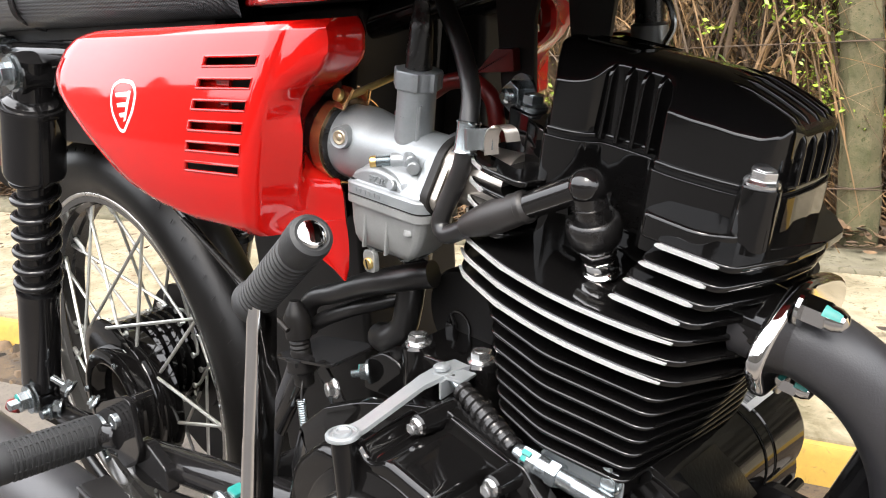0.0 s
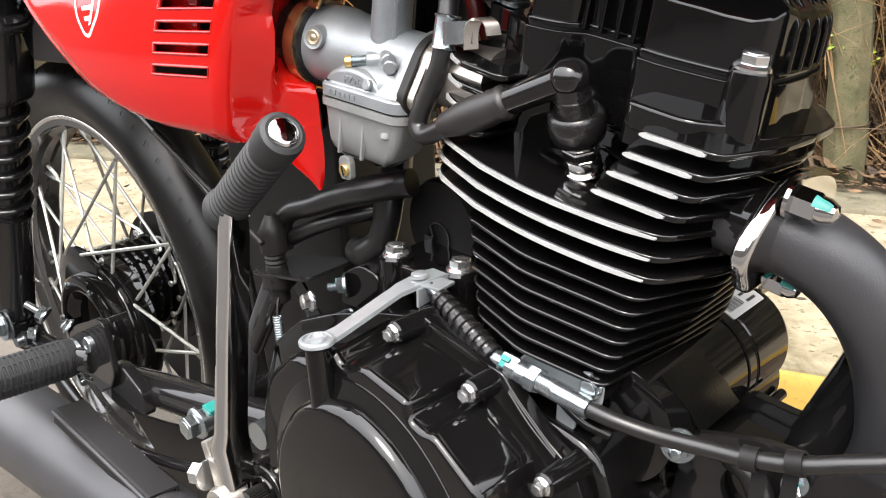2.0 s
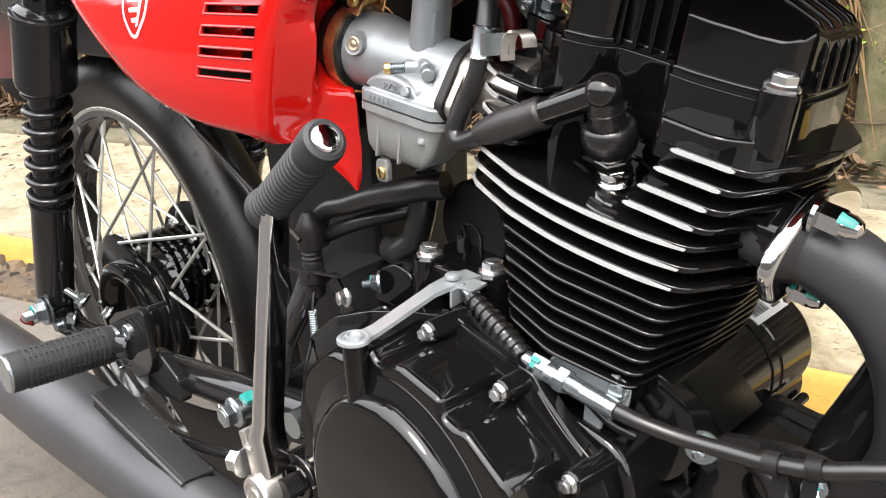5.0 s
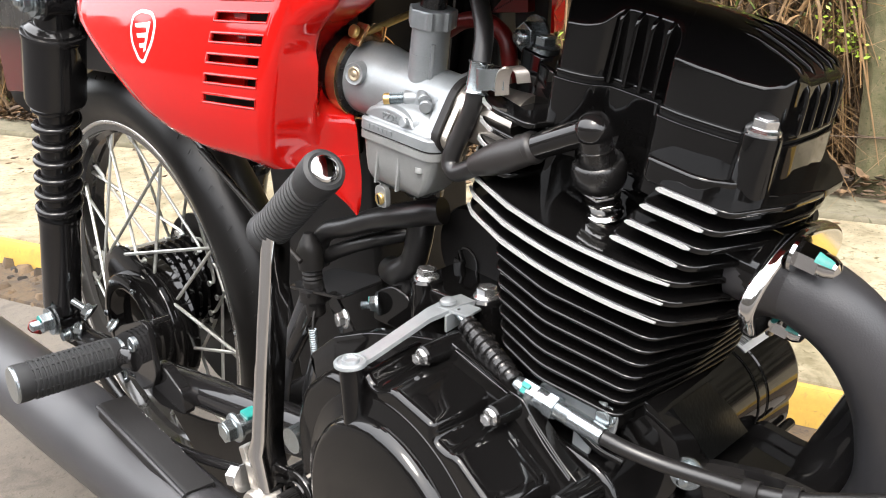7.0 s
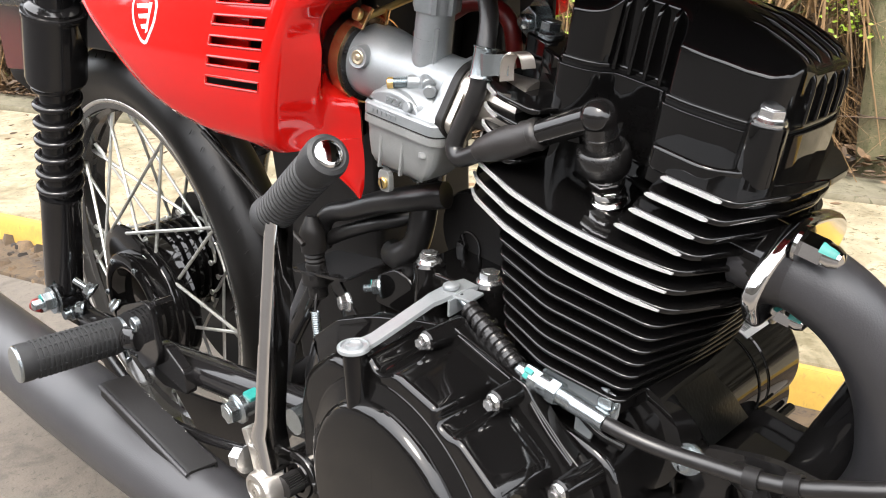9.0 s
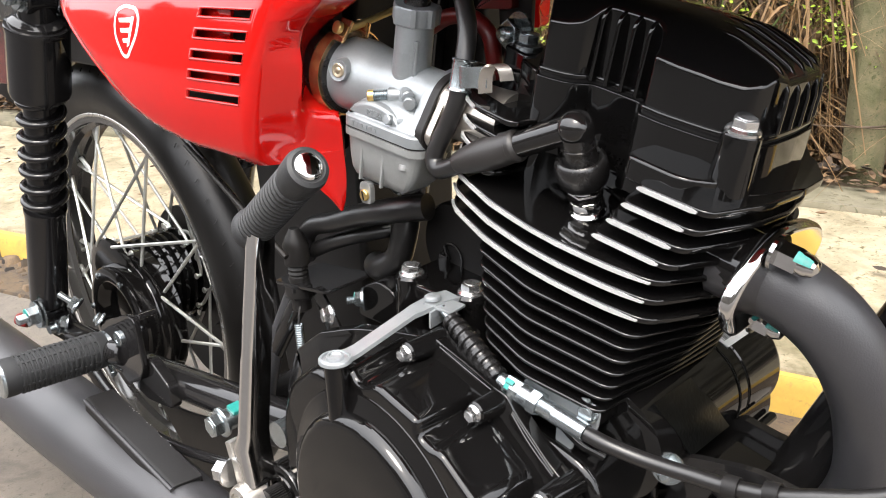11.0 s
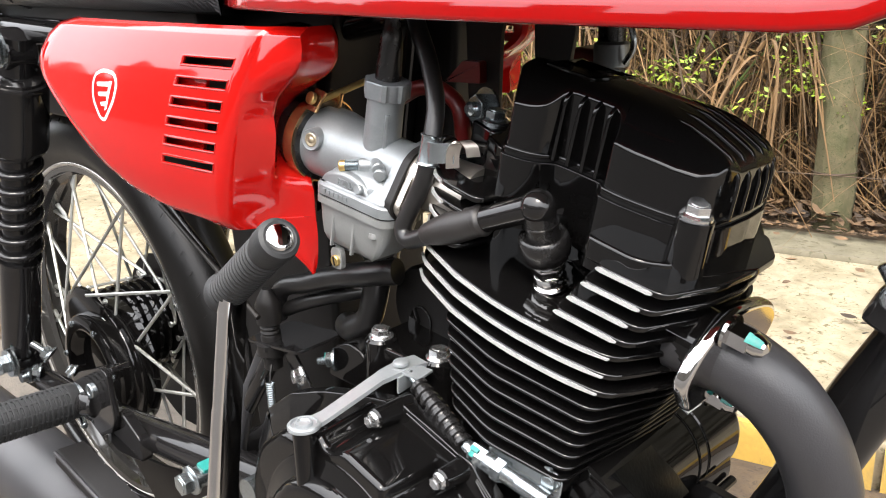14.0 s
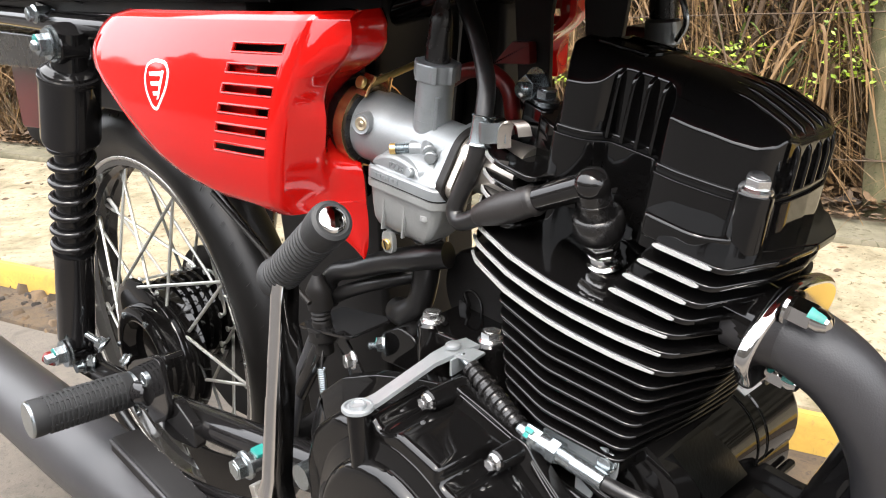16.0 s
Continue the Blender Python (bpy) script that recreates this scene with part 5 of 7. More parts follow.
# flange to the manifold
fo = rounded([(-0.034, -0.006), (0.0, -0.022), (0.034, -0.006), (0.034, 0.006), (0.0, 0.022), (-0.034, 0.006)], 0.010, 4)
f1 = axis(BC + BORE * 0.036, BORE, (0, 0.82, 0.57))
part("carb_flange", prism(fo, -0.004, 0.004, f1, 0.001), M_ALU, carb)
man = part("intake_manifold", lathe([(0.0200, 0.008), (0.0200, 0.020), (0.0200, 0.045), (0.021, 0.060)], axis(BC + BORE * 0.036, BORE), 32), M_MANIF, bike, "polished intake manifold between carburettor and head")
part("insulator", prism(inset(fo, -0.002), 0.0042, 0.0105, f1, 0.0006), M_DARK, man, "dark insulator plate")
part("manifold_flange", prism(fo, 0.0108, 0.0165, f1, 0.001), M_MANIF, man)
# rubber inlet sleeve with its gold clamp band
sl = part("inlet_sleeve", lathe([(0.0275, -0.110), (0.034, -0.105), (0.034, -0.088), (0.0300, -0.084), (0.0300, -0.056), (0.0275, -0.055), (0.024, -0.055)], bm_, 48), M_RUBBER, bike, "black rubber inlet sleeve")
band = part("clamp_band", ring_lathe([(0.0302, -0.068), (0.0315, -0.068), (0.0315, -0.058), (0.0302, -0.058)], bm_, 56), M_GOLD, sl, "yellow zinc clamp band")
cs = V(0.620, -0.096, 0.691)
part("clamp_ear", join(box(0.011, 0.003, 0.017, Matrix.Translation(cs) @ pose(0, 0, 0, -30, 12, 0), 0.002), box(0.013, 0.003, 0.018, Matrix.Translation(cs + V(0.0, 0.016, -0.004)) @ pose(0, 0, 0, -10, 12, 0), 0.001)), M_GOLD, band)
part("clamp_screw", join(lathe([(0.0045, 0), (0.0045, 0.003), (0.003, 0.004)], axis(cs + V(0, -0.003, 0.002), (0, -1, 0.4)), 16), rod(cs + V(0, 0.004, 0.0), cs + V(0.012, 0.045, 0.012), 0.0026, seg=10)), M_BRASS, band)

# ---- side cover ----
PR = [(0.7445, 0.345), (0.740, 0.322), (0.731, 0.306), (0.718, 0.296), (0.707, 0.293), (0.695, 0.303), (0.680, 0.328), (0.665, 0.352), (0.648, 0.380), (0.632, 0.407), (0.618, 0.441), (0.610, 0.480), (0.605, 0.520), (0.604, 0.545), (0.600, 0.572), (0.590, 0.583), (0.575, 0.593), (0.562, 0.602), (0.551, 0.608), (0.543, 0.611)]
RIDGE = [(0.743, 0.644), (0.733, 0.646), (0.725, 0.645), (0.715, 0.637), (0.705, 0.624), (0.696, 0.613), (0.684, 0.608), (0.671, 0.609), (0.656, 0.606), (0.638, 0.601), (0.612, 0.594), (0.580, 0.592), (0.556, 0.592)]
FLANGE = [(0.746, 0.646), (0.740, 0.650), (0.734, 0.652), (0.720, 0.650), (0.712, 0.641), (0.706, 0.630), (0.701, 0.618), (0.693, 0.602), (0.683, 0.589), (0.674, 0.583), (0.665, 0.581), (0.655, 0.583), (0.646, 0.590), (0.639, 0.602), (0.634, 0.611), (0.625, 0.614), (0.590, 0.614), (0.575, 0.613), (0.562, 0.613), (0.543, 0.615)]


def table(rows, z):
    if z >= rows[0][0]:
        return rows[0][1]
    for (za, a), (zb, b) in zip(rows, rows[1:]):
        if za >= z >= zb:
            t = (za - z) / (za - zb)
            return a + (b - a) * t
    return rows[-1][1]


def crease(z):
    return 0.5820 + 0.235 * (z - 0.606) if z > 0.606 else 0.5820 + (0.606 - z) * 0.30


SLOTZ = [(0.7175 - k * 0.01435, 0.7240 - k * 0.01435) for k in range(6)]


def slot_x(z):
    t = (0.7205 - z) / 0.0715
    return 0.5415 - 0.021 * t, 0.6015 - 0.020 * t


RIMS, CREASE = [], []


def side_cover():
    zs = set()
    for a, b in SLOTZ:
        zs |= {a, b}
    z = 0.600
    while z < 0.7446:
        if min(abs(z - q) for pair in SLOTZ for q in pair) > 0.0022:
            zs.add(round(z, 4))
        z += 0.0042
    zs = sorted(zs | {0.7445, 0.7425, 0.7395})
    bm = bmesh.new()
    grid = []
    NA, NB, NC, ND, NE = 14, 8, 5, 7, 26
    for z in zs:
        xr, xc = table(PR, z), crease(z)
        xc = max(xc, xr + 0.010)
        s0, s1 = slot_x(z)
        s0, s1 = max(s0, xr + 0.35 * (xc - xr)), max(s1, xr + 0.7 * (xc - xr))
        s1 = min(s1, xc - 0.0105)
        s0 = min(s0, s1 - 0.002)
        row = []
        roll = 2.44 * max(0.0, z - 0.650) ** 2 + max(0.0, (z - 0.738) / 0.0065) ** 2 * 0.006 + max(0.0, (0.640 - z) / 0.085) ** 1.5 * 0.020

        def yside(x):
            t = (x - 0.29) / 0.36
            rear = max(0.0, (xr + 0.026 - x) / 0.026) ** 1.25 * 0.0105
            return min(-0.118, -0.1690 + max(0.0, 0.606 - z) * 1.05 + 0.036 * max(0.0, t - 0.35) ** 2 + roll) + rear * (1 if z > 0.60 else 0)
        for i in range(NA):
            x = xr + (s0 - xr) * (i / NA) ** 1.7
            row.append((x, yside(x)))
        for i in range(NB):
            x = s0 + (s1 - s0) * i / NB
            row.append((x, yside(x)))
        xe = xc - 0.010
        xe = max(xe, s1 + 0.0005)
        for i in range(NC):
            x = s1 + (xe - s1) * i / NC
            row.append((x, yside(x)))
        y0 = yside(xe)
        for i in range(ND):                      # rounded front corner
            a = math.radians(66) * i / ND
            row.append((xe + 0.013 * math.sin(a), y0 + 0.013 * (1 - math.cos(a))))
        xk, yk = xe + 0.0119, y0 + 0.0077
        yr = max(-0.126, yk + 0.006)
        xg = max(table(RIDGE, z), xk - 0.002)
        yf = max(-0.100, yr + 0.014)
        xf = max(table(FLANGE, z), xk - 0.03)
        for i in range(NE // 2):                 # hollow front facet up to a raised ridge
            t = i / (NE // 2)
            row.append((xk + (xg - xk) * t + 0.0010 * t ** 4, yk + (yr - yk) * t))
        for i in range(NE // 2 + 1):             # flange round the inlet
            t = i / (NE // 2)
            row.append((xg + (xf - xg) * t - 0.0012 * math.sin(math.pi * t) + 0.0010 * max(0, 1 - 4 * t), yr + (yf - yr) * t))
        row.append((xf - 0.003, yf + 0.004))
        row.append((xf - 0.010, yf + 0.006))
        grid.append([bm.verts.new((x, y, z)) for x, y in row])
    CREASE.append([row[4].co.copy() for row, z in zip(grid, zs) if 0.612 < z < 0.735])
    for a, b in SLOTZ:
        low, high = grid[zs.index(a)][NA:NA + NB + 1], grid[zs.index(b)][NA:NA + NB + 1]
        RIMS.append([v.co.copy() for v in low + high[::-1] + low[:1]])
    n = len(grid[0])
    for r in range(len(zs) - 1):
        zc = (zs[r] + zs[r + 1]) / 2
        hole = any(a < zc < b for a, b in SLOTZ)
        for c in range(n - 1):
            if hole and NA + 0 <= c < NA + NB:
                continue
            bm.faces.new((grid[r][c], grid[r][c + 1], grid[r + 1][c + 1], grid[r + 1][c]))
    return bm


sc = part("side_cover", side_cover(), M_RED, bike, "glossy red plastic side cover with six slots", 65)
TL = [(0.6060, 0.5920, -0.1262), (0.5985, 0.5885, -0.1262), (0.5900, 0.5915, -0.1215), (0.5790, 0.6000, -0.1150), (0.5690, 0.6075, -0.1090), (0.5615, 0.6115, -0.1055)]
TR = [(0.6060, 0.6140, -0.1004), (0.5985, 0.6148, -0.1000), (0.5900, 0.6150, -0.1000), (0.5790, 0.6146, -0.1005), (0.5690, 0.6138, -0.1015), (0.5615, 0.6125, -0.1035)]
bm = bmesh.new()
rows = []
for (za, xa, ya), (zb_, xb, yb) in zip(TL, TR):
    rows.append([bm.verts.new((xa + (xb - xa) * k / 8 + 0.0016 * math.sin(math.pi * k / 8), ya + (yb - ya) * k / 8 - 0.0016 * math.sin(math.pi * k / 8), za)) for k in range(9)])
for ra, rb in zip(rows, rows[1:]):
    for k in range(8):
        bm.faces.new((ra[k], ra[k + 1], rb[k + 1], rb[k]))
part("crease", tube([p + V(0, 0.0010, 0) for p in CREASE[0][::3]], 0.0017, 10, 3), M_RED, sc)
for rim in RIMS[:6]:
    part("slot_rim", tube([p + V(0, 0.0004, 0) for p in rim], 0.0011, 8, 1, False), M_RED, sc)
tong = part("cover_tongue", bm, M_RED, sc, "", 60)
ts = tong.modifiers.new("thickness", "SOLIDIFY")
ts.thickness, ts.offset = 0.0026, -1
so = sc.modifiers.new("thickness", "SOLIDIFY")
so.thickness, so.offset = 0.0026, -1
mir = side_cover()
bmesh.ops.delete(mir, geom=[v_ for v_ in mir.verts if v_.co.z < 0.665], context="VERTS")
for v_ in mir.verts:
    v_.co.y = 0.004 - v_.co.y
lsc = part("side_cover", mir, M_RED, bike, "red plastic side cover of the far side", 30)
so2 = lsc.modifiers.new("thickness", "SOLIDIFY")
so2.thickness, so2.offset = 0.0026, 1
part("air_box", prism(rounded([(0.46, 0.60), (0.60, 0.60), (0.630, 0.64), (0.640, 0.745), (0.46, 0.745)], 0.015), -0.03, -0.085, XZ, 0.006), M_DARK, bike, "dark plastic air box behind the carburettor")
part("inner_rib", prism(rounded([(0.49, 0.655), (0.552, 0.655), (0.568, 0.712), (0.49, 0.712)], 0.004), 0.150, 0.147, XZ, 0.0008), M_RED, sc)
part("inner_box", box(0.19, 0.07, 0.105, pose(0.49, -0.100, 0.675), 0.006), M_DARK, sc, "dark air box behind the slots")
# shield emblem: outline ring and slanted bars, as plain shapes
em = Matrix(((1, 0, 0, 0.4395), (0, 0, -1, 0.0), (0, 1, 0, 0.6895), (0, 0, 0, 1)))
shield = rounded([(-0.020, 0.004), (-0.017, 0.015), (-0.004, 0.0195), (0.014, 0.018), (0.0205, 0.010), (0.017, -0.004), (0.002, -0.0215), (-0.006, -0.020), (-0.017, -0.007)], 0.007, 4)
inner = inset(shield, 0.0025)


def on_cover(bm):
    """Lays a flat shape on the cover's curved side."""
    for v in bm.verts:
        v.co.y += -0.1690 + 0.036 * max(0.0, (v.co.x - 0.29) / 0.36 - 0.35) ** 2 + 2.44 * max(0.0, v.co.z - 0.650) ** 2 - 0.0002
    return bm


bm = bmesh.new()
a_ = [bm.verts.new(em @ V(x, y, 0.0002)) for x, y in shield]
b_ = [bm.verts.new(em @ V(x, y, 0.0002)) for x, y in inner]
c_ = [bm.verts.new(em @ V(x, y, -0.0012)) for x, y in shield]
for i in range(len(a_)):
    j = (i + 1) % len(a_)
    bm.faces.new((a_[i], a_[j], b_[j], b_[i]))
    bm.faces.new((a_[i], a_[j], c_[j], c_[i]))
emb = part("emblem", on_cover(bm), M_WHITE, sc, "white shield outline with slanted bars")
for x0, x1, y in ((-0.012, 0.006, 0.0090), (-0.009, 0.006, 0.0015), (-0.005, 0.005, -0.0060)):
    part("bar", on_cover(prism([(x0, y - 0.0005), (x0 + 0.0015, y - 0.0034), (x1, y - 0.0028), (x1 + 0.001, y + 0.0008)], -0.0012, 0.0002, em)), M_WHITE, emb)
part("bar", on_cover(prism([(0.0015, -0.0125), (0.0046, -0.0110), (0.0118, 0.0105), (0.0080, 0.0105)], -0.0012, 0.0002, em)), M_WHITE, emb)


# ---- fuel tank ----
def tank():
    rings = []
    for i in range(30):
        t = i / 29
        x = 0.515 + 0.62 * t
        w = 0.118 + 0.045 * math.sin(min(1, t * 1.6) * math.pi / 2) - 0.03 * max(0, t - 0.75) * 4 * 0.5
        end = min(1.0, (t / 0.10)) ** 0.5 if t < 0.10 else (min(1.0, (1 - t) / 0.12) ** 0.5 if t > 0.88 else 1.0)
        zt = 0.80 + 0.13 * math.sin(math.pi * min(1, 0.15 + t)) * end
        zb = 0.7545 + 0.004 * t + 8.0 * max(0.0, x - 0.992) ** 2
        w *= 0.75 + 0.25 * end
        half = [(0.0, zb + 0.030), (0.035, zb + 0.028), (0.05, zb + 0.004), (w - 0.020, zb + 0.0004), (w - 0.004, zb - 0.0004), (w - 0.0015, zb), (w - 0.0006, zb + 0.0012), (w - 0.0004, zb + 0.0030), (w - 0.0012, zb + 0.0090), (w - 0.0022, zb + 0.0116), (w - 0.0032, zb + 0.0130), (w - 0.0034, zb + 0.0150), (w - 0.0022, zb + 0.020), (w + 0.0004, zb + 0.027), (w + 0.0018, zb + 0.036), (w + 0.0016, zb + 0.045), (w - 0.0008, zb + 0.056), (w - 0.006, zb + 0.070), (w - 0.017, zb + 0.090), (w * 0.80, zt - 0.02), (w * 0.5, zt), (0.0, zt + 0.006)]
        ring = [V(x, 0.0 + y, z) for y, z in half] + [V(x, 0.0 - y, z) for y, z in reversed(half[1:-1])]
        rings.append(ring)
    return loop_mesh(rings)


part("fuel_tank", tank(), M_TANK, bike, "glossy red steel fuel tank", 50)

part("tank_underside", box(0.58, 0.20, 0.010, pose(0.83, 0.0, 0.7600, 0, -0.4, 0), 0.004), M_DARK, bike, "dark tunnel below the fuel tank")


# ---- seat ----
def seat():
    rings = []
    for i in range(40):
        t = i / 39
        x = -0.42 + 0.945 * t
        e = min(1.0, t / 0.04, (1 - t) / 0.035) ** 0.5
        w = (0.128 - 0.018 * max(0, t - 0.6)) * (0.86 + 0.14 * e)
        z0, z1 = 0.7475, 0.835
        half = [(0, z0), (w - 0.02, z0), (w - 0.006, z0 + 0.003), (w, z0 + 0.012), (w + 0.006, z0 + 0.035), (w + 0.002, z0 + 0.06 * e), (w - 0.02, z1 - 0.012 * (2 - e)), (w - 0.06, z1), (0, z1 + 0.004)]
        ring = [V(x, y, z) for y, z in half] + [V(x, -y, z) for y, z in reversed(half[1:-1])]
        rings.append(ring)
    return loop_mesh(rings)


st = part("seat", seat(), M_SEAT, bike, "black dimpled vinyl seat", 60)
for x in (0.185,):
    part("piping", tube([(x, -0.105, 0.7475), (x, -0.129, 0.760), (x, -0.134, 0.782), (x, -0.129, 0.808), (x, -0.105, 0.828)], 0.0032, 10), M_RUBBER, st)

# ---- frame behind ----
fr = part("frame", tube([(-0.28, -0.095, 0.735), (0.0, -0.1, 0.728), (0.20, -0.1, 0.722), (0.45, -0.075, 0.715), (0.62, -0.03, 0.745), (0.85, 0.0, 0.80)], 0.013, 14), M_FRAME, bike, "glossy black tubular frame")
part("rail", tube([(-0.28, 0.105, 0.735), (0.0, 0.11, 0.728), (0.20, 0.11, 0.722), (0.45, 0.085, 0.715), (0.62, 0.04, 0.745), (0.85, 0.01, 0.80)], 0.013, 14), M_FRAME, fr)
part("backbone", tube([(0.50, 0.005, 0.78), (0.8, 0.005, 0.795), (1.10, 0.005, 0.81), (1.18, 0.005, 0.82)], 0.022, 16), M_FRAME, fr)
part("seat_tube", tube([(0.60, 0.02, 0.78), (0.575, 0.02, 0.65), (0.545, 0.02, 0.5), (0.53, 0.02, 0.35)], 0.018, 16), M_FRAME, fr)
part("stay_rod", rod((0.430, -0.124, 0.589), (0.562, -0.124, 0.518), 0.0024, bev=0.0004), M_SATIN, fr)
part("stay_tube", tube([(0.440, -0.095, 0.335), (0.462, -0.098, 0.366), (0.520, -0.100, 0.442), (0.545, -0.096, 0.480)], 0.0085, 14), M_FRAME, fr)
part("down_tube", tube([(1.100, 0.0, 0.80), (1.053, 0.0, 0.695), (1.006, 0.0, 0.592), (0.976, 0.0, 0.532), (0.956, 0.0, 0.484), (0.939, 0.0, 0.446), (0.90, 0.0, 0.36)], 0.0205, 24), M_FRAME, fr)
lug = part("guard_lug", box(0.030, 0.060, 0.022, pose(0.999, -0.008, 0.606, 0, 25, 0), 0.006), M_FRAME, fr, "black clamp lug with a zinc bolt")
bolt(lug, V(0.999, -0.039, 0.618), (0.1, -1, 0.05), 0.0058, M_ZINC, "clamp_bolt", 0.005)
part("bolt_end", rod((0.986, 0.012, 0.602), (0.976, 0.012, 0.618), 0.0042, bev=0.0008), M_ZINC, lug)
part("sub_tube", tube([(0.56, -0.055, 0.60), (0.45, -0.08, 0.62), (0.30, -0.1, 0.70)], 0.011, 12), M_FRAME, fr)
part("hanger_plate", prism(rounded([(0.698, 0.668), (0.724, 0.668), (0.7265, 0.700), (0.7285, 0.735), (0.736, 0.758), (0.745, 0.79), (0.696, 0.79)], 0.006), 0.018, 0.022, XZ, 0.0008), M_SATIN, fr, "satin black engine hanger plate")
part("hanger_plate", prism(rounded([(0.748, 0.700), (0.774, 0.706), (0.780, 0.735), (0.792, 0.79), (0.746, 0.79)], 0.006), 0.006, 0.010, XZ, 0.0008), M_SATIN, fr)

# ---- crankcase and right cover ----
case = part("crankcase", prism(rounded([(0.565, 0.33), (0.60, 0.43), (0.64, 0.468), (0.74, 0.478), (0.80, 0.464), (0.850, 0.452), (0.862, 0.42), (0.85, 0.33), (0.80, 0.25), (0.62, 0.25)], 0.02), 0.124, -0.06, XZ, 0.006), M_BLACK, bike, "glossy black engine crankcase")
co = rounded([(0.560, 0.32), (0.562, 0.41), (0.580, 0.449), (0.613, 0.474), (0.655, 0.490), (0.703, 0.502), (0.739, 0.5085), (0.750, 0.5030), (0.788, 0.4905), (0.7985, 0.4890), (0.805, 0.4795), (0.829, 0.4560), (0.846, 0.4440), (0.853, 0.425), (0.852, 0.36), (0.81, 0.28), (0.72, 0.248), (0.62, 0.258)], 0.004, 3)
rcr = [(0.0, 0.127), (0.0, 0.1355)] + [(0.0016 * (1 - math.cos(a)), 0.1355 + 0.0016 * math.sin(a)) for a in (0.3, 0.6, 0.9, 1.2)] + [(0.004, 0.1378), (0.036, 0.152)]
rc = part("clutch_cover", loop_mesh([[XZ @ V(x, z, h) for x, z in inset(co, d)] for d, h in rcr]), M_BLACK, bike, "glossy black clutch cover with a round raised disc")
part("raised_pad", prism(rounded([(0.625, 0.452), (0.655, 0.476), (0.688, 0.476), (0.700, 0.45), (0.70, 0.31), (0.64, 0.31), (0.61, 0.37), (0.612, 0.42)], 0.010, 4), 0.148, 0.178, XZ, 0.007), M_BLACK, rc, "", 40)
pl = rounded([(0.712, 0.42), (0.704, 0.484), (0.7075, 0.4965), (0.7125, 0.4965), (0.7170, 0.4905), (0.7245, 0.4900), (0.7360, 0.4945), (0.7720, 0.4830), (0.7715, 0.4725), (0.7815, 0.4680), (0.7900, 0.4690), (0.8190, 0.4450), (0.8300, 0.415), (0.826, 0.36), (0.790, 0.303), (0.72, 0.30)], 0.0056, 4)
prf = [(-0.004, 0.134), (0.0, 0.1815)] + [(0.0040 * (1 - math.cos(a)), 0.1825 + 0.0048 * math.sin(a)) for a in (0.35, 0.7, 1.05, 1.3, 1.57)]
part("raised_step", loop_mesh([[XZ @ V(x, z, h) for x, z in inset(pl, d)] for d, h in prf]), M_BLACK, rc, "", 40)
cm = axis((0.7285, 0, 0.3895), (0, -1, 0), (1, 0, 0))
disc = closed_curve([((0.0775 + 0.0030 * math.cos(2 * (a - 2.1)) - 0.0020 * math.cos(3 * (a - 0.6))) * math.cos(a), (0.0775 + 0.0030 * math.cos(2 * (a - 2.1)) - 0.0020 * math.cos(3 * (a - 0.6))) * math.sin(a)) for a in [2 * math.pi * k / 24 for k in range(24)]], 4)
dp = [(-0.0150, 0.165), (-0.0135, 0.1860), (-0.0128, 0.1880), (-0.0112, 0.1888), (-0.0085, 0.1886)] + [(0.0085 * (1 - math.cos(a)), 0.1915 + 0.0095 * math.sin(a)) for a in (0.0, 0.25, 0.5, 0.75, 1.0, 1.25, 1.5)] + [(0.030, 0.2016), (0.060, 0.2018)]
part("clutch_disc", loop_mesh([[cm @ V(x, y, h) for x, y in inset(disc, d)] for d, h in dp]), M_BLACK, rc, "round raised clutch disc", 40)
lg = cm @ Matrix.Translation((0.0215, -0.0050, 0.2016))
part("logo_ring", ring_lathe([(0.0150, 0), (0.0163, 0), (0.0160, 0.0010), (0.0153, 0.0010)], lg, 48), M_BLACK, rc, "plain raised ring on the disc")
part("logo_bar", prism([(-0.0105, 0.0010), (-0.0030, 0.0062), (0.0010, 0.0062), (-0.0015, 0.0020), (0.0080, 0.0020), (0.0105, -0.0010), (0.0030, -0.0062), (-0.0010, -0.0062), (0.0015, -0.0020), (-0.0080, -0.0020)], 0, 0.0009, lg, 0.0003, 0), M_BLACK, rc)
for x, z in ((0.732, 0.503), (0.790, 0.482), (0.840, 0.442)):
    part("bolt_boss", rod((x + 0.002, -0.124, z - 0.001), (x, -0.1560, z), 0.0086, 0.0070, 24, 0.0012), M_BLACK, rc)
    bolt(rc, V(x, -0.1560, z), (0, -1, 0), 0.0043, M_PLATED, "flange_bolt", 0.0055)
part("cover_rib", tube([(0.7480, -0.1420, 0.5070), (0.7700, -0.1420, 0.4990), (0.7910, -0.1420, 0.4920)], 0.0009, 8), M_BLACK, rc)
part("cover_rib", tube([(0.7470, -0.1390, 0.5070), (0.7690, -0.1390, 0.5000), (0.7900, -0.1390, 0.4920)], 0.0009, 8), M_BLACK, rc)
part("cover_rib", tube([(0.8060, -0.1410, 0.4810), (0.8210, -0.1420, 0.4660), (0.8370, -0.1410, 0.4510)], 0.0009, 8), M_BLACK, rc)
part("cover_rib", tube([(0.8050, -0.1390, 0.4810), (0.8200, -0.1390, 0.4660), (0.8360, -0.1390, 0.4510)], 0.0009, 8), M_BLACK, rc)
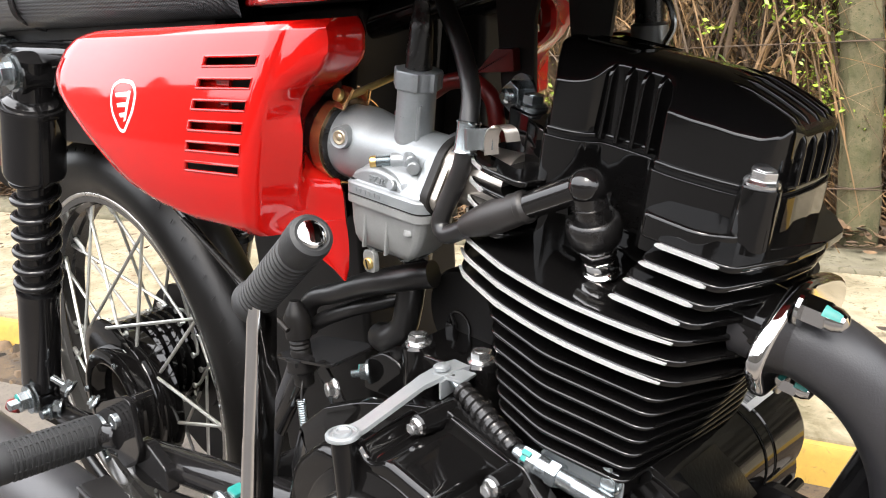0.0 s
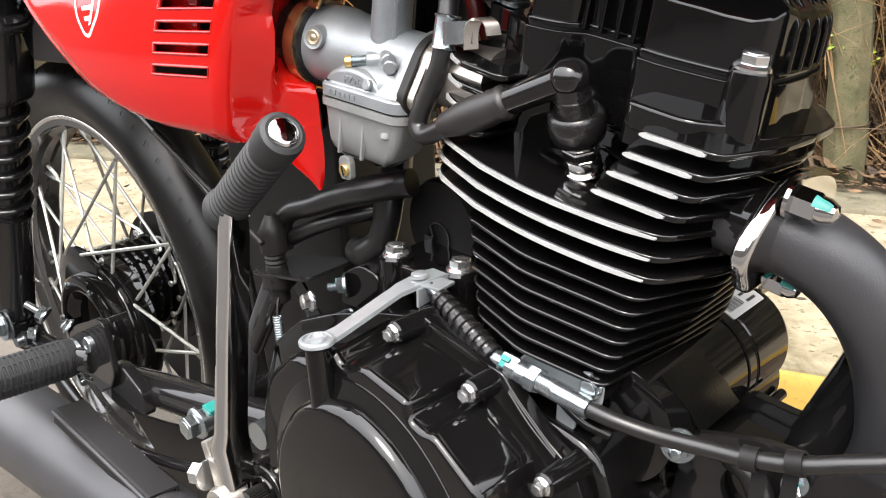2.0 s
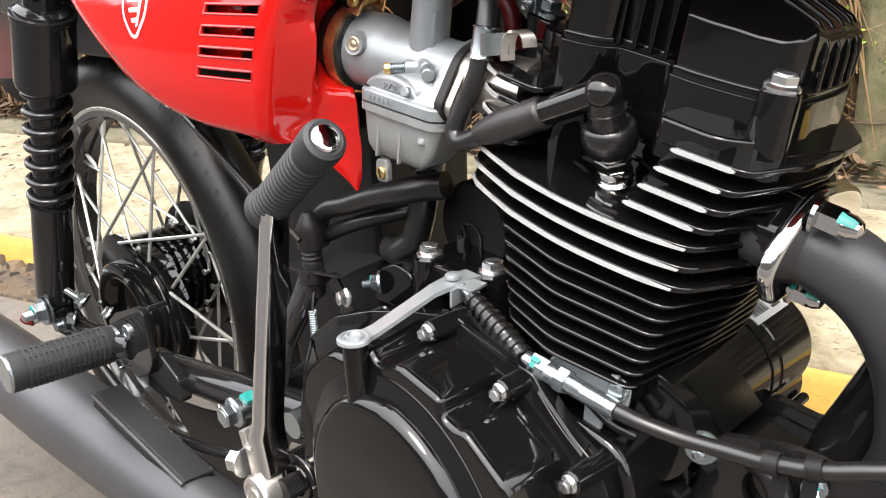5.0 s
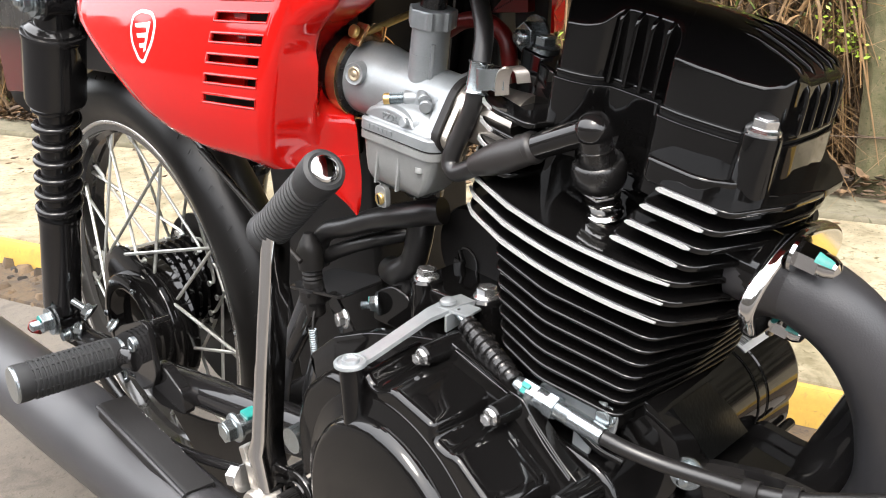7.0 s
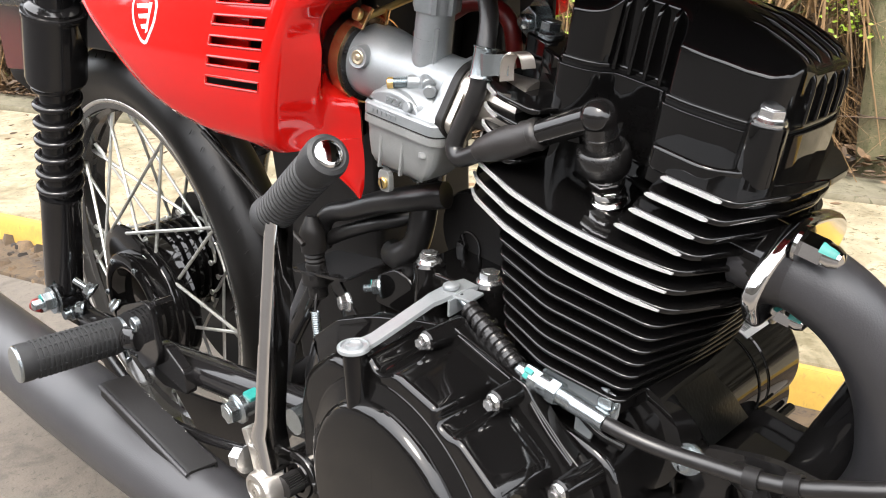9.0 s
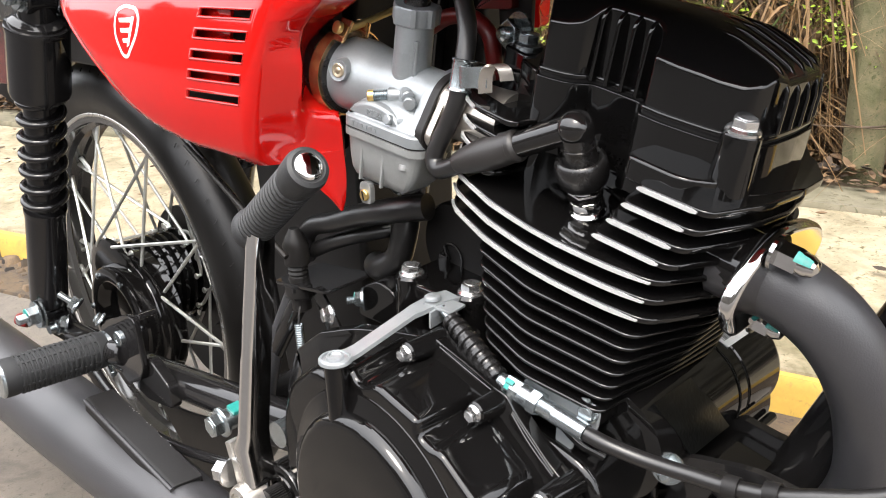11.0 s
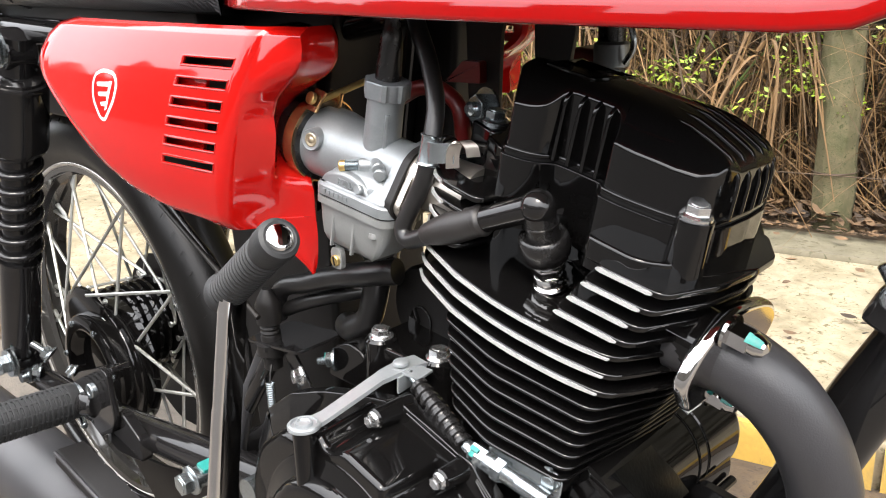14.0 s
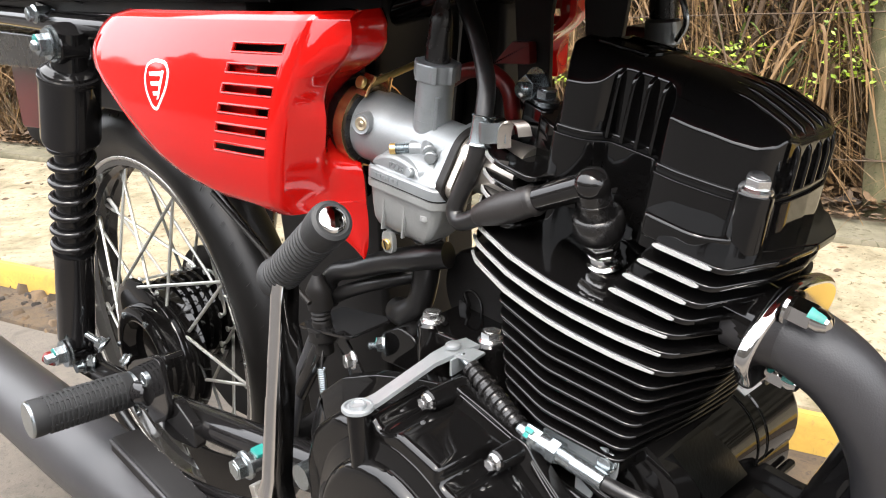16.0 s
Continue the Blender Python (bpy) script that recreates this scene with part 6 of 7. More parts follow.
# top bosses of the crankcase with bolts
for x, y, z in ((0.6660, -0.088, 0.5255), (0.7255, -0.088, 0.5265)):
    part("boss", rod((x, y, 0.47), (x, y, z - 0.006), 0.0135, 0.0120, 28, 0.0016), M_BLACK, case)
    bolt(case, V(x, y, z - 0.006), (0.05, 0, 1), 0.0072, M_PLATED, "flange_bolt", 0.0075)
part("bridge", box(0.075, 0.05, 0.02, pose(0.69, -0.07, 0.505, 0, 3, 0), 0.006), M_BLACK, case)
stud(case, V(0.616, -0.092, 0.487), (-0.75, -0.62, -0.1), 0.0066, 0.015, 0.002)
part("lug", prism(rounded([(0.604, 0.470), (0.612, 0.497), (0.632, 0.506), (0.650, 0.500), (0.650, 0.470)], 0.006, 3), 0.070, 0.092, XZ, 0.002), M_BLACK, case)
bolt(case, V(0.618, -0.128, 0.487), (-0.3, -1, 0.1), 0.0058, M_PLATED, "flange_bolt", 0.007)

# ---- clutch release lever ----
A, Bp = V(0.705, -0.192, 0.502), V(0.7145, -0.114, 0.5180)
lv = part("clutch_lever", loop_mesh([[c + s * w + V(0, 0, h) for s, h in ((side, 0), (side * -1, 0), (side * -1, 0.003), (side, 0.003))] for c, w, side in
     [(A, 0.0072, V(1, -0.15, 0)), (A + V(0.0012, 0.011, 0.0004), 0.0062, V(1, -0.15, 0)), (A + V(0.0024, 0.016, 0.0016), 0.0056, V(1, -0.15, 0)), (A + V(0.0080, 0.058, 0.0138), 0.0058, V(1, -0.15, 0.0)), (A + V(0.0088, 0.063, 0.0148), 0.0070, V(1, -0.15, 0.0)), (Bp + V(0, 0.006, 0), 0.0080, V(1, -0.15, 0.0)), (Bp + V(0.003, 0.016, 0.0), 0.0080, V(1, -0.15, 0.0))]]), M_LEVER, bike, "bright zinc-plated clutch release lever")
part("hub_disc", lathe([(0.0103, -0.0014), (0.0108, -0.001), (0.0108, 0.0010), (0.0102, 0.0018), (0.0086, 0.0022), (0.0080, 0.0008), (0.0062, 0.0008), (0.0056, 0.0032), (0.0040, 0.0034), (0.0034, 0.0022), (0.0005, 0.0022)], axis(A + V(0, 0, 0.002), (0, 0, 1)), 36), M_LEVER, lv)
part("clevis", join(box(0.024, 0.016, 0.002, pose(0.723, -0.112, 0.5190, 0, 4, 8), 0.0008), box(0.002, 0.016, 0.012, pose(0.722, -0.118, 0.5125, 0, 4, 8), 0.0008)), M_LEVER, lv)
part("pin", lathe([(0.0056, 0), (0.0056, 0.0022), (0.0042, 0.0032), (0.0005, 0.0035)], axis(Bp + V(0, 0, 0.0035), (0, 0, 1)), 20), M_LEVER, lv)
part("shaft", rod((0.705, -0.192, 0.44), (0.705, -0.192, 0.502), 0.008, bev=0.001), M_BLACK, lv)

# ---- clutch cable with boot and adjuster ----
b0, b1 = V(0.7325, -0.1165, 0.5135), V(0.7845, -0.1260, 0.4900)
pr, Lb = [], (b1 - b0).length
for k in range(9):
    h = Lb * k / 9
    g = 0.82 + 0.10 * math.sin(math.pi * k / 8)
    pr += [(0.0064 * g, h), (0.0080 * g, h + Lb * 0.02), (0.0083 * g, h + Lb * 0.07), (0.0066 * g, h + Lb * 0.085)]
cable = part("clutch_cable", tube([(0.851, -0.1275, 0.4795), (0.866, -0.1255, 0.4765), (0.886, -0.1195, 0.4725), (0.912, -0.114, 0.4715), (0.937, -0.111, 0.4730), (0.97, -0.105, 0.480), (1.02, -0.085, 0.50), (1.06, -0.05, 0.56)], 0.0046, 16, 8), M_HOSE, bike, "black clutch cable with a metal adjuster")
part("inner_wire", rod(b0 + (b0 - b1) * 0.18, b0 + (b1 - b0) * 0.1, 0.0032, bev=0.0004), M_ZINC, cable)
part("bellows", lathe(pr, axis(b0, b1 - b0), 22), M_RUBBER, cable, "corrugated black rubber bellows")
a0, a1 = b1, V(0.851, -0.1275, 0.4795)
ad = a1 - a0
La = ad.length
am = axis(a0, ad)
to_sky = am.inverted().to_3x3() @ V(0.35, -0.8, 0.45)
DAB = math.atan2(to_sky.y, to_sky.x) - 0.7      # where the paint was dabbed on, round the adjuster
part("adjuster", join(lathe([(0.0050, 0), (0.0056, 0.002), (0.0056, 0.0064), (0.005, 0.0064)], am, 18), lathe([(0.0066, 0.0180), (0.0068, 0.0190), (0.0069, 0.0200), (0.0069, 0.0262), (0.0066, 0.0270)], am, 28), lathe([(0.0052 + 0.0007 * (k % 2), 0.033 + k * 0.0008) for k in range(15)], am, 18), lathe([(0.0055, 0.0438), (0.0060, 0.0448), (0.0059, La - 0.002), (0.0054, La), (0.0046, La)], am, 20)), M_ZINC, cable, "zinc threaded cable adjuster")
part("lock_nut", prism(hexagon(0.0074), 0.0060, 0.0185, am, 0.0008), M_ZINC, cable)
part("lock_nut", prism(hexagon(0.0080), 0.0260, 0.0335, am, 0.0010), M_ZINC, cable)
for k in range(2):
    part("paint_dab", loop_mesh([[am @ V(r * math.cos(a), r * math.sin(a), h) for a in (DAB + 0.5 * k, DAB + 0.22 + 0.5 * k, DAB + 0.44 + 0.5 * k)] for r, h in ((0.0074, 0.0072 + 0.0010 * k), (0.0076, 0.0086), (0.0076, 0.0110), (0.0074, 0.0135 - 0.0016 * k))], False, False), M_TEAL, cable, "teal paint mark")
br = part("cable_bracket", join(prism(rounded([(0.794, 0.478), (0.796, 0.488), (0.804, 0.4955), (0.816, 0.4945), (0.829, 0.4915), (0.844, 0.4935), (0.853, 0.488), (0.851, 0.476), (0.839, 0.463), (0.826, 0.468), (0.808, 0.474)], 0.003, 3), 0.1145, 0.1170, XZ, 0.001), prism(rounded([(0.820, 0.450), (0.823, 0.480), (0.834, 0.478), (0.834, 0.456)], 0.003), 0.1155, 0.1180, XZ, 0.001)), M_LEVER, bike, "zinc cable bracket bolted to the crankcase")
bolt(br, V(0.8455, -0.1172, 0.4865), (0.1, -1, 0.25), 0.0052, M_ZINC, "flange_bolt", 0.005)
ribbon_lip = tube([(0.797, -0.1165, 0.489), (0.805, -0.1165, 0.4955), (0.817, -0.1165, 0.4945), (0.830, -0.1165, 0.4915), (0.845, -0.1165, 0.4935)], 0.0014, 8, 4)
part("rolled_edge", ribbon_lip, M_LEVER, br)

# ---- starter motor ----
stc = V(0.8435, 0.0, 0.4545)
sm = axis(stc, (0, 1, 0), (1, 0, 0))
starter = part("starter_motor", lathe([(0.030, -0.098), (0.0380, -0.094), (0.0380, -0.0016), (0.0372, -0.0006), (0.0372, 0.0006), (0.0384, 0.0012), (0.0384, 0.0112), (0.0376, 0.0120), (0.0376, 0.0126), (0.0386, 0.0134), (0.0386, 0.0540), (0.0380, 0.0568), (0.0362, 0.0584), (0.030, 0.0590), (0.010, 0.0592)], sm, 72), M_BLACK, bike, "glossy black cylindrical starter motor")
for y_ in (-0.0004, 0.0108):
    part("seam_ring", ring_lathe([(0.0380, -0.0003), (0.0388, -0.0002), (0.0388, 0.0002), (0.0380, 0.0003)], sm @ Matrix.Translation((0, 0, y_)), 72), M_PLATE, starter)
part("end_frame", lathe([(0.030, -0.01), (0.0345, 0.0), (0.0345, 0.0470), (0.0335, 0.0490), (0.010, 0.0495)], axis((0.8465, 0.0, 0.4340), (0, 1, 0), (1, 0, 0)), 56), M_BLACK, starter)
part("through_bolt", rod((0.884, 0.010, 0.4250), (0.884, 0.046, 0.4250), 0.0034, seg=14, bev=0.0008), M_BLACK, starter)


def on_starter(r, angles, y0, y1):
    """A patch wrapped round the starter's barrel."""
    rows = []
    for a in angles:
        c, s_ = math.cos(radians(a)), math.sin(radians(a))
        rows.append([stc + V((r + dr) * c, y, (r + dr) * s_) for y, dr in ((y0, 0.0004), (y1, 0.0004), (y1, -0.0004), (y0, -0.0004))])
    return loop_mesh(rows)


lab = part("label", on_starter(0.0389, [55 + 6 * i for i in range(8)], 0.0080, 0.0500), M_LABEL, starter, "white paper label with a bar code")
for k in range(14):
    y = 0.0110 + k * 0.0014 + (0.0004 if k % 3 else 0)
    part("code_bar", on_starter(0.0391, [62 + 6 * i for i in range(5)], y, y + 0.0005 + 0.0003 * (k % 2)), M_INK, lab)
for k in range(3):
    part("print_bar", on_starter(0.0391, [61 + 9 * k, 64 + 9 * k], 0.0340, 0.0450 - 0.003 * k), M_INK, lab)
def pad_on_starter(r, a0, a1, grow):
    """A slanting flat-topped pad on the barrel's side."""
    rows = []
    for i in range(9):
        f = i / 8
        a = radians(a0 + (a1 - a0) * f)
        y0, y1 = -0.086 + 0.019 * f - grow, -0.045 + 0.024 * f + grow
        rr = r * math.cos(radians(a1 - a0) / 2) / math.cos(a - radians(a0 + a1) / 2)
        rr = max(rr, 0.0386)
        rows.append([stc + V(q * math.cos(a), y, q * math.sin(a)) for y, q in ((y0, rr), (y1, rr), (y1, 0.037), (y0, 0.037))])
    return loop_mesh(rows)


pad_ = part("side_pad", pad_on_starter(0.0425, 52, -8, 0.0), M_TEXT, starter, "rough cast pad on the motor's side")
for f0, f1 in ((52, 47), (-3, -8)):
    part("pad_edge", pad_on_starter(0.0398, f0, f1, 0.001), M_BLACK, pad_)
part("case_rib", tube([(0.843, -0.060, 0.478), (0.852, -0.060, 0.465), (0.868, -0.060, 0.452), (0.884, -0.060, 0.444)], 0.0024, 12), M_BLACK, case)
part("case_rib", tube([(0.832, -0.060, 0.458), (0.846, -0.062, 0.449), (0.865, -0.062, 0.438)], 0.0050, 12), M_BLACK, case)

part("case_foot", prism(rounded([(0.842, 0.36), (0.848, 0.428), (0.884, 0.437), (0.918, 0.430), (0.925, 0.36)], 0.006, 3), 0.068, 0.004, XZ, 0.002), M_BLACK, case)

# ---- lower engine mount plate ----
def plate_with_hole():
    o = rounded([(0.855, 0.30), (0.870, 0.40), (0.880, 0.452), (0.93, 0.462), (0.99, 0.455), (1.00, 0.40), (0.97, 0.30)], 0.012, 4)
    bm = bmesh.new()
    n = 48
    cx, cz, r = 0.9170, 0.4260, 0.0158

    def ring(y, f):
        out = []
        for i in range(n):
            a = 2 * math.pi * i / n
            d = V(math.cos(a), 0, math.sin(a))
            best = 1.0
            for (x0, z0), (x1, z1) in zip(o, o[1:] + o[:1]):
                ex, ez = x1 - x0, z1 - z0
                den = d.x * ez - d.z * ex
                if abs(den) < 1e-9:
                    continue
                t = ((x0 - cx) * ez - (z0 - cz) * ex) / den
                s = ((x0 - cx) * d.z - (z0 - cz) * d.x) / den
                if t > 0 and -1e-6 <= s <= 1 + 1e-6:
                    best = min(best, t)
            t = r if f == 0 else best
            out.append(bm.verts.new((cx + d.x * t, y, cz + d.z * t)))
        return out
    a, b, c, d = ring(-0.075, 0), ring(-0.075, 1), ring(-0.070, 1), ring(-0.070, 0)
    for p, q in ((a, b), (b, c), (c, d), (d, a)):
        for i in range(n):
            j = (i + 1) % n
            bm.faces.new((p[i], p[j], q[j], q[i]))
    return bm


part("gusset", prism(rounded([(0.866, 0.412), (0.868, 0.432), (0.884, 0.446), (0.912, 0.441), (0.955, 0.445), (0.985, 0.46), (0.97, 0.42), (0.92, 0.408)], 0.004), 0.004, -0.004, XZ, 0.001), M_FRAME, fr)
mp_ = part("engine_mount", plate_with_hole(), M_FRAME, bike, "black engine mounting plate with a round hole")
stud(mp_, V(0.884, -0.090, 0.452), (0.35, -1, 0.25), 0.0068, 0.017, 0.003)
stud(mp_, V(0.944, -0.080, 0.446), (0.5, -1, 0.1), 0.0048, 0.014, 0.002)
part("hose_loop", tube([(0.910, -0.080, 0.449), (0.916, -0.084, 0.4500), (0.9235, -0.086, 0.447), (0.930, -0.087, 0.434), (0.929, -0.086, 0.420), (0.922, -0.083, 0.407), (0.912, -0.080, 0.392)], 0.0072, 14, 6), M_HOSE, mp_, "black hose looped in front of the plate")
for x_, z_ in ((0.9365, 0.4530), (0.9520, 0.4560)):
    part("tie_tail", box(0.0075, 0.0012, 0.036, pose(x_, -0.1085, z_, -6, 4, 10), 0.0006), M_PLATE, cable, "hanging end of a black cable tie")
part("cable_tie", join(ring_lathe([(0.0052, -0.004), (0.0064, -0.004), (0.0064, 0.004), (0.0052, 0.004)], axis((0.934, -0.1115, 0.4728), (1, 0.1, 0.06)), 20)), M_PLATE, cable)
part("cable_tie", join(ring_lathe([(0.0052, -0.004), (0.0064, -0.004), (0.0064, 0.004), (0.0052, 0.004)], axis((0.955, -0.108, 0.4765), (1, 0.1, 0.2)), 20)), M_PLATE, cable)

# ---- kick starter ----
K1, K2 = V(0.598, -0.172, 0.563), V(0.684, -0.183, 0.6235)
km = axis(K1, K2 - K1)
Lk = (K2 - K1).length
def arm_ring(c, f):
    return [c + V(x, y, 0) * f for x, y in ((0.0046, 0.012), (0.0060, 0.002), (0.0062, -0.0045), (0.0056, -0.0072), (0.0042, -0.0090), (0.0022, -0.0099), (-0.0020, -0.0103), (-0.0058, -0.0098), (-0.0070, -0.0086), (-0.0072, 0.012))]


kick = part("kick_starter", loop_mesh([arm_ring(V(*c), f) for c, f in (((0.592, -0.192, 0.362), 1.15), ((0.588, -0.192, 0.392), 1.15), ((0.590, -0.190, 0.404), 0.98), ((0.598, -0.184, 0.47), 0.93), ((0.607, -0.179, 0.53), 0.88), ((0.612, -0.175, 0.575), 0.82))]), M_CHROME, bike, "chromed kick starter lever with a ribbed rubber pedal", 40)
pr = [(0.012, -0.006), (0.0148, -0.006), (0.0158, -0.003), (0.0155, 0.002)]
for k in range(15):
    h = 0.005 + k * 0.0052
    pr += [(0.0130, h), (0.0137, h + 0.0012), (0.0137, h + 0.0030), (0.0126, h + 0.0042)]
pr += [(0.0132, Lk - 0.020), (0.0142, Lk - 0.016), (0.0145, Lk - 0.004), (0.0136, Lk), (0.0110, Lk + 0.0014), (0.0088, Lk + 0.0006)]
part("pedal_rubber", lathe(pr, km, 40), M_GRIP, kick, "ribbed grey rubber pedal")
part("pedal_cap", lathe([(0.0090, Lk - 0.001), (0.0092, Lk + 0.0014), (0.0084, Lk + 0.0026), (0.006, Lk + 0.0034), (0.0005, Lk + 0.0038)], km, 36), M_CHROME, kick, "domed chrome end cap")
kb = V(0.590, -0.192, 0.348)
boss = part("boss", join(lathe([(0.010, -0.004), (0.0150, -0.002), (0.0155, 0.002), (0.0155, 0.014), (0.0140, 0.0175), (0.0105, 0.0185), (0.0100, 0.0172), (0.0075, 0.0172), (0.0070, 0.0190), (0.0030, 0.0192), (0.0028, 0.0165), (0.0003, 0.0165)], axis(kb, (0, -1, 0)), 36), box(0.017, 0.018, 0.030, pose(0.585, -0.195, 0.368, 0, -10, 0), 0.004)), M_NICKEL, kick, "satin nickel clamp boss")
for x, z, r in ((0.563, 0.367, 0.0085), (0.610, 0.338, 0.0065)):
    bolt(boss, V(x + 0.010, -0.204, z), (-1, -0.25, -0.1), r, M_PLATED, "clamp_bolt", r * 1.5)
part("slit", box(0.0016, 0.002, 0.013, pose(0.586, -0.2098, 0.336, 0, 12, 0)), M_DARK, boss)
part("ear", box(0.008, 0.012, 0.015, pose(0.568, -0.194, 0.382, 0, -16, 0), 0.002), M_NICKEL, boss)
spl = []
for i in range(60):
    a = 2 * math.pi * i / 60
    r = 0.0090 if i % 2 else 0.0080
    spl.append((r * math.cos(a), r * math.sin(a)))
part("splined_shaft", prism(spl, 0, 0.075, axis((0.606, -0.12, 0.352), (0, -1, 0))), M_PLATE, kick)
part("seal_ring", lathe([(0.012, 0), (0.024, 0.0), (0.024, 0.020), (0.0225, 0.0225), (0.019, 0.0235), (0.0175, 0.0215), (0.0160, 0.0215), (0.0150, 0.024), (0.0105, 0.0245), (0.010, 0.02)], axis((0.606, -0.158, 0.352), (0, -1, 0)), 40), M_BLACK, kick)

# ---- rear brake pedal shaft bolt, brake light switch, hoses ----
sb = V(0.520, -0.150, 0.378)
part("footrest_bolt", join(rod(sb, sb + V(0, -0.028, 0.0), 0.0095, bev=0.001), bolt_mesh(sb + V(0, -0.026, 0), (0, -1, 0), 0.0098, 0.012)), M_ZINC, bike, "zinc bolt behind the kick starter")
part("paint_dab", box(0.012, 0.012, 0.004, pose(sb.x + 0.004, sb.y - 0.014, sb.z + 0.0095, 0, 12, 0), 0.0015), M_TEAL, bike, "teal paint mark")
sw = V(0.541, -0.100, 0.489)
sb_ = part("brake_switch", lathe([(0.006, -0.030), (0.0082, -0.028), (0.0082, -0.016), (0.0125, -0.015), (0.0125, -0.006), (0.008, -0.005), (0.0085, 0.0), (0.0075, 0.002), (0.0085, 0.004), (0.0075, 0.006), (0.0085, 0.008), (0.0075, 0.010), (0.0105, 0.012), (0.0110, 0.028), (0.0085, 0.034), (0.004, 0.042)], axis(sw, (0, 0, 1)), 28), M_DARK, bike, "black brake light switch with its spring")
part("bracket", prism(rounded([(-0.026, -0.012), (0.050, -0.014), (0.056, 0.030), (-0.020, 0.034)], 0.006, 3), 0.0, 0.0028, pose(sw.x, sw.y + 0.004, sw.z - 0.006, 4, -8, 0), 0.0006), M_FRAME, sb_)
part("lock_nut", prism(hexagon(0.0135), -0.0100, -0.0055, axis(sw, (0, 0, 1)), 0.0008, 0.0008), M_PLATE, sb_)
part("lock_nut", prism(hexagon(0.0125), -0.0175, -0.0125, axis(sw, (0, 0, 1)), 0.0008, 0.0008), M_PLATE, sb_)
part("stay_plate", prism(rounded([(0.553, 0.484), (0.566, 0.486), (0.592, 0.452), (0.586, 0.444), (0.572, 0.446)], 0.003, 3), 0.096, 0.099, XZ, 0.0008), M_FRAME, sb_, "black folded stay plate")
sp = []
for i in range(12 * 14):
    a = 2 * math.pi * i / 12
    sp.append(V(0.551 + 0.0032 * math.cos(a), -0.112 + 0.0032 * math.sin(a), 0.425 + i * 0.00017))
part("return_spring", tube(sp, 0.0008, 6, 1, False), M_ZINC, sb_)
part("spring_wire", tube([(0.551, -0.112, 0.453), (0.548, -0.108, 0.462), (0.543, -0.101, 0.470)], 0.0011, 6), M_PLATE, sb_)
part("breather_hose", tube([(0.538, -0.088, 0.500), (0.540, -0.088, 0.520), (0.552, -0.087, 0.532), (0.577, -0.086, 0.5400), (0.610, -0.083, 0.5520), (0.640, -0.078, 0.5600), (0.668, -0.070, 0.566)], [0.0072, 0.0075, 0.0080, 0.0082, 0.0090, 0.0098, 0.010], 18, 8), M_HOSE, bike, "black breather hose rising to the carburettor")
part("crankcase_hose", tube([(0.640, -0.058, 0.566), (0.634, -0.060, 0.550), (0.630, -0.062, 0.530), (0.624, -0.064, 0.514), (0.608, -0.066, 0.503), (0.594, -0.060, 0.500)], [0.0110, 0.0108, 0.0105, 0.0105, 0.0108, 0.0112], 18, 8), M_HOSE, bike, "black hose bending into the crankcase")
part("lower_hose", tube([(0.540, -0.085, 0.506), (0.560, -0.082, 0.516), (0.590, -0.075, 0.528), (0.62, -0.05, 0.535)], 0.0062, 14, 6), M_HOSE, bike, "thin black hose under the carburettor")
part("drain_hose", tube([(0.536, -0.095, 0.490), (0.530, -0.098, 0.472), (0.514, -0.100, 0.444), (0.500, -0.101, 0.420), (0.486, -0.101, 0.390), (0.474, -0.101, 0.362), (0.466, -0.100, 0.335)], 0.0078, 16, 6), M_GREYHOSE, bike, "dull grey hose running down behind the engine")
part("solenoid_cover", lathe([(0.001, -0.004), (0.034, -0.004), (0.036, 0.0), (0.036, 0.03), (0.03, 0.031)], axis((0.672, -0.045, 0.528), (0.1, 1, 0)), 40), M_PLATE, bike, "flat dark round cover behind the cylinder")
part("cover_ring", ring_lathe([(0.0105, 0), (0.0120, 0), (0.0120, 0.0012), (0.0105, 0.0012)], axis((0.6705, -0.0495, 0.5210), (-0.1, -1, 0)), 32), M_FRAME, bpy.data.objects["solenoid_cover"])
part("cover_clip", box(0.0085, 0.0050, 0.0075, pose(0.6640, -0.0520, 0.5195, 0, 12, 0), 0.001), M_FRAME, bpy.data.objects["solenoid_cover"])
part("clip_stem", box(0.0022, 0.0030, 0.0120, pose(0.6660, -0.0510, 0.5245, 0, -20, 0), 0.0006), M_FRAME, bpy.data.objects["solenoid_cover"])
part("rear_fender", tube([(0.30, 0.01, 0.60), (0.18, 0.01, 0.655), (0.033, 0.01, 0.668), (-0.12, 0.01, 0.64), (-0.26, 0.01, 0.56)], 0.045, 12), M_PLATE, bike, "black inner rear fender above the wheel")
part("tail_panel", prism(rounded([(-0.150, 0.580), (0.010, 0.590), (0.045, 0.668), (-0.150, 0.668)], 0.006), 0.075, 0.070, XZ, 0.001), M_TAIL_SHADED, bike, "red tail panel under the seat, its shade put into the colour")
part("tail_box", prism(rounded([(-0.20, 0.664), (0.055, 0.668), (0.075, 0.690), (0.070, 0.708), (-0.20, 0.712)], 0.008), 0.095, 0.055, XZ, 0.004), M_RUBBER, bike, "black plastic box under the seat")
part("shock_bracket", prism(rounded([(0.150, 0.680), (0.205, 0.684), (0.235, 0.735), (0.150, 0.735)], 0.006), 0.100, 0.093, XZ, 0.001), M_FRAME, bike, "black steel bracket holding the shock absorber")
tb_ = part("tie_bolt", join(rod((0.085, -0.100, 0.735), (0.085, -0.118, 0.735), 0.008), bolt_mesh((0.085, -0.118, 0.735), (0, -1, 0), 0.008)), M_ZINC, bike, "zinc bolt under the seat edge")
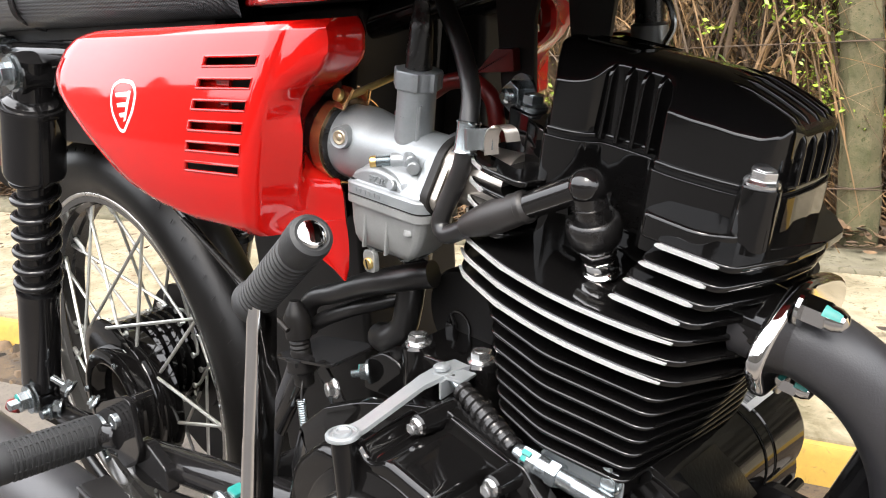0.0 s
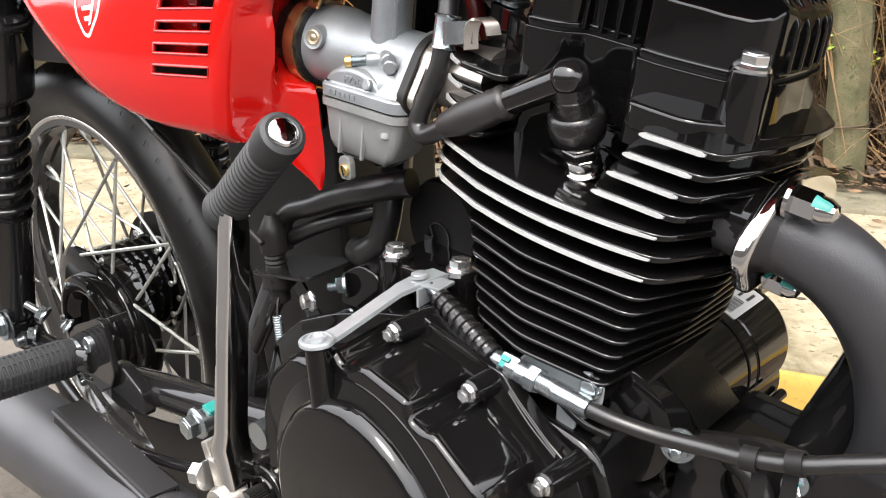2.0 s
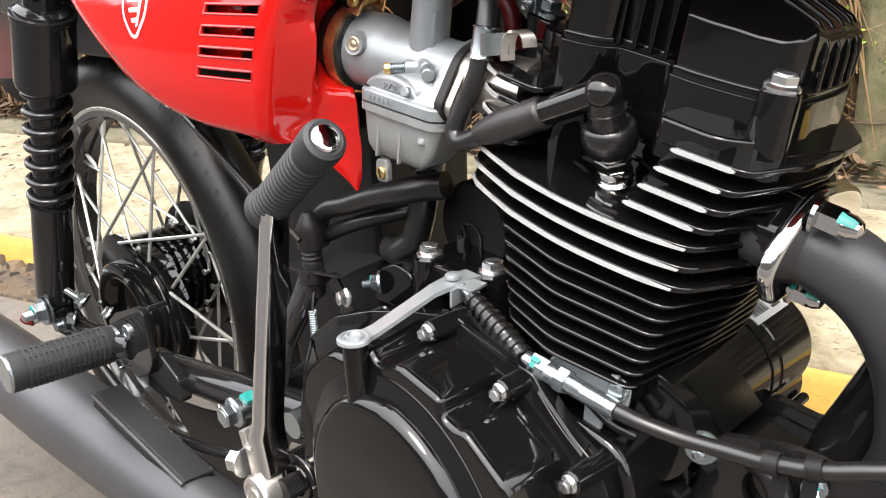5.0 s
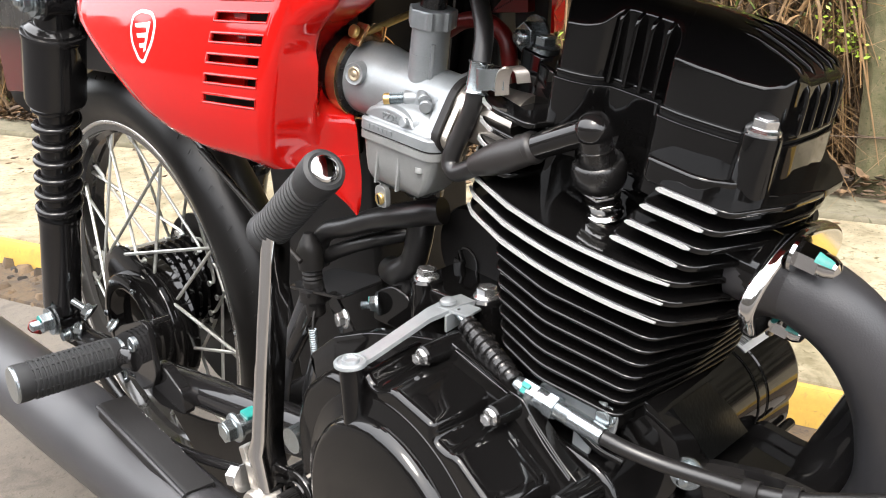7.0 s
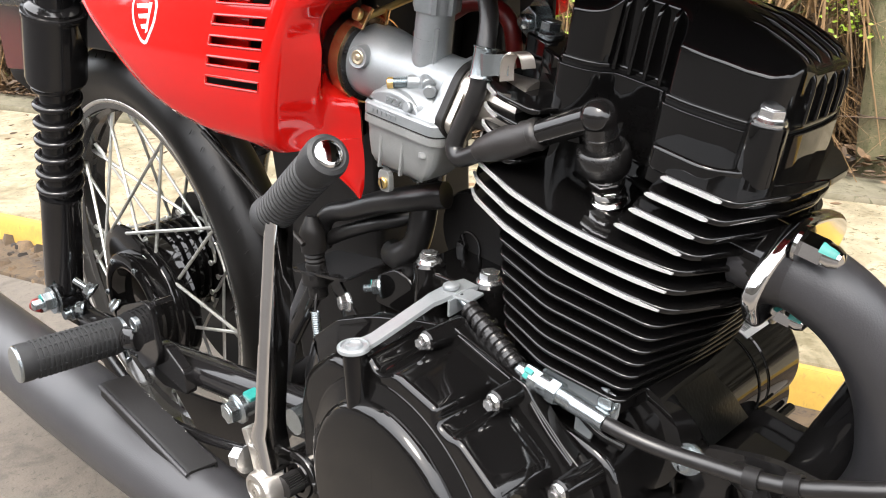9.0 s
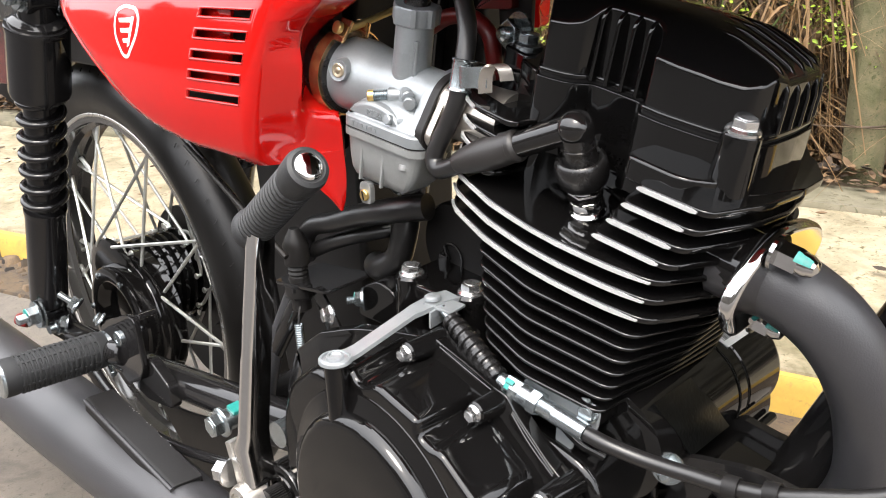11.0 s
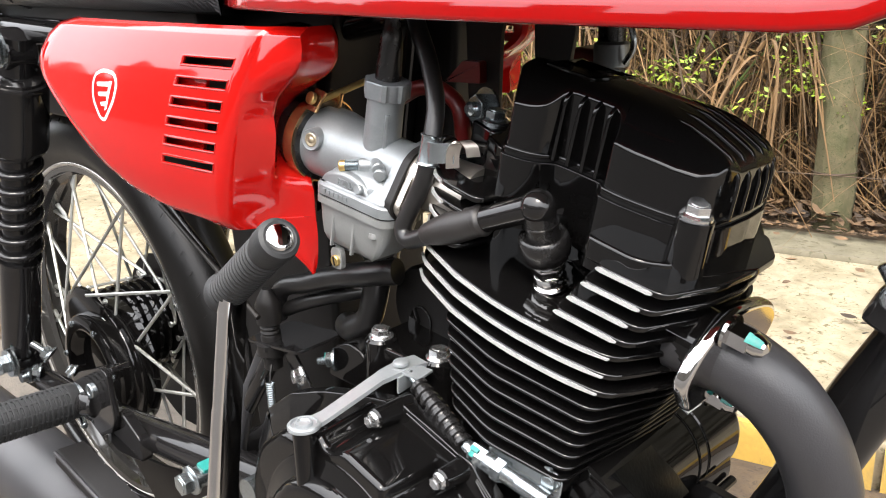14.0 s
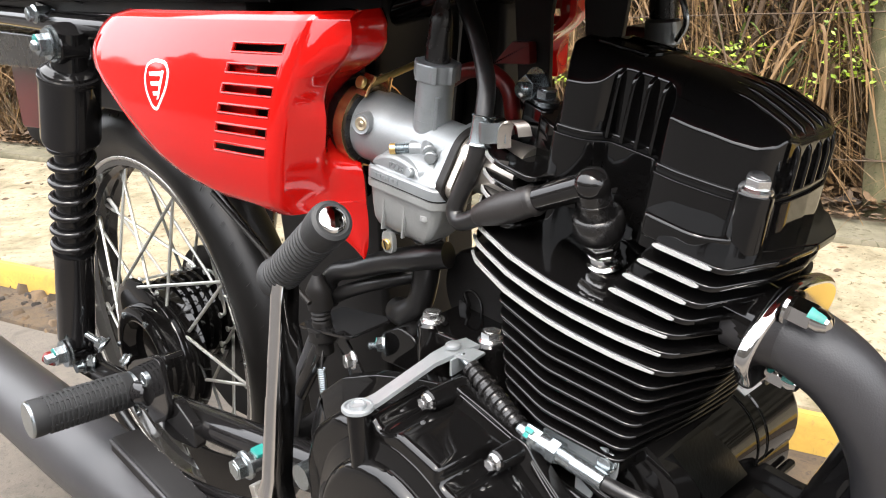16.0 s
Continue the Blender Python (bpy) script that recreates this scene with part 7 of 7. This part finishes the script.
part("bracket", box(0.050, 0.003, 0.030, pose(0.075, -0.102, 0.728, 0, 10, 0), 0.001), M_ZINC, tb_)
part("inner_guard", prism(rounded([(0.43, 0.33), (0.56, 0.33), (0.57, 0.62), (0.41, 0.62)], 0.02), 0.050, -0.06, XZ, 0.006), M_DARK, bike, "dark plastic splash guard behind the engine")

part("ignition_coil", prism(rounded([(0.718, 0.700), (0.724, 0.716), (0.745, 0.722), (0.765, 0.720), (0.770, 0.700)], 0.006), -0.040, -0.070, XZ, 0.004), M_FARRED, bike, "red ignition coil behind the valve cover, darkened for its shade")
clamp = part("hose_clamp", lathe([(0.010, -0.004), (0.0125, -0.003), (0.0125, 0.012), (0.010, 0.014)], axis((0.772, 0.045, 0.713), (0, 0, 1)), 24), M_ALU, bike, "grey clamp on a black vertical tube")
part("stem", rod((0.772, 0.045, 0.70), (0.772, 0.045, 0.775), 0.0098, bev=0.001), M_RUBBER, clamp)
part("strap", tube([(0.778, 0.040, 0.745), (0.790, 0.038, 0.740), (0.794, 0.038, 0.725), (0.786, 0.040, 0.713)], 0.0022, 8), M_ZINC, clamp)

part("guard_edge", tube([(0.20, -0.070, 0.620), (0.28, -0.070, 0.596), (0.339, -0.070, 0.565), (0.379, -0.070, 0.540), (0.418, -0.070, 0.514), (0.45, -0.070, 0.47), (0.46, -0.070, 0.40)], 0.0035, 10), M_FRAME, bike, "thin rolled edge of the rear mudguard")
# tube added for the far cover's inlet edge; shade put into its red
part("far_inlet_arch", tube([(0.600, -0.026, 0.668), (0.643, -0.030, 0.689), (0.658, -0.030, 0.695), (0.675, -0.030, 0.696), (0.687, -0.030, 0.692), (0.696, -0.030, 0.684), (0.699, -0.030, 0.670), (0.699, -0.028, 0.640)], 0.0060, 12, 6), M_FARRED, bike, "red arch of the far cover's inlet, darkened for its shade")

part("battery_box", prism(rounded([(-0.10, 0.62), (0.56, 0.62), (0.60, 0.752), (-0.10, 0.752)], 0.01), 0.055, -0.055, XZ, 0.004), M_DARK, bike, "dark battery box under the seat")
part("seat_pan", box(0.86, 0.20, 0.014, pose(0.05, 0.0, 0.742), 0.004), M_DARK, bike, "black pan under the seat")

part("case_boss", join(lathe([(0.0095, 0.0), (0.0090, 0.010), (0.0062, 0.0108), (0.0056, 0.006), (0.0004, 0.006)], axis((0.868, -0.085, 0.410), (0, -1, 0)), 24)), M_BLACK, case, "small hollow boss on the crankcase")
for p_, r_ in (([(0.833, -0.112, 0.452), (0.846, -0.112, 0.437), (0.850, -0.112, 0.418)], 0.0030), ([(0.822, -0.118, 0.474), (0.838, -0.116, 0.462), (0.852, -0.110, 0.455)], 0.0028), ([(0.862, -0.078, 0.438), (0.868, -0.080, 0.425), (0.866, -0.080, 0.390)], 0.0032), ([(0.845, -0.100, 0.400), (0.858, -0.098, 0.396), (0.868, -0.090, 0.380)], 0.0028)):
    part("case_rib", tube(p_, r_, 10, 5), M_BLACK, case)
# added filler for a red glimpse here, shade put into its colour
part("red_filler", prism(rounded([(0.682, 0.701), (0.700, 0.717), (0.716, 0.717), (0.716, 0.702)], 0.002), 0.030, 0.022, XZ, 0.001), M_FARRED, bike, "small added red piece behind the carburettor, darkened for its shade")
